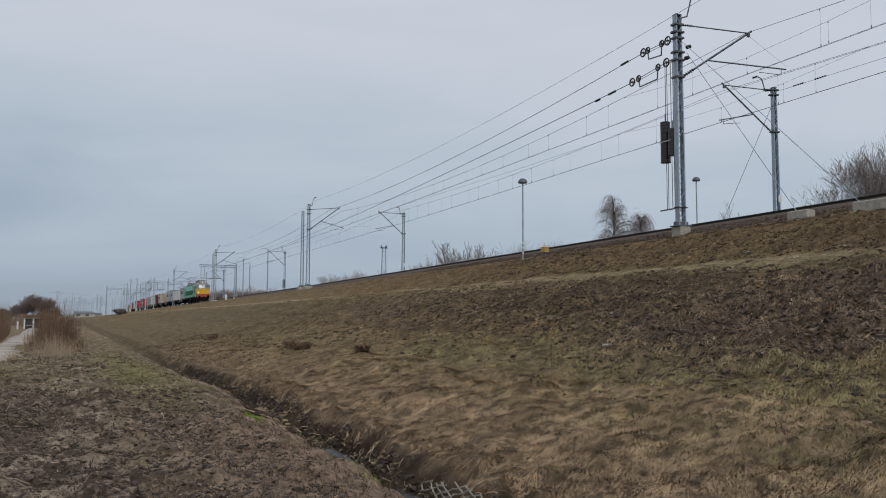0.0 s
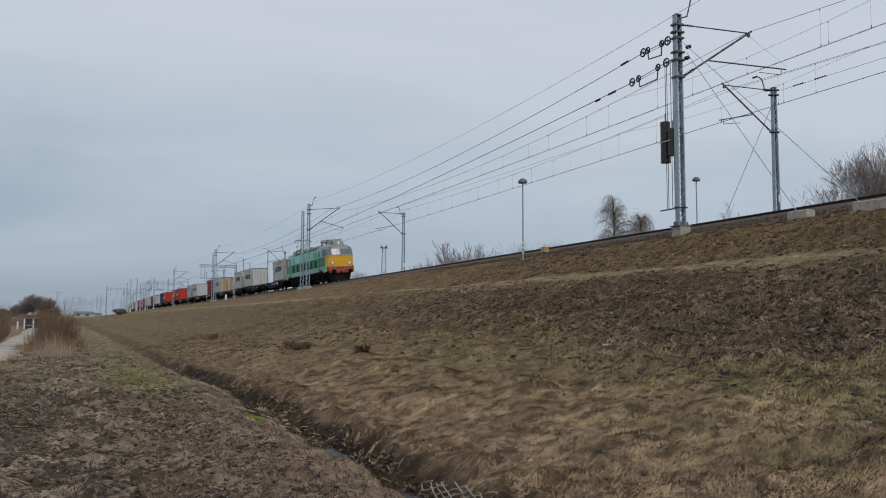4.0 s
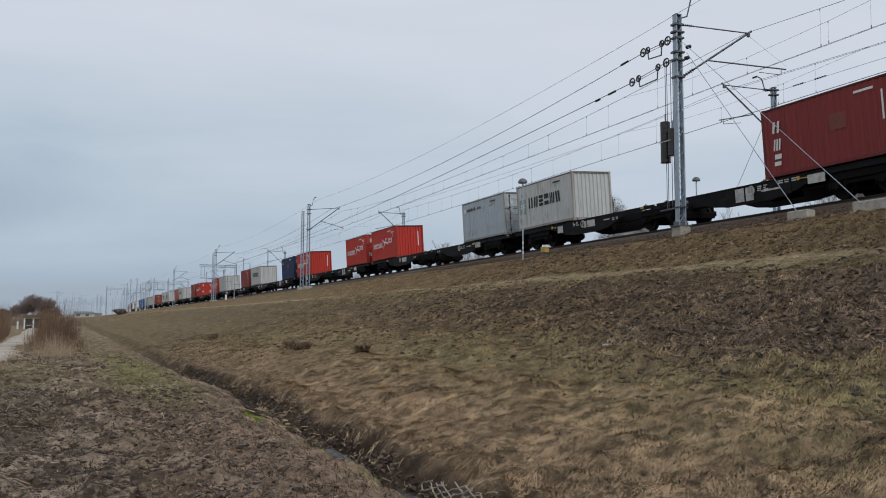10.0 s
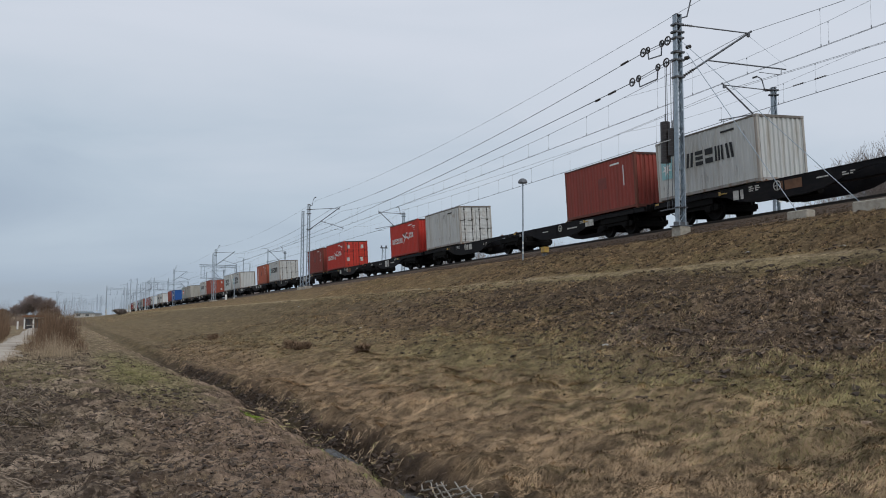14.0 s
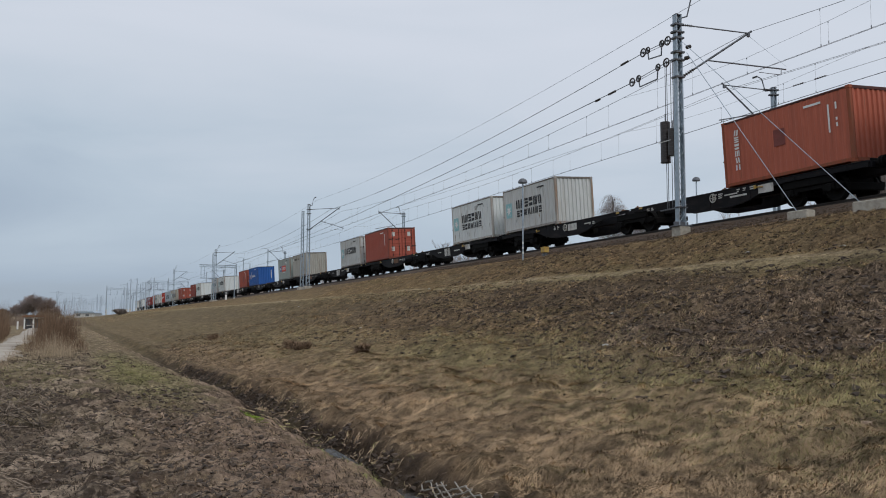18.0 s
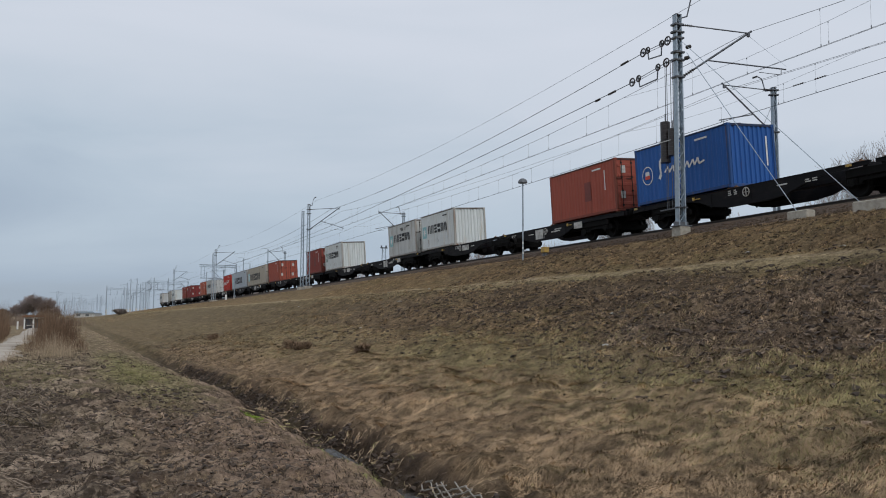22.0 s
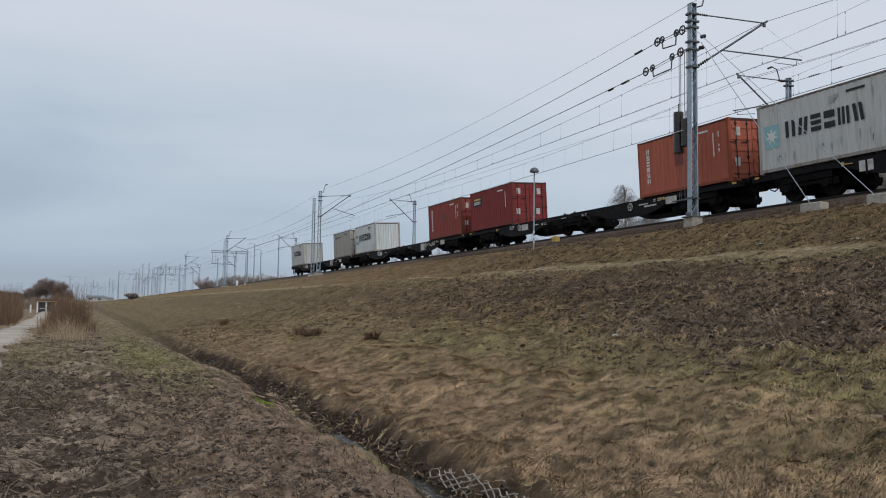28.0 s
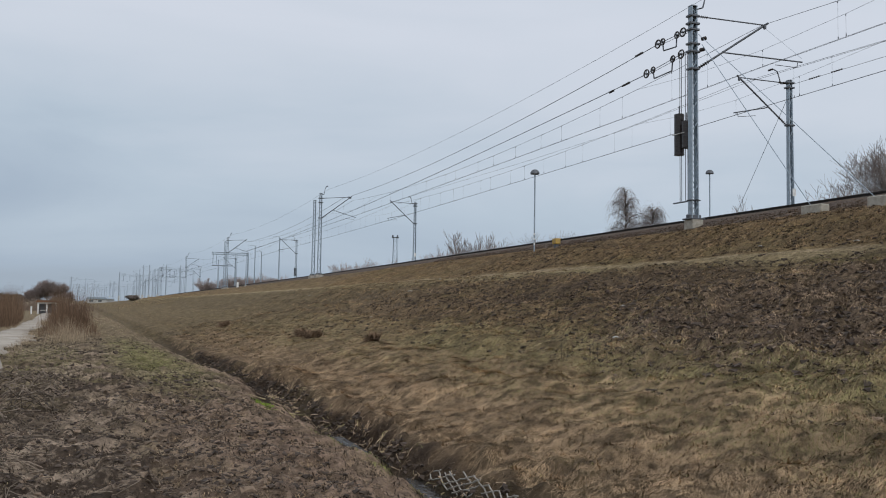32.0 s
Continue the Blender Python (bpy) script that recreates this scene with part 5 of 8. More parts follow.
        for y in (-0.875, 0.875):
            part("buffer", BUF, None, beam, m=pose(9.80, y, 1.06, 0, 0, 180))
            part("buffer_housing", Build().cyl((9.26, y, 1.06), (9.46, y, 1.06), 0.17, 14), LOCO["red"], beam, "red buffer housing")
        part("hook", Build().box(9.1, 9.42, -0.06, 0.06, 0.98, 1.12, 0.02).ring((9.36, 0, 0.86), (0, 1, 0), 0.12, 0.03, 12, 6), M["under"], beam)
        for y in (-0.45, 0.4, 0.55):
            part("air_hose", Build().path([(9.12, y, 0.92), (9.28, y, 0.84), (9.30, y + 0.02, 0.62), (9.22, y + 0.04, 0.5)], 0.028), M["under"], beam)
        part("snow_plough", Build().sheet([[(8.55, -1.28 * k, z), (8.85, -1.15 * k, z), (9.02, -0.6 * k, z), (9.08, 0, z), (9.02, 0.6 * k, z), (8.85, 1.15 * k, z), (8.55, 1.28 * k, z)] for z, k in ((0.16, 0.82), (0.45, 0.92), (0.92, 1.0))], smooth=False), M["black"], c, "black snow plough", r)
    # roof
    sec = [(-1.41, 3.56), (-1.33, 3.70), (-1.10, 3.86), (-0.70, 3.98), (0, 4.03), (0.70, 3.98), (1.10, 3.86), (1.33, 3.70), (1.41, 3.56)]
    rows = []
    for x, k, dz in ((-8.88, 0.80, -0.32), (-8.65, 0.93, -0.12), (-8.0, 1, 0), (-4, 1, 0), (0, 1, 0), (4, 1, 0), (8.0, 1, 0), (8.65, 0.93, -0.12), (8.88, 0.80, -0.32)):
        rows.append([(x, y * k, 3.56 + (z - 3.56) * (1.0 if dz == 0 else 0.55 if dz > -0.2 else 0.02) + (0 if dz == 0 else 0.0)) for y, z in sec])
    part("roof", Build().sheet(rows), LOCO["roof"], c, "dirty grey roof")
    for x, l in ((-0.9, 0.5), (1.9, 0.9), (-2.6, 0.7), (-3.6, 0.45)):
        part("roof_box", Build().box(x, x + l, -0.45, 0.45, 4.0, 4.36 if l < 0.6 else 4.18, 0.04), LOCO["roof"], c, "grey roof equipment box")
    for x in (2.9, 1.3, -1.6, -3.2):
        part("roof_hatch", Build().box(x, x + 0.8, -0.5, 0.5, 3.98, 4.10, 0.03), LOCO["roof"], c)
    part("roof_cable", Build().path([(-4.6, 0.5, 4.42), (0, 0.55, 4.48), (4.4, 0.5, 4.42)], 0.02), M["wire"], c)
    for x in (-4.4, -1.0, 1.0, 4.2):
        part("roof_insulator", Build().cyl((x, 0.52, 4.0), (x, 0.52, 4.42), 0.05, 10), M["insulator"], c)

    def pantograph(x, up):
        p = part("pantograph", Build().box(x - 0.95, x + 0.95, -0.66, -0.58, 4.34, 4.41, 0.01).box(x - 0.95, x + 0.95, 0.58, 0.66, 4.34, 4.41, 0.01).box(x - 0.95, x - 0.87, -0.66, 0.66, 4.34, 4.41, 0.01).box(x + 0.87, x + 0.95, -0.66, 0.66, 4.34, 4.41, 0.01),
                 LOCO["panto"], c, "red-brown pantograph, raised" if up else "red-brown pantograph, folded")
        for dx in (-0.85, 0.85):
            for y in (-0.62, 0.62):
                part("insulator", Build().cyl((x + dx, y, 4.0), (x + dx, y, 4.35), 0.07, 10), M["insulator"], p)
        zk, zt = (4.90, 5.56) if up else (4.50, 4.56)
        kx = 1.28 if up else 1.75
        for sgn in (-1, 1):
            for y in (-0.5, 0.5):
                part("lower_arm", Build().cyl((x + sgn * 0.55, y * 1.1, 4.40), (x + sgn * kx, y * 1.0, zk), 0.03, 6), LOCO["panto"], p)
                part("upper_arm", Build().cyl((x + sgn * kx, y, zk), (x + sgn * 0.22, y * 0.95, zt), 0.02, 6), M["mast_dark"] if up else LOCO["panto"], p)
            part("cross_tube", Build().cyl((x + sgn * kx, -0.5, zk), (x + sgn * kx, 0.5, zk), 0.02, 6).cyl((x + sgn * kx, -0.5, zk), (x + sgn * 0.22, 0.48, zt), 0.014, 6), LOCO["panto"], p)
        for o in (-0.24, 0.24):
            part("collector_strip", Build().path([(x + o, -0.98, zt - 0.16), (x + o, -0.80, zt + 0.02), (x + o, -0.55, zt + 0.06), (x + o, 0.55, zt + 0.06), (x + o, 0.80, zt + 0.02), (x + o, 0.98, zt - 0.16)], 0.028), M["mast_dark"], p)

    pantograph(-5.6, True)
    pantograph(5.5, False)
    # running gear
    part("underframe", Build().box(-8.6, 8.6, -1.30, 1.30, 0.98, 1.20, 0.02), M["black"], c)
    for xc in (-4.95, 4.95):
        b = Build()
        for sy in (-1, 1):
            y0, y1 = sorted((sy * 1.0, sy * 1.14))
            b.slab([(-2.75, 0.92), (-2.75, 0.55), (-2.35, 0.42), (-1.4, 0.42), (-1.1, 0.58), (-0.5, 0.42), (0.5, 0.42), (1.1, 0.58), (1.4, 0.42), (2.35, 0.42), (2.75, 0.55), (2.75, 0.92)], y0, y1)
        b.box(-2.7, 2.7, -1.0, 1.0, 0.24, 0.92)
        bog = part("bogie", b, M["under"], c, m=pose(xc, 0, 0))
        for x in (-1.85, 0, 1.85):
            part("axle", AXLE, M["wheel"], bog, m=pose(x, 0, 0.61))
            for turn in (0, 180):
                big = part("wheel", WH, None, bog, m=pose(x, 0, 0.61, 0, 0, turn) @ Matrix.Diagonal((1.326, 1, 1.326, 1)))
            for sy in (-1, 1):
                part("axle_box", Build().box(x - 0.24, x + 0.24, sy * 1.19 - 0.11, sy * 1.19 + 0.11, 0.38, 0.82, 0.05), M["under"], bog)
        for x in (-0.92, 0.92):
            for sy in (-1, 1):
                part("spring", Build().cyl((x, sy * 1.16, 0.46), (x, sy * 1.16, 0.86), 0.12, 12), M["under"], bog)
        for x in (-2.55, 2.55):
            for sy in (-1, 1):
                part("sand_pipe", Build().path([(x, sy * 1.1, 0.9), (x, sy * 0.95, 0.5), (x - 0.12 * (1 if x > 0 else -1), sy * 0.8, 0.14)], 0.025), M["under"], bog)
    for sy in (-1, 1):
        y0, y1 = sorted((sy * 1.36, sy * 0.7))
        part("battery_box", Build().box(-0.9, 1.0, y0, y1, 0.40, 1.04, 0.03), M["black"], c, "dark grey battery box")
        part("air_tank", Build().cyl((-1.9, sy * 1.0, 0.72), (-1.05, sy * 1.0, 0.72), 0.2, 14), M["black"], c)
        part("cable_tray", Build().box(1.15, 1.8, y0, y1, 0.62, 1.04, 0.03), M["black"], c)
    # black block added inside the body in place of its shaded interior
    part("roof_wall", Build().box(-8.25, 8.25, -1.42, 1.42, 1.2, 3.5), M["black"], c, "black block in place of the shaded interior")
    return c


MOVERS.append((locomotive(), coupling(0) + 0.75 + 9.86, 0.0))
build_wagons()


# ---- masts, arms and wires over the line ----
def at_line(s, d, h):
    """World place at s, d and h metres above rail height, upright."""
    x, y = plan(s, d)
    return Vector((float(x), float(y), float(rail_z(s)) + h))


def lattice(h0, h1, w0, w1, chan):
    """Two steel channels tied by zigzag bars: returns the meshes of legs and lacing."""
    legs, laces = [], []
    for sy in (-1, 1):
        b = Build()
        rows = []
        for z, w in ((h0, w0), (h1, w1)):
            y = sy * w / 2
            i = -sy * 0.05
            rows.append([(-chan / 2, y + i, z), (-chan / 2, y, z), (chan / 2, y, z), (chan / 2, y + i, z), (chan / 2 - 0.01, y + i, z), (chan / 2 - 0.01, y - sy * 0.01, z), (-chan / 2 + 0.01, y - sy * 0.01, z), (-chan / 2 + 0.01, y + i, z)])
        b.sheet(rows, False, True)
        legs.append(b)
    n = max(6, int((h1 - h0) / 0.42))
    for sx in (-1, 1):
        b = Build()
        for i in range(n):
            t0, t1 = i / n, (i + 1) / n
            za, zb = h0 + 0.15 + (h1 - h0 - 0.2) * t0, h0 + 0.15 + (h1 - h0 - 0.2) * t1
            ya, yb = (w0 + (w1 - w0) * t0) / 2 - 0.02, (w0 + (w1 - w0) * t1) / 2 - 0.02
            k = 1 if i % 2 else -1
            b.cyl((sx * (chan / 2 - 0.012), k * ya, za), (sx * (chan / 2 - 0.012), -k * yb, zb), 0.016, 5)
        laces.append(b)
    return legs, laces


def insulator(a, b, r=0.06, n=6):
    a, b = Vector(a), Vector(b)
    g = Build().cyl(a, b, r * 0.4, 8)
    for i in range(n):
        t = (i + 0.5) / n
        p = a.lerp(b, t)
        w = (b - a).normalized() * 0.018
        g.cyl(p - w, p + w, r, 10, r * 0.5)
    return g


def mast_arm(m, h_top=7.65, h_low=5.55, tip=(1.1, 2.65, 7.40), reg=(1.9, 3.2, 5.62)):
    """Hinged bracket arm with tie, insulators and steady arm; y towards the track."""
    tip, reg = Vector(tip), Vector(reg)
    top, low = Vector((0.08, 0.12, h_top)), Vector((0.08, 0.12, h_low))
    part("top_tie", Build().cyl(top.lerp(tip, 0.16), tip, 0.028, 8), M["mast_dark"], m)
    part("tie_insulator", insulator(top, top.lerp(tip, 0.17)), M["insulator"], m)
    part("bracket_tube", Build().cyl(low.lerp(tip, 0.17), tip + (tip - low).normalized() * 0.16, 0.042, 8), M["mast_dark"], m)
    part("tube_insulator", insulator(low, low.lerp(tip, 0.18), 0.075), M["insulator"], m)
    mid = low.lerp(tip, 0.38)
    part("steady_arm", Build().cyl(mid, reg, 0.029, 8), M["mast_dark"], m)
    part("drop_arm", Build().path([reg - Vector((0.12, 0.14, 0)), reg - Vector((0.12, 0.16, 0.2)), reg - Vector((0.4, 1.0, 0.12))], 0.014), M["mast_dark"], m)
    part("wire_clamp", Build().box(tip.x - 0.05, tip.x + 0.05, tip.y - 0.05, tip.y + 0.05, tip.z - 0.16, tip.z + 0.02, 0.01), M["mast_dark"], m)


def mast(s, d, label, h0=-0.45, h1=8.15, w0=0.36, w1=0.28, chan=0.23, arm=True, flip=False, feeder=True, slim=False, **kw):
    m = thing("catenary_mast", upright(s, d, float(rail_z(s)), 180 if flip else 0), label, "mast", "masts along the line")
    legs, laces = lattice(h0, h1, w0, w1, chan)
    for g in legs:
        part("leg", g, M["mast"], m)
    for g in laces:
        part("lacing", g, M["mast"], m)
    part("base_plate", Build().box(-0.28, 0.28, -0.34, 0.34, h0, h0 + 0.05, 0.01).box(-0.1, 0.1, -0.30, 0.30, h0 + 0.05, h0 + 0.2, 0.02), M["mast_dark"], m)
    part("cap", Build().box(-chan / 2 - 0.01, chan / 2 + 0.01, -w1 / 2 - 0.01, w1 / 2 + 0.01, h1, h1 + 0.04, 0.008), M["mast_dark"], m)
    if arm:
        for z in (kw.get("h_top", 7.65), kw.get("h_low", 5.55), 7.2):
            part("clamp", Build().box(-chan / 2 - 0.05, chan / 2 + 0.05, -0.22, 0.22, z - 0.04, z + 0.04, 0.01), M["mast_dark"], m)
        mast_arm(m, **kw)
    if feeder:
        k = Build().path([(0.05, 0.1, h1 - 0.12), (0.3, 0.25, h1 - 0.1), (0.42, 0.35, h1 + 0.55), (0.62, 0.45, h1 + 0.72)], 0.028)
        part("feeder_bracket", k, M["mast_dark"], m)
        part("feeder_insulator", insulator((0.62, 0.45, h1 + 0.72), (0.9, 0.5, h1 + 0.70), 0.055, 5), M["insulator"], m)
    return m


def block(name, s, d, l, w, h, top, label, group=""):
    b = thing(name, upright(s, d, top), label, "concrete block", group)
    part("body", Build().box(-l / 2, l / 2, -w / 2, w / 2, -h, 0, 0.025), M["concrete"], b)
    return b


def weights(m, x, y, z0, z1, r, name="tension_weight"):
    n = max(4, int((z1 - z0) / 0.14))
    stack = part(name, Build().cyl((x, y, z0 - 0.03), (x, y, z0), r * 1.05, 16), M["insulator"], m, "stack of dark tension weights")
    for i in range(n):
        a = z0 + (z1 - z0) * i / n
        part("disc", shared(("disc", r, n), lambda: Build().cyl((0, 0, 0.004), (0, 0, (z1 - z0) / n - 0.004), r, 16).mesh("disc")), M["insulator"], stack, m=pose(x, y, a))
    part("hanger_rod", Build().cyl((x, y, z1), (x, y, z1 + 0.35), 0.02, 6), M["mast_dark"], stack)


def build_masts():
    near, far = "grey lattice steel mast with bracket arm", "grey lattice steel mast beyond the far track"
    # the anchor mast with its tension weights
    m = mast(77.9, 2.9, "grey lattice anchor mast with tension weights and arm", tip=(1.15, 2.62, 7.42), reg=(2.35, 3.35, 5.68), h_top=7.76, h_low=5.60)
    for z in (6.30, 6.62, 7.45):
        part("clamp", Build().box(-0.16, 0.16, -0.24, 0.24, z - 0.04, z + 0.04, 0.01), M["mast_dark"], m)
    weights(m, -0.80, -0.05, 2.28, 3.93, 0.20)
    weights(m, -0.34, -0.05, 2.50, 3.56, 0.19)
    part("guide_bracket", Build().box(-1.25, 0.28, -0.03, 0.03, 0.30, 0.35, 0.008).box(-0.12, 0.14, -0.25, 0.25, 0.30, 0.345, 0.006), M["mast_dark"], m)
    part("weight_strap", Build().box(-0.98, -0.22, -0.262, -0.25, 3.06, 3.09), M["plate"], m)
    for x in (-0.84, -0.74, -0.50, -0.36):
        part("guide_rod", Build().cyl((x, 0.02, 0.33), (x, 0.02, 6.45), 0.013, 6), M["mast_dark"], m)
    for (x, z), (px_, pz), tag in (((-0.35, 7.30), (-2.25, 7.28), "upper"), ((-0.35, 6.45), (-3.05, 6.20), "lower")):
        a, b = Vector((x, 0, z)), Vector((px_, 0, pz))
        part("tension_cable", Build().cyl(a, b, 0.014, 6).cyl(a + Vector((0, 0.05, -0.09)), b + Vector((0, 0.05, -0.06)), 0.010, 6), M["mast_dark"], m)
        part("link_frame", Build().path([a.lerp(b, 0.34), a.lerp(b, 0.36) + Vector((0, 0, -0.48)), a.lerp(b, 0.80) + Vector((0, 0, -0.40)), a.lerp(b, 0.83)], 0.028), M["mast_dark"], m)
        for t, r in ((0.14, 0.17), (0.34, 0.13), (0.83, 0.13), (1.0, 0.17)):
            c = a.lerp(b, t)
            w = part("pulley", Build().ring(c, (0, 1, 0), r, 0.032, 18, 6), M["insulator"], m)
            part("spokes", Build().cyl(c - Vector((r, 0, 0)), c + Vector((r, 0, 0)), 0.013, 5).cyl(c - Vector((0, 0, r)), c + Vector((0, 0, r)), 0.013, 5).cyl(c - Vector((0, 0.05, 0)), c + Vector((0, 0.05, 0)), 0.045, 8), M["mast_dark"], w)
    # insulators in the anchored wires, beyond the pulleys
    for s0, d0, h0, s1, d1, h1 in ((74.55, 2.87, 7.26, 73.95, 2.85, 7.24), (73.55, 2.85, 6.18, 72.9, 2.82, 6.17), (72.2, 2.79, 6.15, 71.8, 2.78, 6.14)):
        k = m.matrix_basis.inverted()
        part("wire_insulator", insulator(k @ at_line(s0, d0, h0), k @ at_line(s1, d1, h1), 0.055, 6), M["insulator"], m)
    for x, z in ((0.55, 6.72), (0.45, 6.30)):
        part("guy_insulator", insulator((x - 0.12, 0.1, z), (x + 0.12, 0.1, z - 0.03), 0.08, 4), M["insulator"], m)
    block("mast_foundation", 77.9, 2.9, 0.55, 0.52, 0.75, float(rail_z(77.9)) - 0.45, "pale concrete foundation block under the mast", "concrete blocks")
    block("anchor_block", 85.14, 4.2, 0.80, 0.36, 0.85, float(rail_z(85.14)) - 0.78, "pale concrete guy-wire anchor block in the slope", "concrete blocks")
    block("anchor_block", 87.75, 4.2, 1.15, 0.40, 0.90, float(rail_z(87.75)) - 0.80, "large pale concrete guy-wire anchor block", "concrete blocks")
    # further masts on the near side
    for s, dbl in ((18.9, True), (-41.0, True), (-97.0, False), (-155.0, False), (-203.0, False), (-262.0, False)):
        mast(s, 2.9, near, w0=0.40, w1=0.26, tip=(1.15, 2.62, 7.5) if not dbl else (1.9, 2.7, 7.72), reg=(1.9, 3.3, 5.62))
        block("mast_foundation", s, 2.9, 0.8, 0.8, 0.75, float(rail_z(s)) - 0.45, "pale concrete foundation block under the mast", "concrete blocks")
        if dbl:
            mast(s - 2.5, 2.9, "grey lattice steel mast without an arm", w0=0.36, w1=0.26, h1=7.7, arm=False, feeder=False)
            block("mast_foundation", s - 2.5, 2.9, 0.8, 0.8, 0.75, float(rail_z(s - 2.5)) - 0.45, "pale concrete foundation block under the mast", "concrete blocks")
    # on the far side
    for s in (73.1, 21.0, -32.5, -89.0, -146.0):
        m = mast(s, -7.0, far, h0=-0.9, h1=7.55, w0=0.38, w1=0.22, chan=0.19, flip=True, tip=(0.75, 2.5, 7.62), reg=(0.6, 3.0, 5.75), h_top=7.45, h_low=5.3)
        if s in (73.1, 21.0):
            part("sign_plate", Build().box(-0.24, -0.235, -0.11, 0.11, 1.72, 2.1), M["white"], m, "white number plate")
        if s == -32.5:
            weights(m, 0.5, 0, 1.6, 2.9, 0.2)
    for s, h in ((-46.0, 9.1), (-61.5, 7.4), (-68.0, 9.0), (-75.0, 7.9)):
        p = thing("steel_pole", upright(s, -7.2, float(rail_z(s))), "slim grey steel pole beyond the far track", "pole", "poles by the line")
        part("shaft", Build().cyl((0, 0, -0.9), (0, 0, h), 0.14, 10, 0.08), M["mast"], p)
        part("base", Build().cyl((0, 0, -0.9), (0, 0, 0.9), 0.20, 10), M["white"], p, "white-painted base")
        part("arm", Build().path([(0, 0, h - 0.05), (-0.5, -0.5, h + 0.12), (-1.0, -1.0, h + 0.05)], 0.03), M["mast"], p)
    # portals over the station throat
    for s, d0, d1, h in ((-146.0, 4.2, -1.4, 7.6), (-251.0, 11.4, 3.4, 9.2), (-172.0, 3.4, -8.4, 8.3), (-236.0, 4.5, -12, 8.5), (-300.0, 4.5, -16, 8.8)):
        m = thing("catenary_portal", upright(s, 0, float(rail_z(s))), "grey lattice steel portal over the tracks", "portal", "portals over the tracks")
        for d in (d0, d1):
            legs, laces = lattice(-0.9, h, 0.5, 0.35, 0.2)
            for g in legs:
                part("leg", g, M["mast"], m, m=pose(0, -d, 0))
            for g in laces:
                part("lacing", g, M["mast"], m, m=pose(0, -d, 0))
        b = Build()
        for z in (h - 0.5, h):
            for x in (-0.18, 0.18):
                b.cyl((x, -d0, z), (x, -d1, z), 0.04, 6)
        part("beam", b, M["mast"], m)
        b = Build()
        n = int(abs(d1 - d0) / 0.6)
        for i in range(n):
            ya, yb = -d0 + (d0 - d1) * i / n, -d0 + (d0 - d1) * (i + 1) / n
            k = i % 2
            b.cyl((0.18, ya, h - 0.5 * k), (0.18, yb, h - 0.5 * (1 - k)), 0.022, 5)
        part("lacing", b, M["mast"], m)
        for i in range(3):
            y = -d0 + (d0 - d1) * (0.2 + 0.3 * i)
            part("hanger", Build().cyl((0, y, h - 0.5), (0, y, h - 2.6), 0.05, 6).cyl((0, y, h - 2.4), (0, y - 1.2, h - 2.6), 0.03, 6), M["mast_dark"], m)


build_masts()


def wire(name, pts, r, label):
    """A wire through (s, d, h) points."""
    b = Build()
    p = [at_line(*k) for k in pts]
    rows = []
    for i, a in enumerate(p):
        t = (p[min(i + 1, len(p) - 1)] - p[max(i - 1, 0)]).normalized()
        u = Vector((-t.y, t.x, 0)).normalized()
        v = t.cross(u)
        rows.append([a + (u * math.cos(q) + v * math.sin(q)) * r for q in (0.6, 2.17, 3.74, 5.31)])
    b.sheet(rows, True, True)
    w = thing(name, Matrix(), label, "wire", "overhead wires")
    part("strand", b, M["wire"], w)
    return w


def span(a, b, sag, n=14):
    """Points of a hanging wire between two (s, d, h) places."""
    out = []
    for i in range(n + 1):
        t = i / n
        out.append(tuple(a[k] + (b[k] - a[k]) * t - (sag * 4 * t * (1 - t) if k == 2 else 0) for k in range(3)))
    return out


def chain(points, sag, n=14):
    out = []
    for a, b in zip(points, points[1:]):
        k = span(a, b, sag * ((b[0] - a[0]) / 60) ** 2, n)
        out += k if not out else k[1:]
    return out


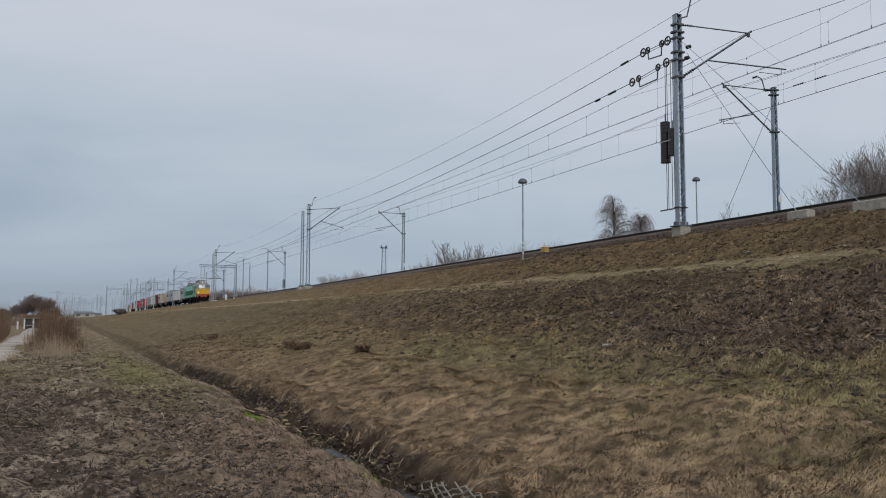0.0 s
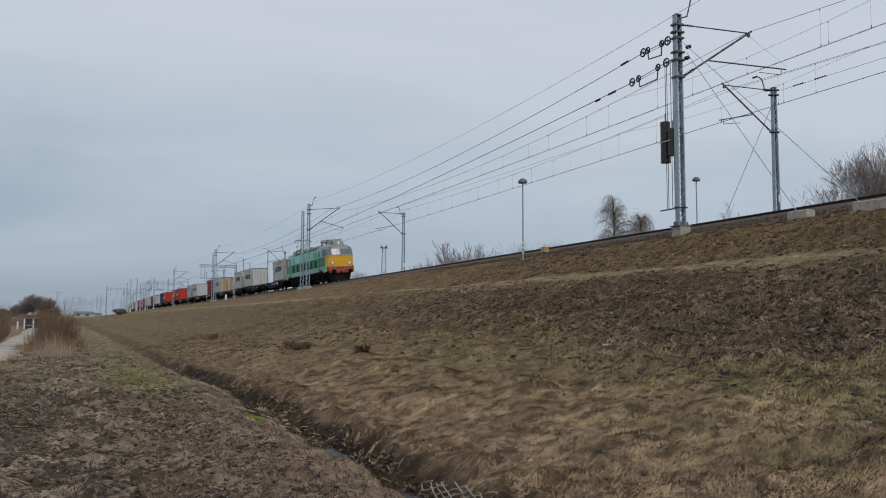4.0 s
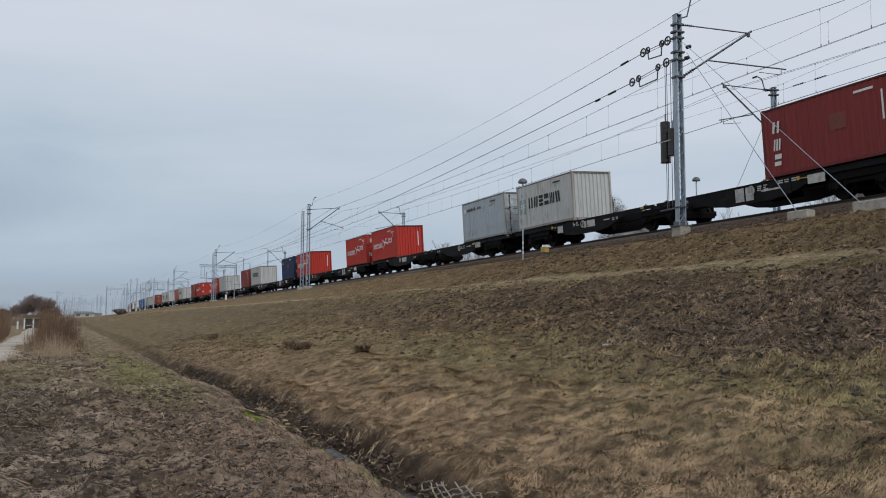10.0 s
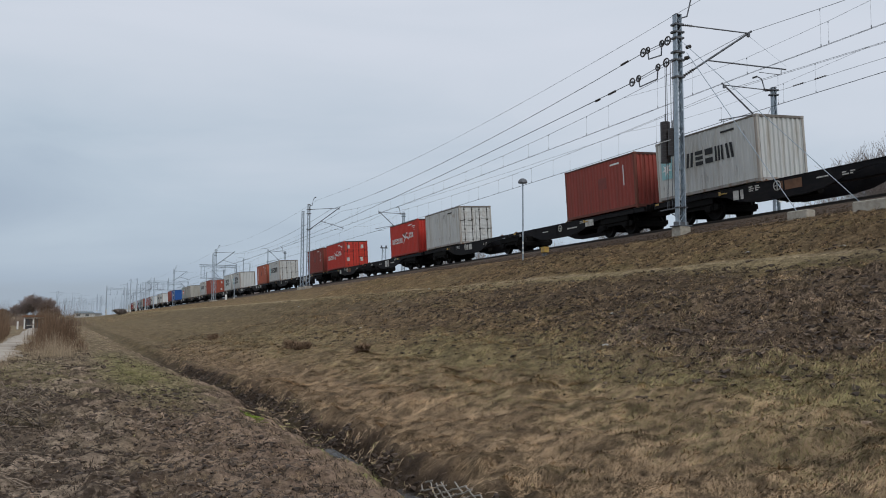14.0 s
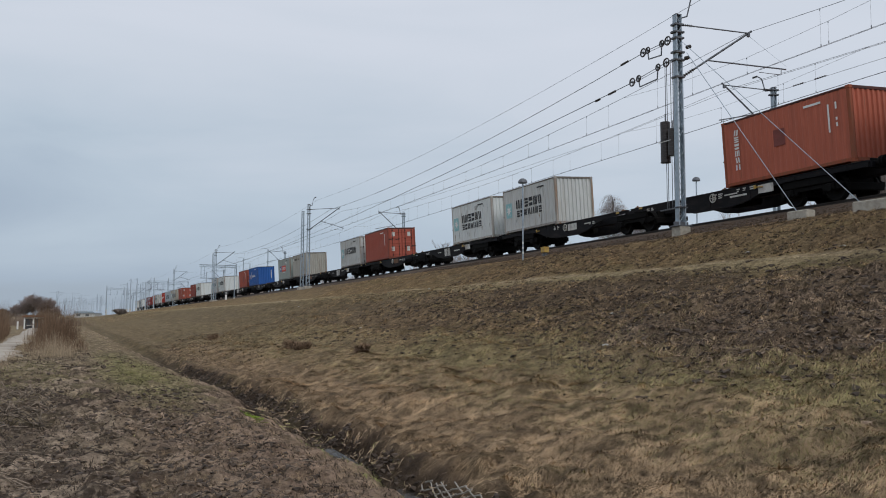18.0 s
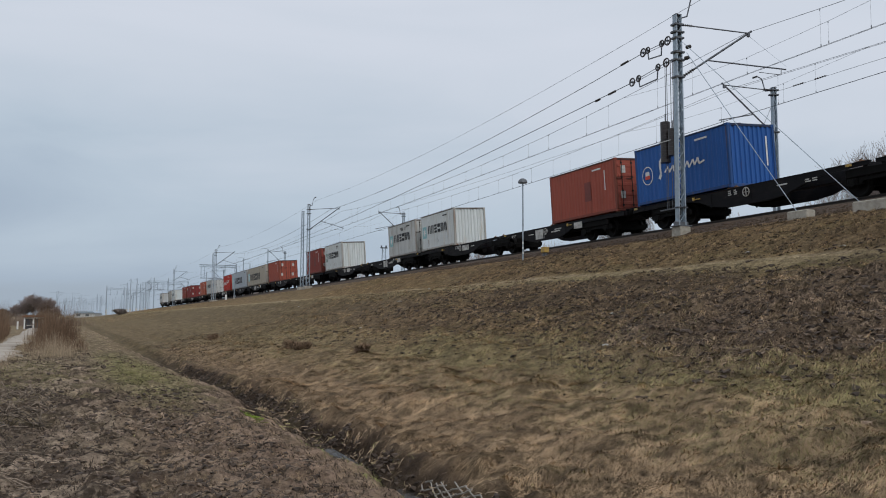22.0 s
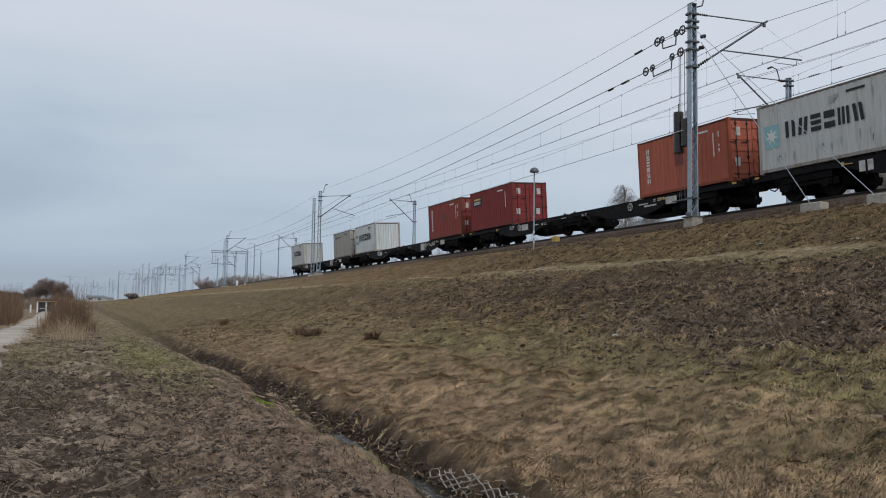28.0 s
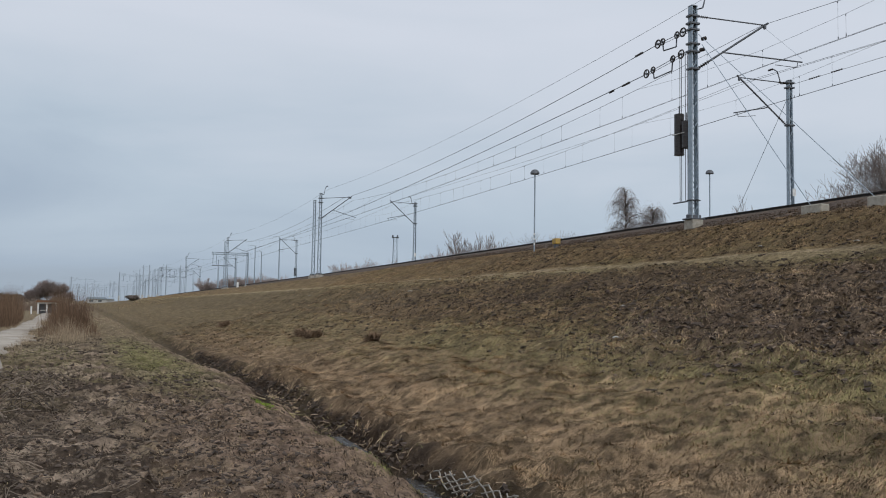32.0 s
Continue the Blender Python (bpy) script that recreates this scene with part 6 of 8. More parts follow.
def build_wires():
    near_s = [138, 79.0, 20.5, -39.5, -96, -154, -202, -261, -330]
    far_s = [132, 72.5, 20.3, -33, -90, -147, -203, -262, -330]
    for tag, ss, d, zig in (("near", near_s, 0.1, 0.25), ("far", far_s, -4.35, 0.2)):
        top_h, sag = (7.42, 1.10) if tag == "near" else (7.22, 0.72)
        sup = [(s, d + (zig if i % 2 else -zig), top_h - (0.5 if tag == "near" and i == 0 else 0.0)) for i, s in enumerate(ss)]
        low_h = 5.74 if tag == "near" else 5.67
        con = [(s, d + (zig if i % 2 else -zig), low_h) for i, s in enumerate(ss)]
        mess = chain(sup, sag)
        cont = chain(con, 0.03)
        r0, r1 = (0.011, 0.0095) if tag == "near" else (0.010, 0.017)
        w = wire("messenger_wire", mess, r0, "dark stranded messenger wire over the track")
        wire("contact_wire", cont, r1, "dark contact wire over the track")
        # droppers between them
        for i in range(0, 5):
            a, b = sup[i], sup[i + 1]
            count = 19 if i < 3 else 9
            for k in range(1, count):
                t = (k + 0.17 * math.sin(k * 2.7)) / count
                s, dd = a[0] + (b[0] - a[0]) * t, a[1] + (b[1] - a[1]) * t
                top = a[2] + (b[2] - a[2]) * t - sag * ((b[0] - a[0]) / 60) ** 2 * 4 * t * (1 - t)
                p, q = at_line(s, dd, top), at_line(s, dd, low_h)
                part("dropper", Build().cyl(p, q, 0.0035, 5, caps=False).cyl(q, q + Vector((0, 0, 0.09)), 0.017, 5).cyl(p, p - Vector((0, 0, 0.07)), 0.017, 5), M["wire"], w)
        # the slack rope under the messenger at each mast
        for i in (1, 2):
            s, dd = ss[i], sup[i][1]
            ends = []
            for k, l in ((i + 1, -8.5), (i - 1, 8.5)):
                reach = abs(ss[k] - s)
                t = 8.5 / reach
                ends.append((s + l, dd + (sup[k][1] - dd) * t, top_h - sag * (reach / 60) ** 2 * 4 * t * (1 - t)))
            rope = [ends[0], (s - 4.0, dd, 6.50), (s, dd, 6.41), (s + 4.0, dd, 6.55), ends[1]]
            w = wire("stitch_wire", rope, 0.0055, "thin slack wire under the messenger wire at a mast")
            for k in (1, 2, 3):
                p, q = at_line(*rope[k]), at_line(rope[k][0], dd, low_h)
                part("dropper", Build().cyl(p, q, 0.0035, 5, caps=False).cyl(q, q + Vector((0, 0, 0.09)), 0.017, 5).cyl(p, p - Vector((0, 0, 0.07)), 0.017, 5), M["wire"], w)
    # the near track has a pair of contact wires, with spacers
    wire("contact_wire", chain([(s, 0.1 + (0.25 if i % 2 else -0.25) - 0.09, 5.75) for i, s in enumerate(near_s)], 0.03), 0.008, "second contact wire of the pair over the track")
    # a plain wire above the far track, and one anchored at the far mast
    wire("feeder_wire", [(132, -4.2, 7.3), (100, -4.3, 6.75), (81.6, -4.35, 6.86), (73.0, -4.35, 7.18), (62.8, -4.35, 6.89), (49.7, -4.35, 7.01), (33.0, -4.35, 7.30), (20.3, -4.35, 7.5)], 0.009, "thin plain wire above the far track")
    w = wire("anchored_wire", span((73.2, -6.9, 7.30), (132, -4.5, 5.76), 0.1), 0.009, "thin wire anchored at the far mast")
    for t in (0.022, 0.045):
        a_, b_ = at_line(73.2 + 58.8 * t, -6.9 + 2.4 * t, 7.30 - 1.54 * t), at_line(73.2 + 58.8 * (t + 0.012), -6.9 + 2.4 * (t + 0.012), 7.30 - 1.54 * (t + 0.012))
        part("insulator", insulator(a_, b_, 0.045, 5), M["insulator"], w)
    # feeder on the near masts
    wire("feeder_wire", chain([(138, 2.3, 8.8), (78.6, 2.3, 8.64), (19.6, 2.3, 8.55), (-40.3, 2.3, 8.6), (-96.4, 2.3, 8.6), (-154, 2.3, 8.6), (-203, 2.3, 8.6)], 0.70), 0.0085, "thin feeder wire on the mast tops")
    # wires that end at the anchor mast
    wire("anchored_wire", chain([(75.55, 2.9, 7.28), (20.4, 1.0, 7.55), (-38.5, 0.3, 7.3)], 0.75), 0.016, "dark wire drawn to the tension weights")
    wire("anchored_wire", chain([(74.75, 2.9, 6.20), (20.4, 0.6, 6.0), (-38.5, 0.3, 5.62)], 0.12), 0.019, "dark wire drawn to the tension weights")
    # jumper and stays
    for a, b, r, lab in (((78.32, 2.80, 6.50), (84.95, 4.15, -0.79), 0.013, "pale steel guy wire down to an anchor block"),
                         ((78.10, 2.80, 6.99), (87.27, 4.15, -0.81), 0.013, "pale steel guy wire down to an anchor block"),
                         ((72.95, -7.0, 6.67), (66.4, -8.2, -0.9), 0.012, "pale steel guy wire down behind the track"),
                         ((79.05, 0.28, 7.30), (80.3, -0.4, 5.76), 0.006, "thin jumper wire from the arm to the steady arm")):
        w = wire("guy_wire", [a, b], r, lab)
        w.children[0].data.materials.clear()
        w.children[0].data.materials.append(M["mast"])


build_wires()


def small_line_things():
    # dome lamps on thin posts
    for s, d, h0, h1 in ((67.3, 4.2, -1.15, 2.95), (64.9, -9.0, -1.2, 4.35)):
        g = thing("marker_lamp", upright(s, d, float(rail_z(s))), "thin grey post with a dome-shaped lamp", "lamp post", "dome lamps")
        part("post", Build().cyl((0, 0, h0), (0, 0, h1 - 0.05), 0.038, 8), M["mast"], g)
        rows = [[(0.24 * math.cos(a) * math.cos(e), 0.24 * math.cos(e) * math.sin(a), h1 - 0.06 + 0.22 * math.sin(e)) for a in [2 * math.pi * i / 16 for i in range(16)]] for e in (0, 0.4, 0.8, 1.15, 1.5)]
        part("dome", Build().sheet(rows, True, True).cyl((0, 0, h1 - 0.09), (0, 0, h1 - 0.05), 0.23, 16), M["mast_dark"], g, "dark half-dome cap")
        for z in (0.1, 0.35, 0.6):
            part("band", Build().cyl((0, 0, h0 + 0.3 + z), (0, 0, h0 + 0.4 + z), 0.042, 8), M["white"], g)
    g = thing("trackside_box", upright(69.15, 4.0, float(surface(69.15, 4.0))), "yellow trackside box on a short dark stand", "signal box")
    part("stand", Build().box(-0.10, 0.10, -0.08, 0.08, -0.1, 0.22, 0.01), M["mast_dark"], g)
    part("box", Build().box(-0.18, 0.18, -0.14, 0.14, 0.20, 0.44, 0.025), M["yellow_bit"], g, "yellow metal housing")
    part("lid", Build().box(-0.19, 0.19, -0.15, 0.15, 0.44, 0.47, 0.01), M["yellow_bit"], g)
    # floodlight tower far beyond the line
    g = thing("floodlight_tower", Matrix.Translation((-12.9, 180, 0)), "distant grey floodlight tower", "tower")
    b = Build()
    for i in range(4):
        a = math.pi / 4 + i * math.pi / 2
        b.cyl((1.1 * math.cos(a), 1.1 * math.sin(a), 0), (0.5 * math.cos(a), 0.5 * math.sin(a), 16.2), 0.07, 6)
    part("legs", b, M["mast"], g)
    b = Build()
    for i in range(14):
        z0, z1 = i * 1.15, (i + 1) * 1.15
        for k in range(4):
            a, c = math.pi / 4 + k * math.pi / 2, math.pi / 4 + (k + 1) * math.pi / 2
            r0, r1 = 1.1 - 0.6 * z0 / 16.2, 1.1 - 0.6 * z1 / 16.2
            b.cyl((r0 * math.cos(a), r0 * math.sin(a), z0), (r1 * math.cos(c), r1 * math.sin(c), z1), 0.03, 4)
    part("lacing", b, M["mast"], g)
    part("platform", Build().box(-0.75, 0.75, -0.6, 0.6, 16.2, 16.35), M["mast_dark"], g)
    for x in (-0.5, 0.5):
        part("floodlight", Build().box(x - 0.16, x + 0.16, -0.7, -0.5, 16.35, 16.75, 0.03), M["mast_dark"], g)
    # a bracket gantry reaching over the far track
    g = thing("signal_gantry", upright(-101.0, 0, float(rail_z(-101.0))), "grey steel bracket gantry beyond the far track", "gantry")
    for d in (-9.3, -11.9):
        for lot in lattice(-1.0, 9.6, 0.45, 0.40, 0.22):
            for k in lot:
                part("leg", k, M["mast"], g, m=pose(0, -d, 0))
    b = Build()
    for z in (9.1, 9.6):
        for x in (-0.25, 0.25):
            b.cyl((x, 3.4, z), (x, 12.1, z), 0.06, 6)
    for i in range(14):
        y = 3.4 + i * 0.62
        b.cyl((-0.25, y, 9.1), (-0.25, y + 0.62, 9.6), 0.03, 5).cyl((0.25, y + 0.62, 9.1), (0.25, y, 9.6), 0.03, 5)
    part("beam", b, M["mast"], g)
    for y in (3.8, 4.6):
        part("hanger", Build().cyl((0, y, 9.1), (0, y, 6.4), 0.06, 6), M["mast"], g)
    part("catwalk", Build().box(-0.35, 0.35, 3.6, 8.6, 6.3, 6.42), M["mast_dark"], g)
    # tall masts of the station throat
    for x, y, h in ((-176.8, 380, 12.1), (-134.2, 330, 12.9), (-127.1, 330, 12.4), (-114.6, 300, 12.9), (-102.0, 270, 13.2), (-97.0, 262, 13.0), (-106.1, 290, 12.2), (-89.9, 250, 11.4), (-83.9, 240, 12.2), (-78.1, 235, 11.8), (-158.8, 380, 10.8), (-50.1, 175, 10.5)):
        g = thing("station_mast", Matrix.Translation((x, y, 0)) @ Matrix.Rotation(0.43, 4, "Z"), "tall grey steel mast in the station throat", "mast", "station masts")
        part("shaft", Build().cyl((0, 0, 0), (0, 0, h), 0.19, 8, 0.12), M["mast_hazed"], g)
        part("base", Build().box(-0.32, 0.32, -0.32, 0.32, 0, 3.4, 0.03), M["plate"], g, "pale concrete base")
        if (x * 7) % 3 > 1:
            k = 2.4 if (x * 3) % 2 > 1 else -2.4
            part("arm", Build().cyl((0, 0, h - 0.4), (k, 0, h - 0.7), 0.04, 5).cyl((0, 0, h - 2.2), (k, 0, h - 0.7), 0.05, 5), M["mast_hazed"], g)
    # crowd of poles in the distance
    rnd = random.Random(5)
    for i in range(46):
        u = 96 + i * 3.2 + rnd.uniform(-3, 3)
        y = rnd.uniform(400, 640)
        x = (u - 784) / 1461 * y
        h = rnd.choice((8.5, 9.5, 11, 12.5)) * rnd.uniform(0.9, 1.1)
        g = thing("distant_pole", Matrix.Translation((x, y, 0)), "distant grey catenary pole at the station", "pole", "distant poles")
        part("shaft", Build().cyl((0, 0, 0), (0, 0, h), 0.14, 6, 0.10), M["mast_hazed"], g)
        part("arm", Build().cyl((0, 0, h * 0.8), (rnd.choice((-3, 3)), 0, h * 0.86), 0.05, 4).cyl((0, 0, h * 0.62), (rnd.choice((-3, 3)), 0, h * 0.8), 0.05, 4).cyl((-4, 0, h * 0.93), (4, 0, h * 0.95), 0.045, 4), M["mast_hazed"], g)
    for x0, x1, y, h in ((-176, -170, 470, 14.0),):
        g = thing("distant_portal", Matrix.Translation((x0, y, 0)), "distant grey portal over station tracks", "portal", "distant portals")
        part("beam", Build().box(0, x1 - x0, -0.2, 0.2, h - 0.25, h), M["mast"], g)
        for x in (0, x1 - x0):
            part("leg", Build().cyl((x, 0, 0), (x, 0, h), 0.22, 6), M["mast"], g)


small_line_things()


def line_markers():
    """A slim post and a white stone marker on the slope beside the track."""
    z = float(surface(-19.6, 3.6))
    p = thing("signal_post", upright(-19.6, 3.6, z), "slim grey steel post beside the track", "post")
    part("shaft", Build().cyl((0, 0, -0.3), (0, 0, 3.3), 0.06, 10, 0.05), M["mast"], p)
    part("base", Build().box(-0.14, 0.14, -0.14, 0.14, -0.25, 0.18, 0.02), M["concrete"], p, "pale concrete base")
    z = float(surface(-23.4, 4.1))
    m = thing("stone_marker", upright(-23.4, 4.1, z), "white painted stone marker on the slope", "marker")
    part("stone", Build().slab([(-0.24, -0.2), (0.24, -0.2), (0.2, 0.62), (0.1, 0.78), (-0.1, 0.78), (-0.2, 0.62)], -0.12, 0.12), M["white"], m)


line_markers()


# ---- plants ----
M["bark"] = material("grey_brown_bark", (0.085, 0.07, 0.06), 0.9, vary=0.3, scale=6)
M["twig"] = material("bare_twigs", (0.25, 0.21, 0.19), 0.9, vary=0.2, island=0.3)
# same hue as the near twigs, in a paler tone
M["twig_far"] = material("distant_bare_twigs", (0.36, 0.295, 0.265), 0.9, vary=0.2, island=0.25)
M["twig_scrub"] = material("brown_scrub_twigs", (0.20, 0.15, 0.115), 0.9, vary=0.2, island=0.3)
M["twig_dome"] = material("grey_brown_bush_twigs", (0.30, 0.245, 0.225), 0.9, vary=0.2, island=0.3)
M["reed"] = material("dry_reeds", (0.155, 0.098, 0.060), 0.9, vary=0.2, island=0.5)
M["pale_straw"] = material("pale_dry_straw", (0.34, 0.265, 0.18), 0.9, vary=0.2, island=0.4)
M["path"] = material("pale_gravel_path", (0.44, 0.39, 0.325), 0.95, vary=0.25, scale=5, second=(0.29, 0.25, 0.20), amount=0.48, second_scale=0.55, bump=0.5, bump_scale=12)


def limb_arrays(segs, sides):
    """Tapered prisms from rows (x0, y0, z0, x1, y1, z1, r0, r1)."""
    q = np.asarray(segs, float)
    a, b, r0, r1 = q[:, 0:3], q[:, 3:6], q[:, 6], q[:, 7]
    t = b - a
    t /= np.linalg.norm(t, axis=1, keepdims=True) + 1e-9
    ref = np.where(np.abs(t[:, 2:3]) < 0.9, np.array([[0, 0, 1.0]]), np.array([[1.0, 0, 0]]))
    u = np.cross(t, ref)
    u /= np.linalg.norm(u, axis=1, keepdims=True) + 1e-9
    v = np.cross(t, u)
    ring = []
    for p, r in ((a, r0), (b, r1)):
        for i in range(sides):
            k = 2 * math.pi * i / sides
            ring.append(p + (u * math.cos(k) + v * math.sin(k)) * r[:, None])
    V = np.stack(ring, 1).reshape(-1, 3)
    o = np.arange(len(q))[:, None] * 2 * sides
    F = np.concatenate([np.stack((o[:, 0] + i, o[:, 0] + (i + 1) % sides, o[:, 0] + sides + (i + 1) % sides, o[:, 0] + sides + i), -1) for i in range(sides)])
    return V, F


def bare_tree(x, y, z, height, spread, label, seed, lean=0.0, droop=0.0, levels=5, twig=0.012, stems=1, mat="twig", low=0.35, dense=3, girth=0.018):
    rnd = random.Random(seed)
    trunk, limbs, twigs = [], [], []

    def grow(p, d, length, r, lvl):
        n = 3 if lvl < 2 else 2
        for i in range(n):
            d = (d + Vector((rnd.uniform(-1, 1), rnd.uniform(-1, 1), rnd.uniform(-0.5, 0.6))) * 0.16 - Vector((0, 0, droop * (0.0 if lvl < 2 else 0.34 * lvl / levels)))).normalized()
            q = p + d * length / n
            r2 = r * 0.82
            row = (*p, *q, r, r2)
            (trunk if lvl == 0 else limbs if lvl < 3 else twigs).append(row)
            p, r = q, r2
            if lvl < levels and (lvl > 0 or i > 0):
                for _ in range(1 if lvl < 2 else rnd.choice((1, 2))):
                    side = Vector((rnd.uniform(-1, 1), rnd.uniform(-1, 1), rnd.uniform(0.0, 0.7))).normalized()
                    e = (d * 0.55 + side * spread).normalized()
                    grow(p, e, length * rnd.uniform(0.5, 0.72), max(r * 0.55, twig * 0.6), lvl + 1)
        if lvl < levels:
            for _ in range(dense if lvl < 3 else 2):
                side = Vector((rnd.uniform(-1, 1), rnd.uniform(-1, 1), rnd.uniform(-0.1, 0.7))).normalized()
                grow(p, (d * 0.75 + side * spread).normalized(), length * rnd.uniform(0.55, 0.8), max(r * 0.7, twig * 0.6), lvl + 1)

    for k in range(stems):
        d = Vector((rnd.uniform(-1, 1) * 0.3 * (stems > 1) + lean, rnd.uniform(-1, 1) * 0.3 * (stems > 1), 1)).normalized()
        grow(Vector((rnd.uniform(-0.4, 0.4) * (stems > 1), rnd.uniform(-0.4, 0.4) * (stems > 1), 0)), d, height * low, height * girth / math.sqrt(stems), 0)
    top = max(max(r[5] for r in q) for q in (trunk, limbs, twigs) if q)
    t = thing("bare_tree", Matrix.Translation((x, y, z)) @ Matrix.Diagonal((1, 1, 1, 1)), label, "tree", "bare trees")
    k = height / top
    for name, segs, sides, m in (("trunk", trunk, 7, "bark"), ("branch", limbs, 5, "bark"), ("crown", twigs, 3, mat)):
        if segs:
            a = np.asarray(segs)
            a[:, :6] *= k
            a[:, 6:] = np.maximum(a[:, 6:], twig)
            V, F = limb_arrays(a, sides)
            part(name, big_mesh(name, V, F, M[m], True), None, t)
    return t


def weeping_birch(x, y, z, height, label, seed):
    """A straight trunk, arching limbs and long twigs hanging from them."""
    rnd = random.Random(seed)
    trunk, limbs, twigs = [], [], []
    p, n = Vector((0, 0, 0)), 12
    wide = height / 12.0
    for i in range(n):
        q = p + Vector((rnd.uniform(-0.08, 0.08), rnd.uniform(-0.08, 0.08), height * 0.94 / n))
        trunk.append((*p, *q, 0.15 * (1 - i / (n + 1)), 0.15 * (1 - (i + 1) / (n + 1))))
        p = q
    for _ in range(105):
        h = rnd.uniform(0.40, 0.97)
        a = rnd.uniform(0, 2 * math.pi)
        reach = 3.1 * wide * (1.0 - h) ** 0.6 * rnd.uniform(0.35, 1.2) + 0.15
        c = Vector((0, 0, height * h))
        pts = [c, c + Vector((math.cos(a) * reach * 0.4, math.sin(a) * reach * 0.4, 0.55)), c + Vector((math.cos(a) * reach * 0.8, math.sin(a) * reach * 0.8, 0.75)), c + Vector((math.cos(a) * reach, math.sin(a) * reach, 0.45))]
        for k in range(3):
            limbs.append((*pts[k], *pts[k + 1], 0.030 - 0.008 * k, 0.022 - 0.006 * k))
            for _t in range(5):
                b = pts[k].lerp(pts[k + 1], rnd.random())
                d = Vector((math.cos(a) * 0.3 + rnd.uniform(-0.5, 0.5), math.sin(a) * 0.3 + rnd.uniform(-0.5, 0.5), rnd.uniform(-0.3, 0.5))).normalized()
                r = 0.009
                for _s in range(5):
                    e = b + d * rnd.uniform(0.2, 0.38)
                    twigs.append((*b, *e, r, r * 0.8))
                    b, r = e, r * 0.85
                    d = (d + Vector((rnd.uniform(-0.25, 0.25), rnd.uniform(-0.25, 0.25), -0.75))).normalized()
    t = thing("bare_tree", Matrix.Translation((x, y, z)), label, "tree", "bare trees")
    for name, segs, sides, m in (("trunk", trunk, 8, "bark"), ("branch", limbs, 5, "bark"), ("crown", twigs, 3, "twig")):
        V, F = limb_arrays(segs, sides)
        part(name, big_mesh(name, V, F, M[m], True), None, t)
    return t


def build_trees():
    # seen above the line
    weeping_birch(15.8, 76, 0, 12.5, "bare weeping birch with hanging twigs", 11)
    weeping_birch(18.5, 77, 0, 10.8, "small bare birch beside a taller one", 17)
    bare_tree(0.85, 112, 0, 12.0, 0.34, "bare willow with several upright stems", 23, levels=4, twig=0.019, stems=2, low=0.34, dense=2)
    bare_tree(2.9, 112, 0, 12.0, 0.36, "bare willow with several upright stems", 27, levels=4, twig=0.019, stems=2, low=0.34, dense=2)
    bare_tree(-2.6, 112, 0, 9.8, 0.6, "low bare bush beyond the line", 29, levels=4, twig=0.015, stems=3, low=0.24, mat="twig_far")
    bare_tree(31.6, 57, 0, 15.5, 0.20, "tall bare tree with a sparse top", 35, levels=4, twig=0.010, low=0.42, dense=2)
    bare_tree(32.4, 58.5, 0, 14.2, 0.50, "bare bushy tree with fine twigs", 37, levels=5, twig=0.0085, stems=2, low=0.27, dense=3)
    bare_tree(31.0, 58, 0, 13.2, 0.60, "bare bushy tree with fine twigs", 33, levels=5, twig=0.0085, stems=3, low=0.27, dense=3)
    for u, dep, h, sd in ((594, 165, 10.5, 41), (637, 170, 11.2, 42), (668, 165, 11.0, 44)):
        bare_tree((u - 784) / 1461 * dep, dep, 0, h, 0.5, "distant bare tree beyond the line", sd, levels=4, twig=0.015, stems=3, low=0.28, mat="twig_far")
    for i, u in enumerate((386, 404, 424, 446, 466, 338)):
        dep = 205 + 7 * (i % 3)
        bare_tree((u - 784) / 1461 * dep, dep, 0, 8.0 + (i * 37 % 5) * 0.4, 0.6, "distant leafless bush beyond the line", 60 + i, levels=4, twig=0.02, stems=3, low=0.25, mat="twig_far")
    for i, u in enumerate((922, 945, 968, 990, 1010)):
        dep = 84
        bare_tree((u - 784) / 1461 * dep, dep, 0, 9.0 + (i * 29 % 4) * 0.25, 0.6, "thin bare sapling beyond the line", 80 + i, levels=3, twig=0.009, stems=2, low=0.3, girth=0.008)
    bare_tree(40.0 * 0.318, 40, 0, 7.4, 0.4, "thin bare sapling beyond the line", 91, levels=4, twig=0.005, low=0.4, girth=0.006)
    # clump far along the path: one broad dark bush tree among low scrub
    for i, (x, h) in enumerate(((-64.4, 4.9), (-62.9, 4.3), (-65.8, 4.2), (-67.0, 3.1), (-61.7, 3.0))):
        bare_tree(x, 130 + 0.7 * (i % 3), 0, h, 0.42, "dense leafless bush tree by the path", 100 + i, levels=4, twig=0.011, stems=6, low=0.26, mat="twig_dome", girth=0.012)
    for i, (x, y, h) in enumerate(((-69.5, 130, 2.4), (-72.5, 132, 2.4), (-68.0, 128, 2.0), (-60.5, 127, 2.0), (-75, 136, 2.8))):
        bare_tree(x, y, 0, h, 0.8, "low leafless scrub by the path", 114 + i, levels=4, twig=0.02, stems=8, low=0.16, mat="twig_scrub", girth=0.02)
    # scrub beyond the far track
    rnd = random.Random(8)
    for i in range(11):
        x, y = plan(-98 - i * 9.0, -24 - rnd.uniform(0, 8))
        bare_tree(float(x), float(y), 0, 5.9 - 0.17 * i + rnd.uniform(-0.5, 0.5), 0.75, "brown leafless scrub beyond the tracks", 150 + i, levels=4, twig=0.03, stems=6, low=0.17, mat="twig_scrub", girth=0.02)

    # a heap of cut brush at the end of the bench
    x, y = plan(-133.0, 12.0)
    bare_tree(float(x), float(y), float(ground_z(-133.0, 12.0)) - 0.6, 2.3, 2.8, "dark heap of cut brush on the bank", 140, levels=4, twig=0.03, stems=14, low=0.22)

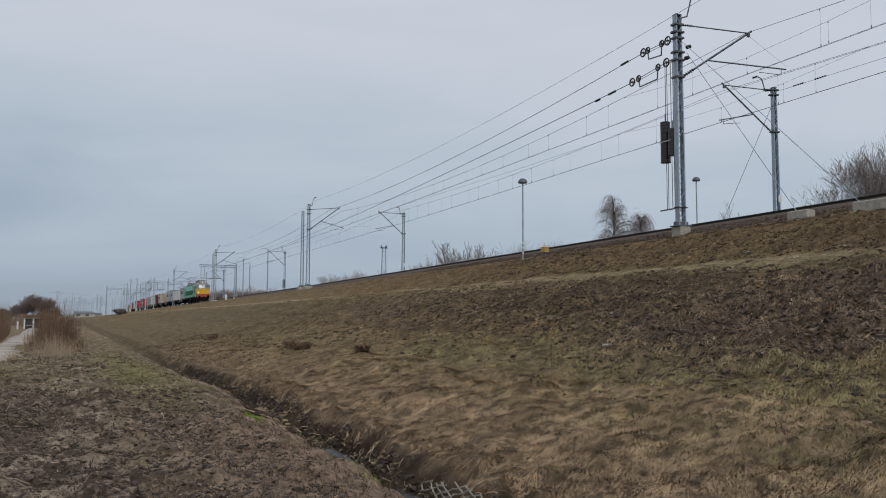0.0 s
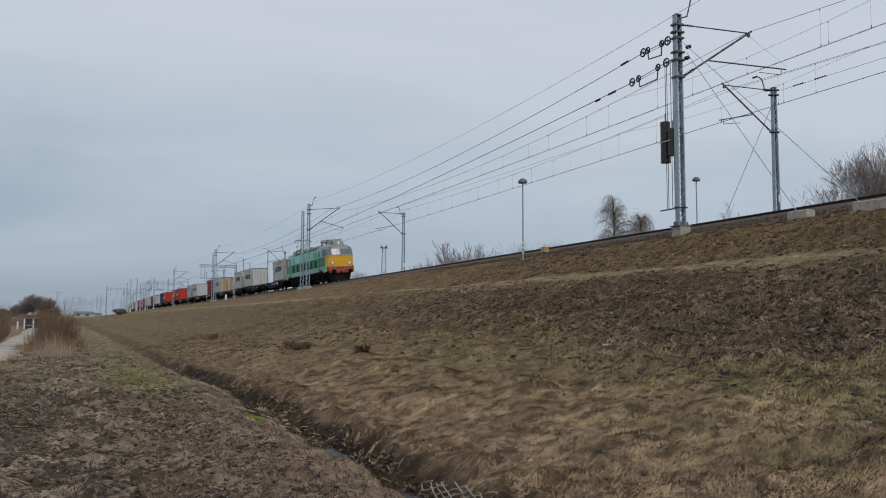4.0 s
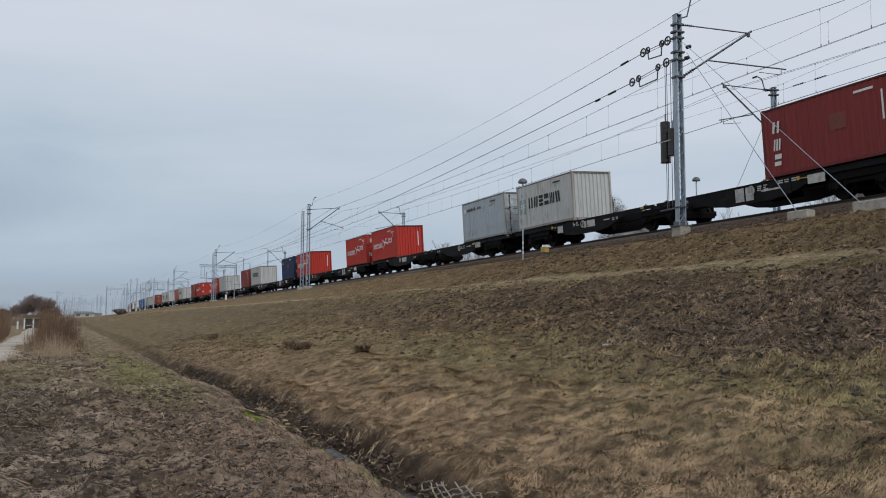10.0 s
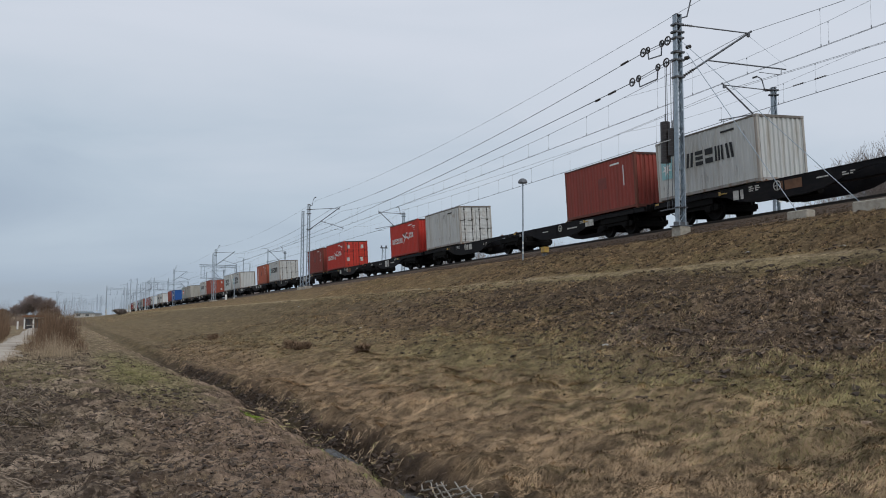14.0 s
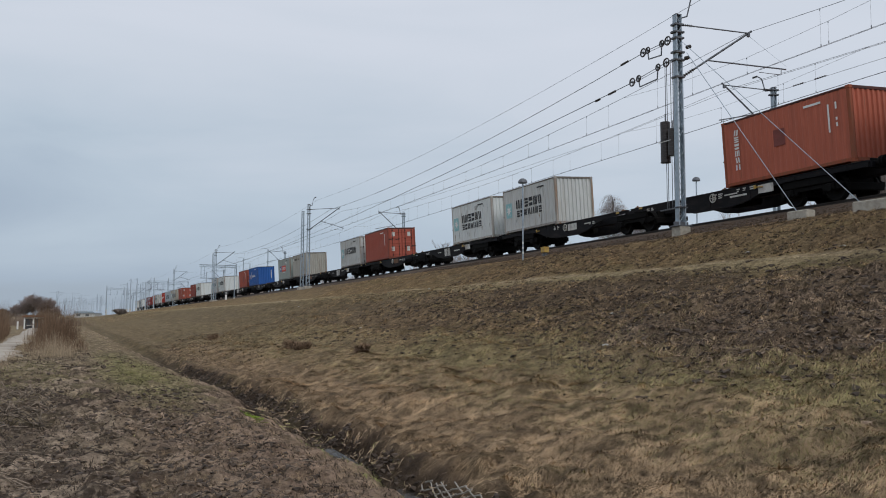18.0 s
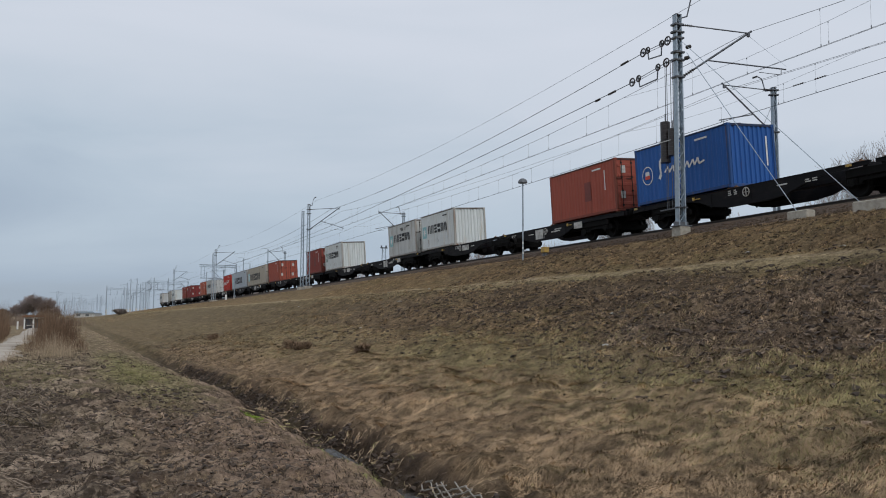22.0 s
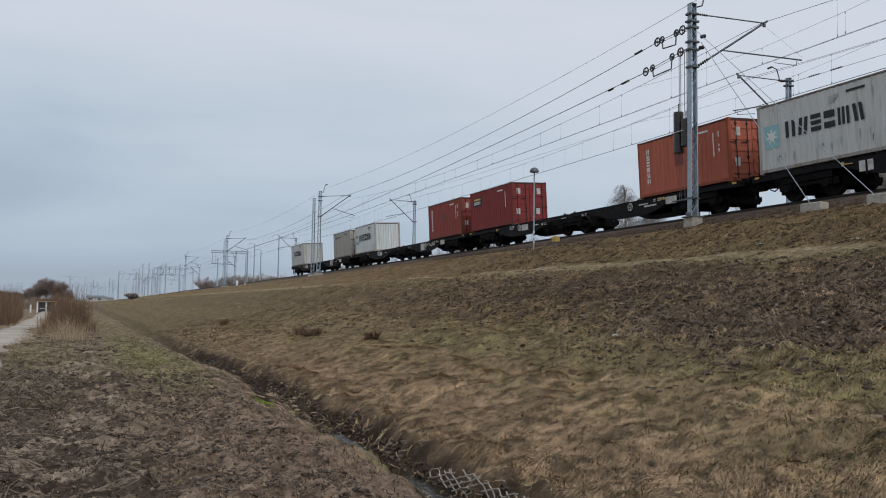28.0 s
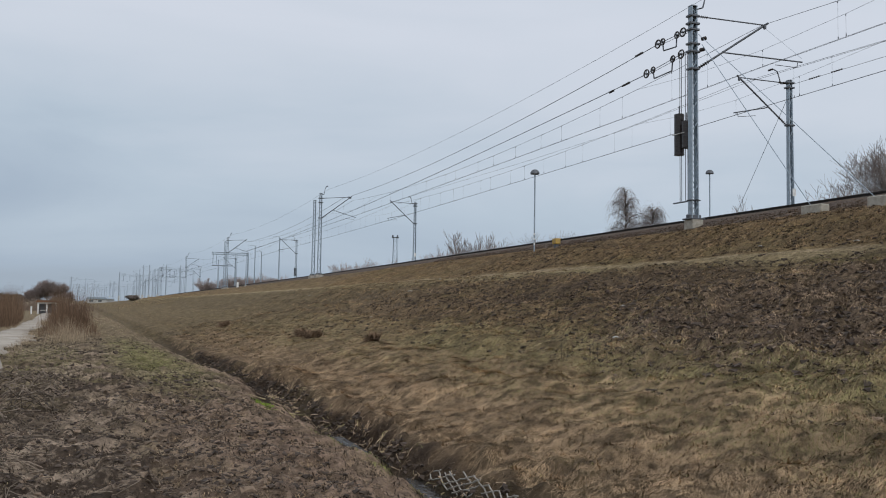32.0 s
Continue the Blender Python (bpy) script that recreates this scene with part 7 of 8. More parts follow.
build_trees()


def stalks(name, pts, rnd_seed, h0, h1, lean, width, mat, label, category, kind="stuff", kinds=1):
    """Upright dry stems: pts (n, 3)."""
    rng = np.random.default_rng(rnd_seed)
    n = len(pts)
    # taller and shorter clumps
    h = (h0 + (h1 - h0) * rng.uniform(0, 1, n) ** 1.3) * (0.8 + 0.28 * np.sin(pts[:, 0] * 3.1 + 1.3 * np.sin(pts[:, 1] * 1.7)))
    ang = rng.uniform(0, 2 * np.pi, n)
    tilt = np.abs(rng.normal(0, lean, n))
    tip = pts + np.stack((np.cos(ang) * tilt * h, np.sin(ang) * tilt * h, h), -1)
    mid = pts * 0.45 + tip * 0.55 + np.stack((np.zeros(n), np.zeros(n), 0.06 * h), -1)
    segs = np.concatenate((np.concatenate((pts, mid, np.full((n, 1), width), np.full((n, 1), width * 0.7)), 1), np.concatenate((mid, tip, np.full((n, 1), width * 0.7), np.full((n, 1), width * 0.2)), 1)))
    V, F = limb_arrays(segs, 3)
    return tagged(part(name, big_mesh(name, V, F, M[mat]), None), label, category, kind=kind)


def build_reeds():
    rng = np.random.default_rng(4)

    def patch(n, x0, x1, y0, y1, sl):
        y = rng.uniform(y0, y1, n)
        x = rng.uniform(x0, x1, n) + (y - y0) * sl
        return np.stack((x, y, np.zeros(n)), -1)

    def clump(n, x, y, sx, sy, sl):
        dy = rng.normal(0, sy, n)
        return np.stack((x + rng.normal(0, sx, n) + dy * sl, y + dy, np.zeros(n)), -1)

    stalks("reed_bed", np.concatenate((clump(2000, -19.2, 40.5, 0.34, 1.8, -0.46), clump(1300, -18.6, 40.2, 0.36, 1.6, -0.46), clump(900, -18.0, 39.6, 0.30, 1.2, -0.46))), 5, 0.6, 2.25, 0.16, 0.0046, "reed", "dry brown reeds beside the path", "reeds")
    stalks("reed_bed", np.concatenate((patch(3600, -27.0, -23.9, 45, 66, -0.50), patch(1200, -46, -41.5, 78, 95, -0.53))), 6, 0.6, 2.5, 0.2, 0.008, "reed", "dry brown reeds beyond the path", "reeds")
    stalks("pale_grass", np.concatenate((clump(420, -15.6, 33.5, 0.45, 1.8, -0.46), clump(240, -14.6, 31.0, 0.5, 1.2, -0.46), clump(160, -16.4, 35.5, 0.6, 1.5, -0.46))), 8, 0.15, 0.95, 0.35, 0.0045, "pale_straw", "pale dry grass at the foot of the reeds", "grass")
    stalks("pale_grass", patch(700, -17.2, -14.5, 34, 44, -0.46), 9, 0.2, 0.6, 0.5, 0.006, "reed", "brown trampled stems beside the reeds", "grass")
    stalks("scrub", np.concatenate((clump(1500, -58.5, 112, 4.2, 3.0, -0.4), clump(700, -51.5, 108, 1.8, 3.0, -0.4), clump(700, -62, 124, 3.0, 2.0, 0))), 10, 0.5, 2.0, 0.35, 0.022, "twig_scrub", "low brown scrub under the bush trees", "scrub")
    edge_y = rng.uniform(22, 62, 1500)
    far = rng.uniform(0, 1, 1500) < 0.4
    edge_x = -13.0 - 0.468 * (edge_y - 24.5) + np.where(far, -np.interp(edge_y, [22, 40, 60], [2.3, 1.35, 1.2]), 0) + rng.normal(0, 0.13, 1500)
    stalks("path_grass", np.stack((edge_x, edge_y, np.full(1500, 0.02)), -1), 12, 0.05, 0.22, 0.7, 0.008, "pale_straw", "short dead grass along the path's edges", "grass")
    # the path
    rows = []
    for y in np.concatenate((np.arange(6, 22, 4.0), np.arange(22, 60, 0.8), np.arange(60, 118, 6.0))):
        wave = 0.16 * math.sin(y * 1.9) + 0.12 * math.sin(y * 4.3 + 1) + 0.25 * math.sin(y * 0.45)
        edge = -13.0 - 0.468 * (y - 24.5) + wave
        w = np.interp(y, [22, 40, 60], [2.3, 1.35, 1.2]) + wave * 0.6 + 0.12 * math.sin(y * 2.7 + 2)
        rows.append([(edge - w * k, y, 0.09 if 0 < k < 1 else -0.2) for k in (0, 0.06, 0.35, 0.65, 0.94, 1)])
    tagged(part("path", Build().sheet(rows), M["path"]), "pale trodden gravel path beside the reeds", "path", kind="structure")
    # barrier at the path's end
    g = thing("path_shelter", Matrix.Translation((-43.9, 87, 0)) @ Matrix.Rotation(0.35, 4, "Z"), "small white-posted shelter with a brown roof by the path", "shelter")
    for x in (0, 0.85, 1.75):
        part("post", Build().box(x - 0.07, x + 0.07, -0.07, 0.07, -0.1, 1.22, 0.01), M["white"], g)
    part("lintel", Build().box(-0.07, 1.82, -0.08, 0.06, 1.1, 1.24, 0.01), M["white"], g)
    part("roof", Build().slab([(-0.25, 1.24), (2.1, 1.24), (1.95, 1.46), (-0.1, 1.46)], -0.3, 0.9), M["plate_rust"], g, "rusty brown roof")
    # dark panel: the shade inside the openings is put into its colour
    part("back_wall", Build().box(-0.05, 1.8, 0.75, 0.85, 0, 1.24), M["mast_dark"], g)
    part("bench", Build().box(0.15, 0.75, 0.3, 0.6, 0.35, 0.42, 0.01), M["plate"], g, "pale bench inside")
    g = thing("white_bollard", Matrix.Translation((-44.1, 86, 0)), "short white post beside the path", "bollard")
    part("post", Build().cyl((0, 0, -0.1), (0, 0, 0.8), 0.09, 10), M["white"], g)
    # station buildings and fence on the horizon
    for x0, x1, y, h in ((-165.5, -156.5, 372, 1.9),):
        g = thing("station_building", Matrix.Translation((x0, y, 0)), "distant low pale station building", "building")
        part("wall", Build().box(0, x1 - x0, 0, 8, 0, h), M["plate"], g)
        part("roof", Build().slab([(-0.5, h), (x1 - x0 + 0.5, h), (x1 - x0 - 0.5, h + 0.9), (0.5, h + 0.9)], -0.5, 8.5), M["mast"], g)
        for i in range(int((x1 - x0) / 4)):
            part("window", Build().box(1 + i * 4, 2.6 + i * 4, -0.04, 0.0, h * 0.35, h * 0.8), LOCO["glass"], g)


build_reeds()


# ---- grass, litter and stones ----
def grass_material(name, dark, mid, light, green=None, share=0.12, hollow_shade=0.40):
    m = bpy.data.materials.new(name)
    m.use_nodes = True
    nt = m.node_tree
    N, L = nt.nodes.new, nt.links.new
    b = nt.nodes["Principled BSDF"]
    b.inputs["Roughness"].default_value = 0.85
    b.inputs["Specular IOR Level"].default_value = 0.2
    # neighbouring blades differ little; the clumps differ more
    dark, light = (tuple(m_ + (k_ - m_) * 0.17 for k_, m_ in zip(c_, mid)) for c_ in (dark, light))
    geo, ramp = N("ShaderNodeNewGeometry"), N("ShaderNodeValToRGB")
    e = ramp.color_ramp.elements
    e[0].position, e[0].color = 0.0, (*dark, 1)
    e[1].position, e[1].color = 1.0, (*light, 1)
    e.new(0.5).color = (*mid, 1)
    if green:
        ramp.color_ramp.interpolation = "LINEAR"
        e.new(1 - share).color = (*light, 1)
        e[-1].color = (*green, 1)
    L(geo.outputs["Random Per Island"], ramp.inputs[0])
    co, n = N("ShaderNodeTexCoord"), N("ShaderNodeTexNoise")
    n.inputs["Scale"].default_value, n.inputs["Detail"].default_value = 1.1, 8
    L(co.outputs["Object"], n.inputs["Vector"])
    r = N("ShaderNodeMapRange")
    r.inputs["From Min"].default_value, r.inputs["From Max"].default_value = 0.3, 0.7
    r.inputs["To Min"].default_value, r.inputs["To Max"].default_value = 0.60, 1.40
    L(n.outputs[0], r.inputs["Value"])
    sc = N("ShaderNodeVectorMath")
    sc.operation = "SCALE"
    L(ramp.outputs[0], sc.inputs[0])
    L(r.outputs[0], sc.inputs["Scale"])
    # shade of small hollows between the clumps, put into the blades' colour
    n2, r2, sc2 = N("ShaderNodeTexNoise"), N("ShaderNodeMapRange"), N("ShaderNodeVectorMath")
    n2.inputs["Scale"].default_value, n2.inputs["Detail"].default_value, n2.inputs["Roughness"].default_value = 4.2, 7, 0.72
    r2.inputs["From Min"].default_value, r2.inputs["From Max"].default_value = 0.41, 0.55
    r2.inputs["To Min"].default_value, r2.inputs["To Max"].default_value = hollow_shade * 0.72, 1.24 - 0.3 * max(0.0, hollow_shade - 0.4)
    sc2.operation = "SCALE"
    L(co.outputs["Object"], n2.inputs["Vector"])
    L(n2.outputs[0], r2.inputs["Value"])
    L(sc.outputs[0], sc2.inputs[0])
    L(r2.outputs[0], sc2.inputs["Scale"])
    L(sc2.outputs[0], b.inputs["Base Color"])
    return m


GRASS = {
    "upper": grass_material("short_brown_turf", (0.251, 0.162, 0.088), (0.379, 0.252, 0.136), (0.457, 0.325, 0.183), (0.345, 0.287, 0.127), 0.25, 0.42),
    # olive, and raised so the bench's lit edge is in the colour
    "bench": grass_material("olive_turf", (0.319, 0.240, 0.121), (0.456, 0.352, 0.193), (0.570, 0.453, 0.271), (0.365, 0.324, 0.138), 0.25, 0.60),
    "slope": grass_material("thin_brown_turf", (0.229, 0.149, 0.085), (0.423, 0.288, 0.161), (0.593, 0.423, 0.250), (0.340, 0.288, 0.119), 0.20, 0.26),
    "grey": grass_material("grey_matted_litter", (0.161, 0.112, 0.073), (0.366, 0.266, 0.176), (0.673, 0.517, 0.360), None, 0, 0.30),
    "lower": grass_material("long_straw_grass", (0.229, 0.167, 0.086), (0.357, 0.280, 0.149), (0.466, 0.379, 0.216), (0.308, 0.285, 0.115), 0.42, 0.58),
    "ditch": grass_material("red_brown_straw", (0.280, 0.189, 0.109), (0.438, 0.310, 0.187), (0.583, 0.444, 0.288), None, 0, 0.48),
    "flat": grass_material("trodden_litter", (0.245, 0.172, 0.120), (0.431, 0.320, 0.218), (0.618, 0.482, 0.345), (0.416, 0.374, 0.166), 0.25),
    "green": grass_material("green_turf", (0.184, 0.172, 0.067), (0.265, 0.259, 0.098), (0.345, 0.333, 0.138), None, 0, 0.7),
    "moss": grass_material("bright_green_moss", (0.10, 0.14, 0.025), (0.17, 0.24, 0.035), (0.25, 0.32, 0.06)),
    # near-black tufts: the shade around them is put into the colour
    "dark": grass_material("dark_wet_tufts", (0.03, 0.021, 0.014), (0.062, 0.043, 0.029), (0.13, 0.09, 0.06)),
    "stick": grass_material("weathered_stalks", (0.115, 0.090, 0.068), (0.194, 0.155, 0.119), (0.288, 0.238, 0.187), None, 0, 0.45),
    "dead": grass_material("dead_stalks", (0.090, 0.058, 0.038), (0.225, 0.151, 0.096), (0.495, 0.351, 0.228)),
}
FIELD = np.random.default_rng(12)


def clumped(n, s0, s1, d0, d1, scale=0.8, keep=0.5):
    """Random places, thinned so that they gather in patches."""
    out_s, out_d = [], []
    need = n
    while need > 0:
        k = need * 2 + 200
        s, d = FIELD.uniform(s0, s1, k), FIELD.uniform(d0, d1, k)
        w = 0.5 + 0.5 * np.sin(s * 2.1 / scale + 1.7 * np.sin(d * 1.3 / scale)) * np.sin(d * 2.7 / scale + 1.3 * np.sin(s * 0.9 / scale))
        ok = FIELD.uniform(0, 1, k) < keep + (1 - keep) * w
        # little grows on the worn patch
        ok &= (((s - 94.0) * 0.25) ** 2 + ((d - 13.7) * 0.36) ** 2 > FIELD.uniform(0.3, 1.3, k)) | (FIELD.uniform(0, 1, k) < 0.30)
        ok &= FIELD.uniform(0, 1, k) > 0.92 * bareness(s, d)
        s, d = s[ok][:need], d[ok][:need]
        d = d - wander(s, d)
        out_s.append(s)
        out_d.append(d)
        need -= len(s)
    return np.concatenate(out_s), np.concatenate(out_d)


def blades(s, d, length, width, lift, down, spread, ang=None, z_off=-0.01):
    """Bent blades: rising by lift, combed down the slope by 'down', turned at random by spread."""
    n = len(s)
    x, y = plan(s, d)
    z = surface(s, d) + z_off
    a = np.interp(s, _s, _a)
    base = np.stack((x, y, z), -1)
    # combing direction: down the slope, swept along the line in slow waves
    sweep = 0.9 * np.sin(s * 0.55 + d * 0.35) + 0.5 * np.sin(s * 1.7 - d * 0.9)
    if ang is None:
        ang = FIELD.normal(0, 1, n) * spread * np.interp(d, [13, 15.5, 20, 20.4], [1, 0.7, 0.7, 1]) + sweep * np.interp(d, [13, 16, 20, 20.4], [0.5, 0.22, 0.22, 0.5]) + np.interp(d, [12.5, 15.5], [0, 0.65]) * (d < 20.2)
    flat_s, flat_d = np.sin(ang), np.cos(ang) * down
    nn = np.hypot(flat_s, flat_d) + 1e-6
    flat_s, flat_d = flat_s / nn, flat_d / nn
    L_ = length * FIELD.uniform(0.55, 1.25, n)
    up = lift * FIELD.uniform(0.4, 1.5, n)
    # slope of the ground along the blade
    e = 0.15
    ds, dd = flat_s * e, flat_d * e
    g = (surface(np.clip(s + ds, -990, 400), d + dd) - surface(s, d)) / e
    ts, td = s + flat_s * L_ * 0.5, d + flat_d * L_ * 0.5
    mx, my = plan(ts, td)
    mid = np.stack((mx, my, z + g * L_ * 0.5 + up * L_), -1)
    ts, td = s + flat_s * L_, d + flat_d * L_
    mx, my = plan(ts, td)
    tip = np.stack((mx, my, z + g * L_ + up * L_ * FIELD.uniform(0.3, 1.3, n)), -1)
    side = np.cross(tip - base, np.array([[0, 0, 1.0]]))
    side /= np.linalg.norm(side, axis=1, keepdims=True) + 1e-9
    tw = FIELD.uniform(-0.3, 0.3, n)[:, None]
    side = side + np.array([[0, 0, 1.0]]) * tw
    w = (width * FIELD.uniform(0.6, 1.4, n))[:, None]
    V = np.stack((base - side * w / 2, base + side * w / 2, mid - side * w * 0.42, mid + side * w * 0.42, tip), 1).reshape(-1, 3)
    o = np.arange(n)[:, None] * 5
    F = np.concatenate((o + np.array([[0, 1, 2]]), o + np.array([[1, 3, 2]]), o + np.array([[2, 3, 4]])))
    return V, F


def turf(name, mat, label, patches):
    V, F, o = [], [], 0
    for p in patches:
        v, f = blades(*p)
        V.append(v)
        F.append(f + o)
        o += len(v)
    return tagged(part(name, big_mesh(name, np.concatenate(V), np.concatenate(F), GRASS[mat]), None), label, "grass", kind="stuff")


def worn(n, s, d, rs, rd):
    """Places that thicken towards the middle of a worn patch, drawn out along the line."""
    return np.clip(s + FIELD.normal(0, rs, n), 70, 101.5), np.clip(d + FIELD.normal(0, rd, n), 9.0, 17.5)


def worn_tufts(count, each, s, d, rs, rd, length, width, lift, radius):
    s, d = worn(count, s, d, rs, rd)
    s, d = np.repeat(s, each), np.repeat(d, each)
    n = len(s)
    return s + FIELD.normal(0, radius, n), d + FIELD.normal(0, radius, n), length, width, lift, 1.2, 1.3


def tufts(count, each, s0, s1, d0, d1, length, width, lift, radius=0.05, down=1.2):
    """Small tufts whose blades fan out from one root."""
    s, d = clumped(count, s0, s1, d0, d1, 0.5, 0.2)
    s, d = np.repeat(s, each), np.repeat(d, each)
    n = len(s)
    return s + FIELD.normal(0, radius, n), d + FIELD.normal(0, radius, n), length, width, lift, down, 1.3


def area(n, s0, s1, d0, d1, length, width, lift, down=1.0, spread=0.6, scale=0.8, keep=0.45):
    s, d = clumped(n, s0, s1, d0, d1, scale, keep)
    return s, d, length, width, lift, down, spread


def locks(count, each, s0, s1, d0, d1, length, width, lift, radius=0.06, heading=0.68, spread=0.28, fan=0.2):
    """Locks of long grass, each combed one way."""
    s, d = clumped(count, s0, s1, d0, d1, 0.6, 0.4)
    a = FIELD.normal(heading, spread, count) + 0.25 * np.sin(s * 0.8 + d * 0.6)
    s, d, a = np.repeat(s, each), np.repeat(d, each), np.repeat(a, each)
    n = len(s)
    return s + FIELD.normal(0, radius, n), d + FIELD.normal(0, radius, n), length, width, lift, 1.0, 0.0, a + FIELD.normal(0, fan, n)


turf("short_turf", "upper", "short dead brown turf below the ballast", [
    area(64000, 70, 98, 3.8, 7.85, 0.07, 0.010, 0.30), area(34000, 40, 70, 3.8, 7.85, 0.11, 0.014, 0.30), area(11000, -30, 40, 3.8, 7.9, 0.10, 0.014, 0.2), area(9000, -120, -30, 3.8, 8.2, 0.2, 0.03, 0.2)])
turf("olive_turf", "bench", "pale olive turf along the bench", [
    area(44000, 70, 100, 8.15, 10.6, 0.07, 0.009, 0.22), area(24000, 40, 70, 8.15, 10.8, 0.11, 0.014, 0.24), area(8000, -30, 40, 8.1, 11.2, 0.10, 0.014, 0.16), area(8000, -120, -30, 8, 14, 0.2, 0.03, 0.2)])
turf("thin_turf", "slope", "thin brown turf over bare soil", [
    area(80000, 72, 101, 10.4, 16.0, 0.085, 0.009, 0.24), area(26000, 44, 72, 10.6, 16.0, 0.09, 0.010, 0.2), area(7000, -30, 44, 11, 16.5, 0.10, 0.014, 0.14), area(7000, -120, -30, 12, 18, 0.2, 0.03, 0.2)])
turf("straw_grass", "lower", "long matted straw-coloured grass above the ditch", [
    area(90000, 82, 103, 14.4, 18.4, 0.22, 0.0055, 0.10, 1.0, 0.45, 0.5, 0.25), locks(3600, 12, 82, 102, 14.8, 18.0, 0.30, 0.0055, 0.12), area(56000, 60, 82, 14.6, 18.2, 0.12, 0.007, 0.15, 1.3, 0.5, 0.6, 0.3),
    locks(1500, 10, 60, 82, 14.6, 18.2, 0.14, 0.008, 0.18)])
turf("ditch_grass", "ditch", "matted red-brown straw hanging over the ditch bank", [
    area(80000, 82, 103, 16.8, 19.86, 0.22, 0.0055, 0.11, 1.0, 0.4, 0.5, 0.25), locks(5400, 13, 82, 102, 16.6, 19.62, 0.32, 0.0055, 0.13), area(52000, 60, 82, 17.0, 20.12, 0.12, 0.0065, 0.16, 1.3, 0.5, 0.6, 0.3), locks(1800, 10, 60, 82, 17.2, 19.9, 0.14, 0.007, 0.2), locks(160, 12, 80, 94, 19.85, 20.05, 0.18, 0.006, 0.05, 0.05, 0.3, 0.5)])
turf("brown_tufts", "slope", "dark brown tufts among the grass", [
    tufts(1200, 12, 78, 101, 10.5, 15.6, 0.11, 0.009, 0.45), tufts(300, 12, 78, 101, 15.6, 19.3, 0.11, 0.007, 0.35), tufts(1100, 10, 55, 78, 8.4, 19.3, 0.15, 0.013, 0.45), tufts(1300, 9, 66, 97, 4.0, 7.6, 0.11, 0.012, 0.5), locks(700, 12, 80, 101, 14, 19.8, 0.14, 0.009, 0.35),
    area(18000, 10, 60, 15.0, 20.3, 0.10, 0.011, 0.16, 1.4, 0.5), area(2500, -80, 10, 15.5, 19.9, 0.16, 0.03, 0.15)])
turf("dark_tufts", "dark", "small dark dead tufts in the turf, shade in their colour", [
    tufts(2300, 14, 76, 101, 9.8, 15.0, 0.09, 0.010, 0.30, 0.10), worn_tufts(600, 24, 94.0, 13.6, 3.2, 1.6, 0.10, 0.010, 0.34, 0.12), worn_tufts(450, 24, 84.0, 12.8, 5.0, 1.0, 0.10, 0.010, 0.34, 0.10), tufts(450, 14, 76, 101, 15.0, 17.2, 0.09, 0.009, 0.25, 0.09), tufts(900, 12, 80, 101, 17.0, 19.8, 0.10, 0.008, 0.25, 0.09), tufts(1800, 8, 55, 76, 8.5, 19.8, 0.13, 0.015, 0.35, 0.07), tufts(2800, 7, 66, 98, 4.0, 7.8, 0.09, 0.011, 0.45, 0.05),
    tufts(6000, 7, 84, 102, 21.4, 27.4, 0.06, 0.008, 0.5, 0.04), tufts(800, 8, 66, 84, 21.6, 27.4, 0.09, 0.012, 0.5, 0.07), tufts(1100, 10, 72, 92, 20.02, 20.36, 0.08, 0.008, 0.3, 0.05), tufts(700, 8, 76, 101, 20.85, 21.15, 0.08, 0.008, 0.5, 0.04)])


def grey_patch():
    n = 26000
    a, q = FIELD.uniform(0, 2 * np.pi, n), FIELD.uniform(0, 1, n) ** 0.7 * 1.15
    s, d = 94.0 + 4.2 * q * np.cos(a), 13.3 + 2.6 * q * np.sin(a)
    return s, d, 0.11, 0.010, 0.30, 0.8, 1.6


turf("straw_grass", "lower", "straw-coloured grass further along the slope", [area(14000, 102, 120, 8.5, 20, 0.2, 0.014, 0.18)])
turf("ditch_litter", "ditch", "red-brown plant litter beside the ditch", [area(60000, 88, 101, 21.2, 23.6, 0.07, 0.005, 0.14, 0.6, 2.4, 0.5, 0.1)])
turf("matted_litter", "grey", "matted grey-brown dead grass on bare soil", [grey_patch(), area(5000, 78, 90, 11.2, 14.0, 0.13, 0.010, 0.25, 0.8, 1.6, 0.6, 0.1)])
turf("ground_litter", "flat", "trodden dead grass and litter on the flat", [
    area(14000, 86, 102, 21.2, 27.5, 0.06, 0.006, 0.10, 0.6, 2.2, 0.6, 0.05), tufts(700, 9, 86, 102, 21.2, 27.5, 0.05, 0.005, 0.35, 0.03), area(24000, 66, 86, 21.2, 27.5, 0.10, 0.009, 0.14, 0.6, 2.2, 0.5, 0.2), area(20000, 20, 66, 21, 28, 0.12, 0.012, 0.25, 0.6, 2.0), area(9000, 100, 116, 21.3, 34, 0.09, 0.010, 0.14, 0.6, 2.2), area(8000, 66, 104, 27, 40, 0.14, 0.014, 0.16, 0.6, 2.2)])


def ellipse(n, s, d, rs, rd, *rest):
    r, a = np.sqrt(FIELD.uniform(0, 1, n)), FIELD.uniform(0, 2 * np.pi, n)
    return (s + rs * r * np.cos(a), d + rd * r * np.sin(a), *rest)


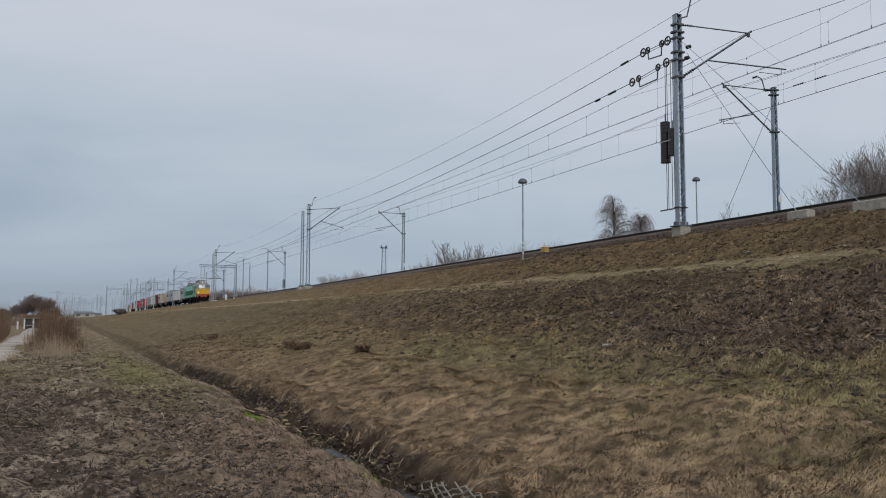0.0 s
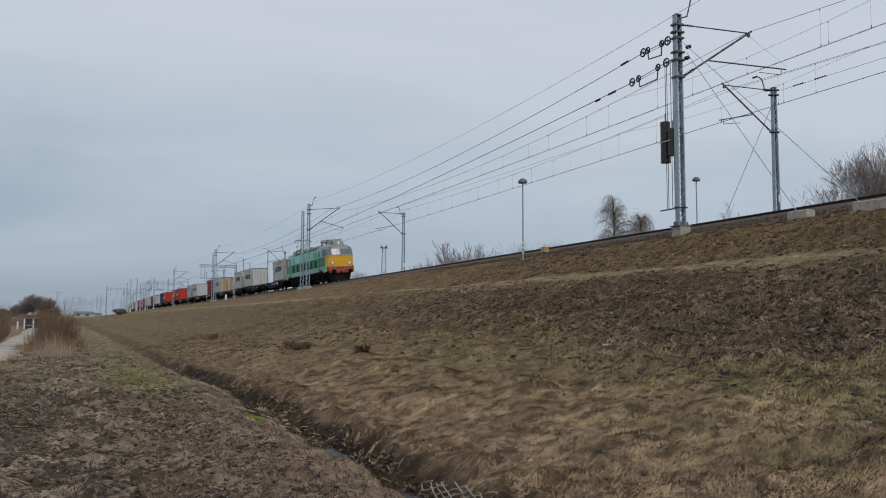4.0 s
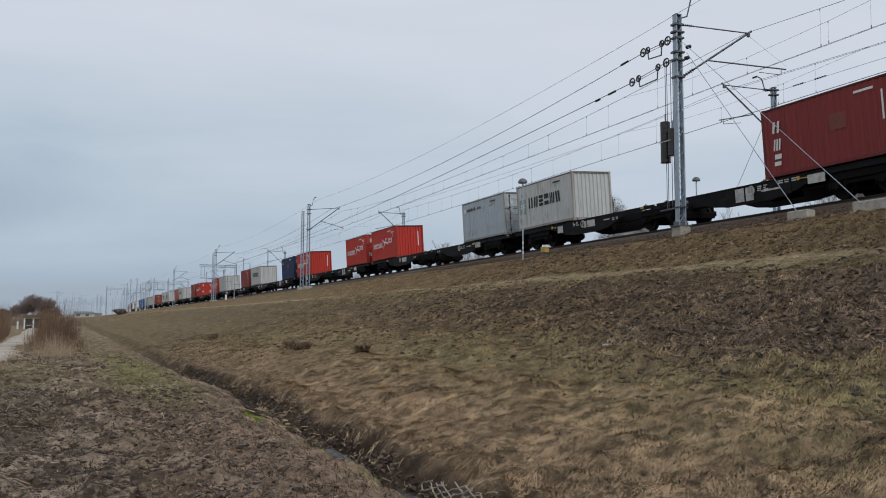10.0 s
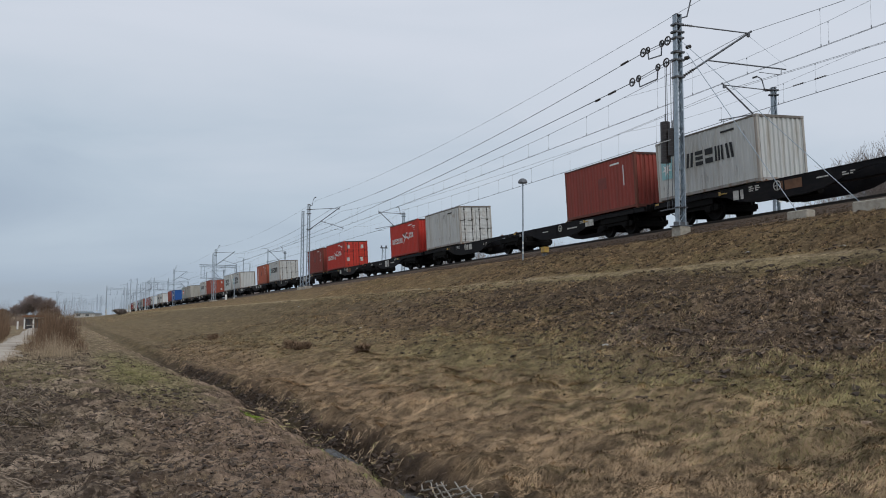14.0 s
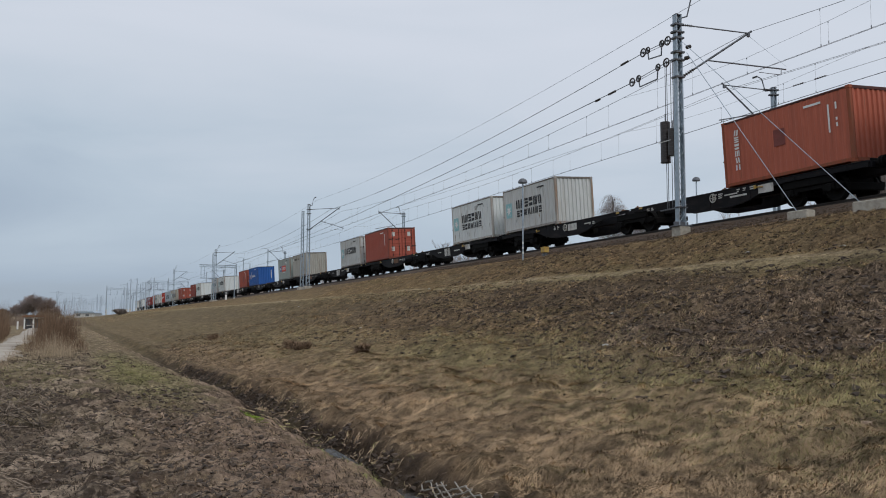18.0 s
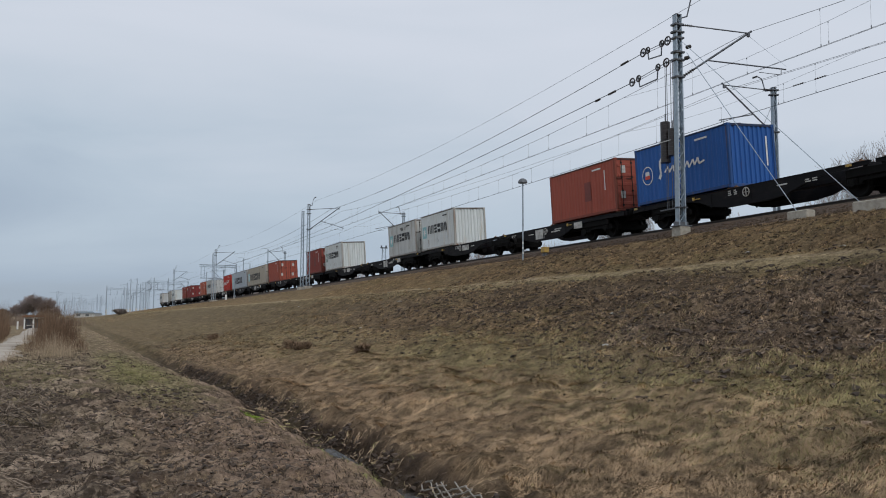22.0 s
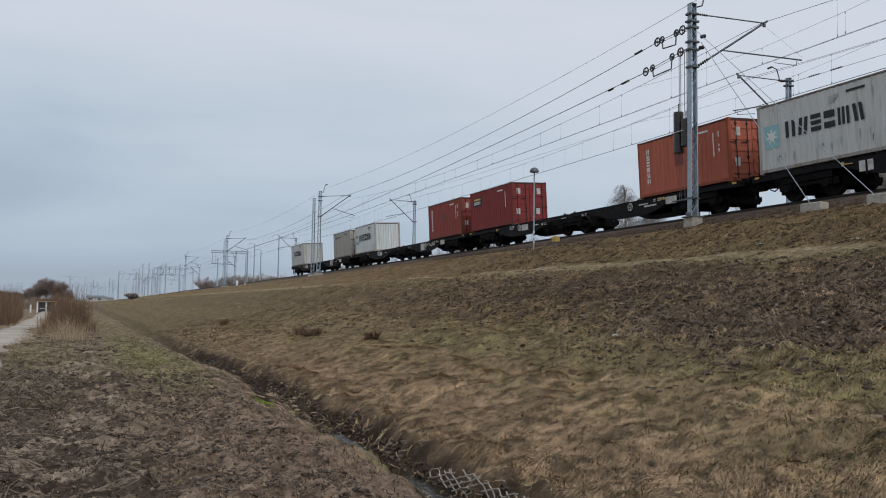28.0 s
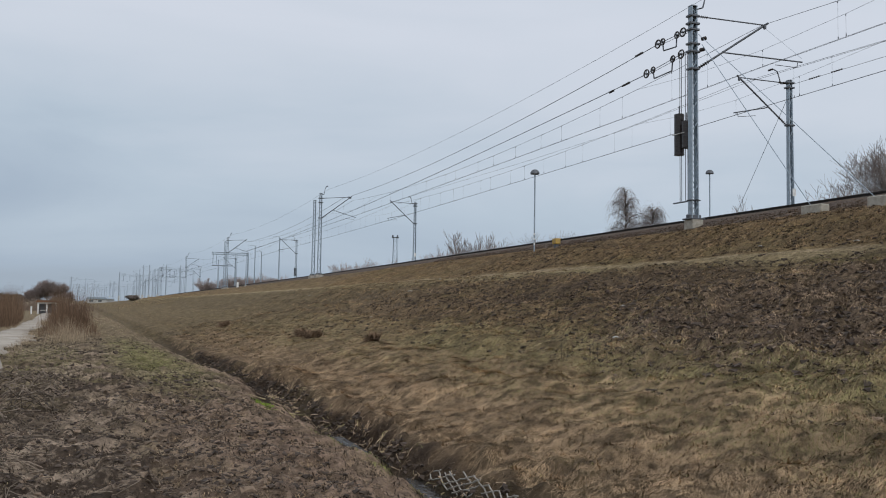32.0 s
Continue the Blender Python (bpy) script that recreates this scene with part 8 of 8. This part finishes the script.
turf("green_turf", "green", "fresh olive-green grass in patches", [
    ellipse(8000, 79.0, 22.7, 9.0, 1.0, 0.05, 0.007, 0.35, 0.5, 2.5), ellipse(3500, 78.0, 22.9, 4.5, 0.7, 0.05, 0.007, 0.4, 0.5, 2.5), ellipse(1100, 94.5, 21.4, 2.6, 0.22, 0.06, 0.006, 0.5, 0.5, 2.5),
    ellipse(26000, 97.6, 16.6, 3.6, 1.9, 0.075, 0.006, 0.25, 0.8, 1.2), ellipse(6000, 94.5, 16.2, 3.5, 0.8, 0.07, 0.006, 0.25, 0.8, 1.2), ellipse(2600, 86.0, 14.2, 6.0, 1.2, 0.10, 0.008, 0.3, 0.8, 2.0),
    ellipse(700, 89.0, 23.8, 6.0, 1.8, 0.045, 0.005, 0.3, 0.5, 2.5), ellipse(2400, 80.0, 26.0, 6.0, 1.2, 0.08, 0.007, 0.5, 0.5, 2.5)])
turf("green_moss", "moss", "bright green moss at the ditch edge", [ellipse(2600, 89.9, 21.75, 0.75, 0.16, 0.03, 0.008, 0.8, 0.5, 2.5)])


def build_tussocks():
    """Dark tussocks on the slope and dry stems standing in the grass."""
    for s, d, r in ((75.4, 17.45, 0.40), (81.4, 17.15, 0.24), (60.8, 18.5, 0.30), (74.6, 17.7, 0.22)):
        n = 900
        a, q = FIELD.uniform(0, 2 * np.pi, n), np.sqrt(FIELD.uniform(0, 1, n)) * r
        V, F = blades(s + q * np.cos(a), d + q * np.sin(a) * 0.7, 0.22, 0.016, 0.75, 0.6, 2.2)
        tagged(part("grass_tussock", big_mesh("grass_tussock", V, F, GRASS["dead"]), None), "dark dead grass tussock on the slope", "tussock", "tussocks on the slope")
    for s, d, n in ((91.3, 16.6, 9), (91.8, 16.4, 6)):
        ss_, dd_ = s + FIELD.normal(0, 0.12, n), d + FIELD.normal(0, 0.12, n)
        x, y = plan(ss_, dd_)
        stalks("dry_stems", np.stack((x, y, surface(ss_, dd_)), -1), int(s * 10), 0.25, 0.6, 0.16, 0.0032, "bark", "thin dry weed stems in the grass", "weeds")


build_tussocks()


def build_litter():
    # dead stalks lying on the flat
    def lying(n, s0, s1, d0, d1, l0, l1, r, heap=0.05):
        s, d = clumped(n, s0, s1, d0, d1, 0.5, 0.3)
        a = FIELD.normal(0.5, 1.4, n)
        L_ = FIELD.uniform(l0, l1, n)
        s2, d2 = s + np.sin(a) * L_, d + np.cos(a) * L_
        h = FIELD.uniform(0.0, heap, n)
        x, y = plan(s, d)
        x2, y2 = plan(s2, d2)
        p = np.stack((x, y, surface(s, d) + h + 0.01), -1)
        q = np.stack((x2, y2, surface(s2, d2) + FIELD.uniform(0, heap, n) + 0.01), -1)
        m = (p + q) / 2 + np.stack((FIELD.normal(0, 0.03, n), FIELD.normal(0, 0.03, n), FIELD.uniform(0, heap * 0.8, n)), -1)
        w = np.full((n, 1), r)
        return np.concatenate((np.concatenate((p, m, w, w * 0.8), 1), np.concatenate((m, q, w * 0.8, w * 0.5), 1)))

    segs = np.concatenate((lying(420, 92.0, 97.0, 24.6, 27.2, 0.10, 0.4, 0.006, 0.06), lying(420, 86.0, 91.8, 24.6, 26.8, 0.06, 0.38, 0.011, 0.14), lying(420, 90, 100, 21.8, 25, 0.06, 0.3, 0.004, 0.03), lying(70, 88, 95, 11.2, 14.6, 0.08, 0.4, 0.006, 0.10)))
    V, F = limb_arrays(segs, 4)
    tagged(part("dead_stalks", big_mesh("dead_stalks", V, F, GRASS["stick"]), None), "flattened dead stalks on the bare soil", "plant litter", kind="stuff")
    segs = np.concatenate((lying(520, 84, 99, 20.0, 20.6, 0.02, 0.10, 0.006, 0.05), lying(60, 84, 99, 20.0, 20.9, 0.06, 0.22, 0.006, 0.08), lying(40, 70, 86, 20.0, 21.0, 0.10, 0.3, 0.008, 0.08), lying(9, 89.3, 91.5, 20.7, 21.6, 0.3, 0.8, 0.010, 0.12)))
    V, F = limb_arrays(segs, 4)
    tagged(part("ditch_debris", big_mesh("ditch_debris", V, F, GRASS["flat"]), None), "pale dead stems fallen into the ditch", "plant litter", kind="stuff")
    # clods and stones
    for name, n, box, r0, r1, mat, lab in (("soil_clods", 3000, (84, 102, 21.5, 27.6), 0.005, 0.022, "clod_pale", "dry pale soil crumbs on the flat"), ("soil_clods", 12000, (86, 102, 21.5, 27.6), 0.005, 0.045, "clod", "crumbled brown soil on the flat"), ("soil_clods", 900, (60, 86, 21.6, 28.0), 0.012, 0.07, "clod", "crumbled brown soil on the flat"),
                                           ("soil_clods", 5000, ("worn", 94.0, 13.6, 3.4, 1.6), 0.010, 0.055, "clod", "crumbled grey-brown clods on the slope"), ("soil_clods", 6500, (70, 100, 9.6, 16.4), 0.01, 0.07, "clod_dark", "dark soil clods on the slope, shade in their colour"), ("soil_clods", 5200, ("worn", 94.0, 13.6, 3.4, 1.7), 0.012, 0.075, "clod_dark", "dark soil clods on the slope, shade in their colour"), ("soil_clods", 4200, ("worn", 84.0, 12.6, 5.5, 1.1), 0.012, 0.07, "clod_dark", "dark soil clods on the slope, shade in their colour"), ("soil_clods", 4200, (66, 98, 4.0, 7.8), 0.01, 0.07, "clod_dark", "dark soil clods below the ballast, shade in their colour"), ("soil_clods", 26000, (85, 102, 21.9, 27.5), 0.006, 0.045, "clod_dark", "dark clods on the flat, clump shade in their colour"), ("soil_clods", 400, (55, 85, 23.2, 28.5), 0.02, 0.11, "clod_dark", "dark clods on the flat, clump shade in their colour"), ("soil_clods", 6500, (72, 100, 20.04, 20.55), 0.008, 0.07, "clod_dark", "dark wet clods on the ditch bank"),
                                           ("ballast_stones", 22000, (50, 97, 1.4, 3.9), 0.022, 0.055, "ballast", "brown crushed stones on the ballast shoulder")):
        s, d = worn(n, *box[1:]) if box[0] == "worn" else clumped(n, *box, 0.7, 0.3)
        x, y = plan(s, d)
        if name == "ballast_stones":
            z = rail_z(s) + np.interp(d, [1.35, 2.2, 3.75], [-0.30, -0.52, -1.05])
        else:
            z = surface(s, d)
        stone = name == "ballast_stones"
        r = FIELD.uniform(r0, r1, n) if stone else r0 * (r1 / r0) ** (FIELD.uniform(0, 1, n) ** 2.2)
        base = np.array([[1, 0, 0], [-0.5, 0.87, 0], [-0.5, -0.87, 0], [0.5, 0.6, 0.75], [-0.75, 0.05, 0.8], [0.45, -0.6, 0.7]])
        F0 = np.array([[3, 4, 5], [0, 3, 5], [0, 1, 3], [1, 4, 3], [1, 2, 4], [2, 5, 4], [2, 0, 5]])
        a = FIELD.uniform(0, 2 * np.pi, n)
        j = base[None] * FIELD.uniform(0.6, 1.35, (n, 6, 1)) * r[:, None, None] * (1.0 if stone else np.stack((FIELD.uniform(0.8, 1.7, n), FIELD.uniform(0.7, 1.2, n), FIELD.uniform(0.6, 1.2, n)), -1)[:, None, :])
        c_, s_ = np.cos(a)[:, None], np.sin(a)[:, None]
        V = np.stack((j[..., 0] * c_ - j[..., 1] * s_ + x[:, None], j[..., 0] * s_ + j[..., 1] * c_ + y[:, None], j[..., 2] * 0.9 + z[:, None] - 0.15 * r[:, None]), -1).reshape(-1, 3)
        F = (np.arange(n)[:, None, None] * 6 + F0[None]).reshape(-1, 3)
        tagged(part(name, big_mesh(name, V, F, M[mat], False), None), lab, "stones" if name == "ballast_stones" else "soil", kind="stuff")
    # scraps of pale rubbish
    rnd = random.Random(9)
    for s, d in ((89.6, 7.6), (94.0, 11.5), (88.6, 13.6), (75.0, 15.2), (60.5, 9.0), (86.0, 7.2), (71.0, 12.2), (80.4, 20.6), (52.0, 12.0), (97.3, 12.0), (66.0, 8.8), (91.0, 15.4)):
        z = float(surface(s, d))
        g = Build()
        w, l = rnd.uniform(0.03, 0.07), rnd.uniform(0.05, 0.14)
        g.sheet([[(-l, -w, 0.03), (-l * 0.6, 0, 0.05), (-l, w, 0.02)], [(0, -w * 0.7, 0.055), (0, 0, 0.06), (0, w, 0.04)], [(l, -w, 0.02), (l * 0.8, 0, 0.05), (l, w * 0.6, 0.03)]])
        m = upright(s, d, z + 0.015, rnd.uniform(0, 180))
        t = part("plastic_scrap", g, M["plate"], m=m)
        t.modifiers.new("thickness", "SOLIDIFY").thickness = 0.004
        tagged(t, "crumpled pale plastic scrap in the grass", "litter", "scraps of litter")


M["clod"] = material("brown_soil_clod", (0.19, 0.138, 0.096), 0.95, vary=0.3, scale=30, island=0.45)
M["clod_pale"] = material("pale_soil_crumb", (0.34, 0.265, 0.195), 0.95, vary=0.3, scale=30, island=0.45)
# dark soil whose colour also carries the shade around clods and tufts
M["clod_dark"] = material("dark_soil_clod", (0.066, 0.048, 0.036), 0.95, vary=0.3, scale=30, island=0.4)
build_litter()


def build_water():
    m = material("ditch_water", (0.02, 0.018, 0.014), 0.05, vary=0.2, bump=0.35, bump_scale=16, spec=0.6)
    for s0, s1, w0, w1 in ((91.0, 93.6, 20.66, 21.08), (94.4, 101.0, 20.58, 21.12)):
        rows = []
        for s in np.arange(s0, s1, 0.4):
            z = float(rail_z(s)) * -0.096
            rows.append([(*[float(k) for k in plan(s, d)], z) for d in np.linspace(w0, w1, 4)])
        tagged(part("ditch_water", Build().sheet(rows), m), "shallow rippled water in the ditch", "water", kind="structure")


build_water()


def build_netting():
    """A torn strip of pale plastic netting lying on the ditch bank, in wide diamonds."""
    m = material("pale_plastic_netting", (0.34, 0.315, 0.27), 0.7, vary=0.4, scale=14)
    rnd = random.Random(3)
    t = thing("plastic_netting", Matrix(), "torn strip of pale plastic netting on the ditch bank", "netting")

    def place(u, v):
        s, d = NET_S + u, NET_D + 0.34 * v + 0.02 * math.sin(u * 3.0)
        x, y = plan(s, d)
        return float(x), float(y), -0.22 - 0.95 * v + 0.015 * math.sin(u * 5.0 + v * 9.0)

    cell, high = 0.25, 0.085
    for way in (-1, 1):
        for i in range(-5, 16):
            pts = []
            for k in range(15):
                v = k / 14 * 0.30
                u = i * cell + way * (v - 0.15) * cell / high + 0.015 * math.sin(i * 2.3 + k * 0.9)
                # the upper edge is torn away
                if 0 <= u <= 2.7 and v > 0.10 + 0.05 * math.sin(u * 4.0 + 1.0) - 0.05 * u:
                    pts.append(place(u, v))
            # torn into pieces, some buried in the soil
            while len(pts) > 2:
                n = rnd.randint(3, 7)
                piece, pts = pts[:n], pts[n - 1:]
                if len(piece) > 1 and rnd.random() < (0.92 if way < 0 else 0.78):
                    part("strand", Build().path([(x + rnd.uniform(-0.006, 0.006), y, z + rnd.uniform(-0.008, 0.008)) for x, y, z in piece], 0.0085), m, t)


NET_S, NET_D = 94.75, 20.50
build_netting()


# ---- what moves ----
# metres gained over an even speed as the train pulls away
GAIN = {30: 0.38, 31: 0.88, 32: 1.5}


def motions():
    for ob, s, z in MOVERS:
        walk(ob, [(float(t), on_line(s + SPEED * t + GAIN.get(t, 0.0), 0, z)) for t in range(0, 33)])


motions()
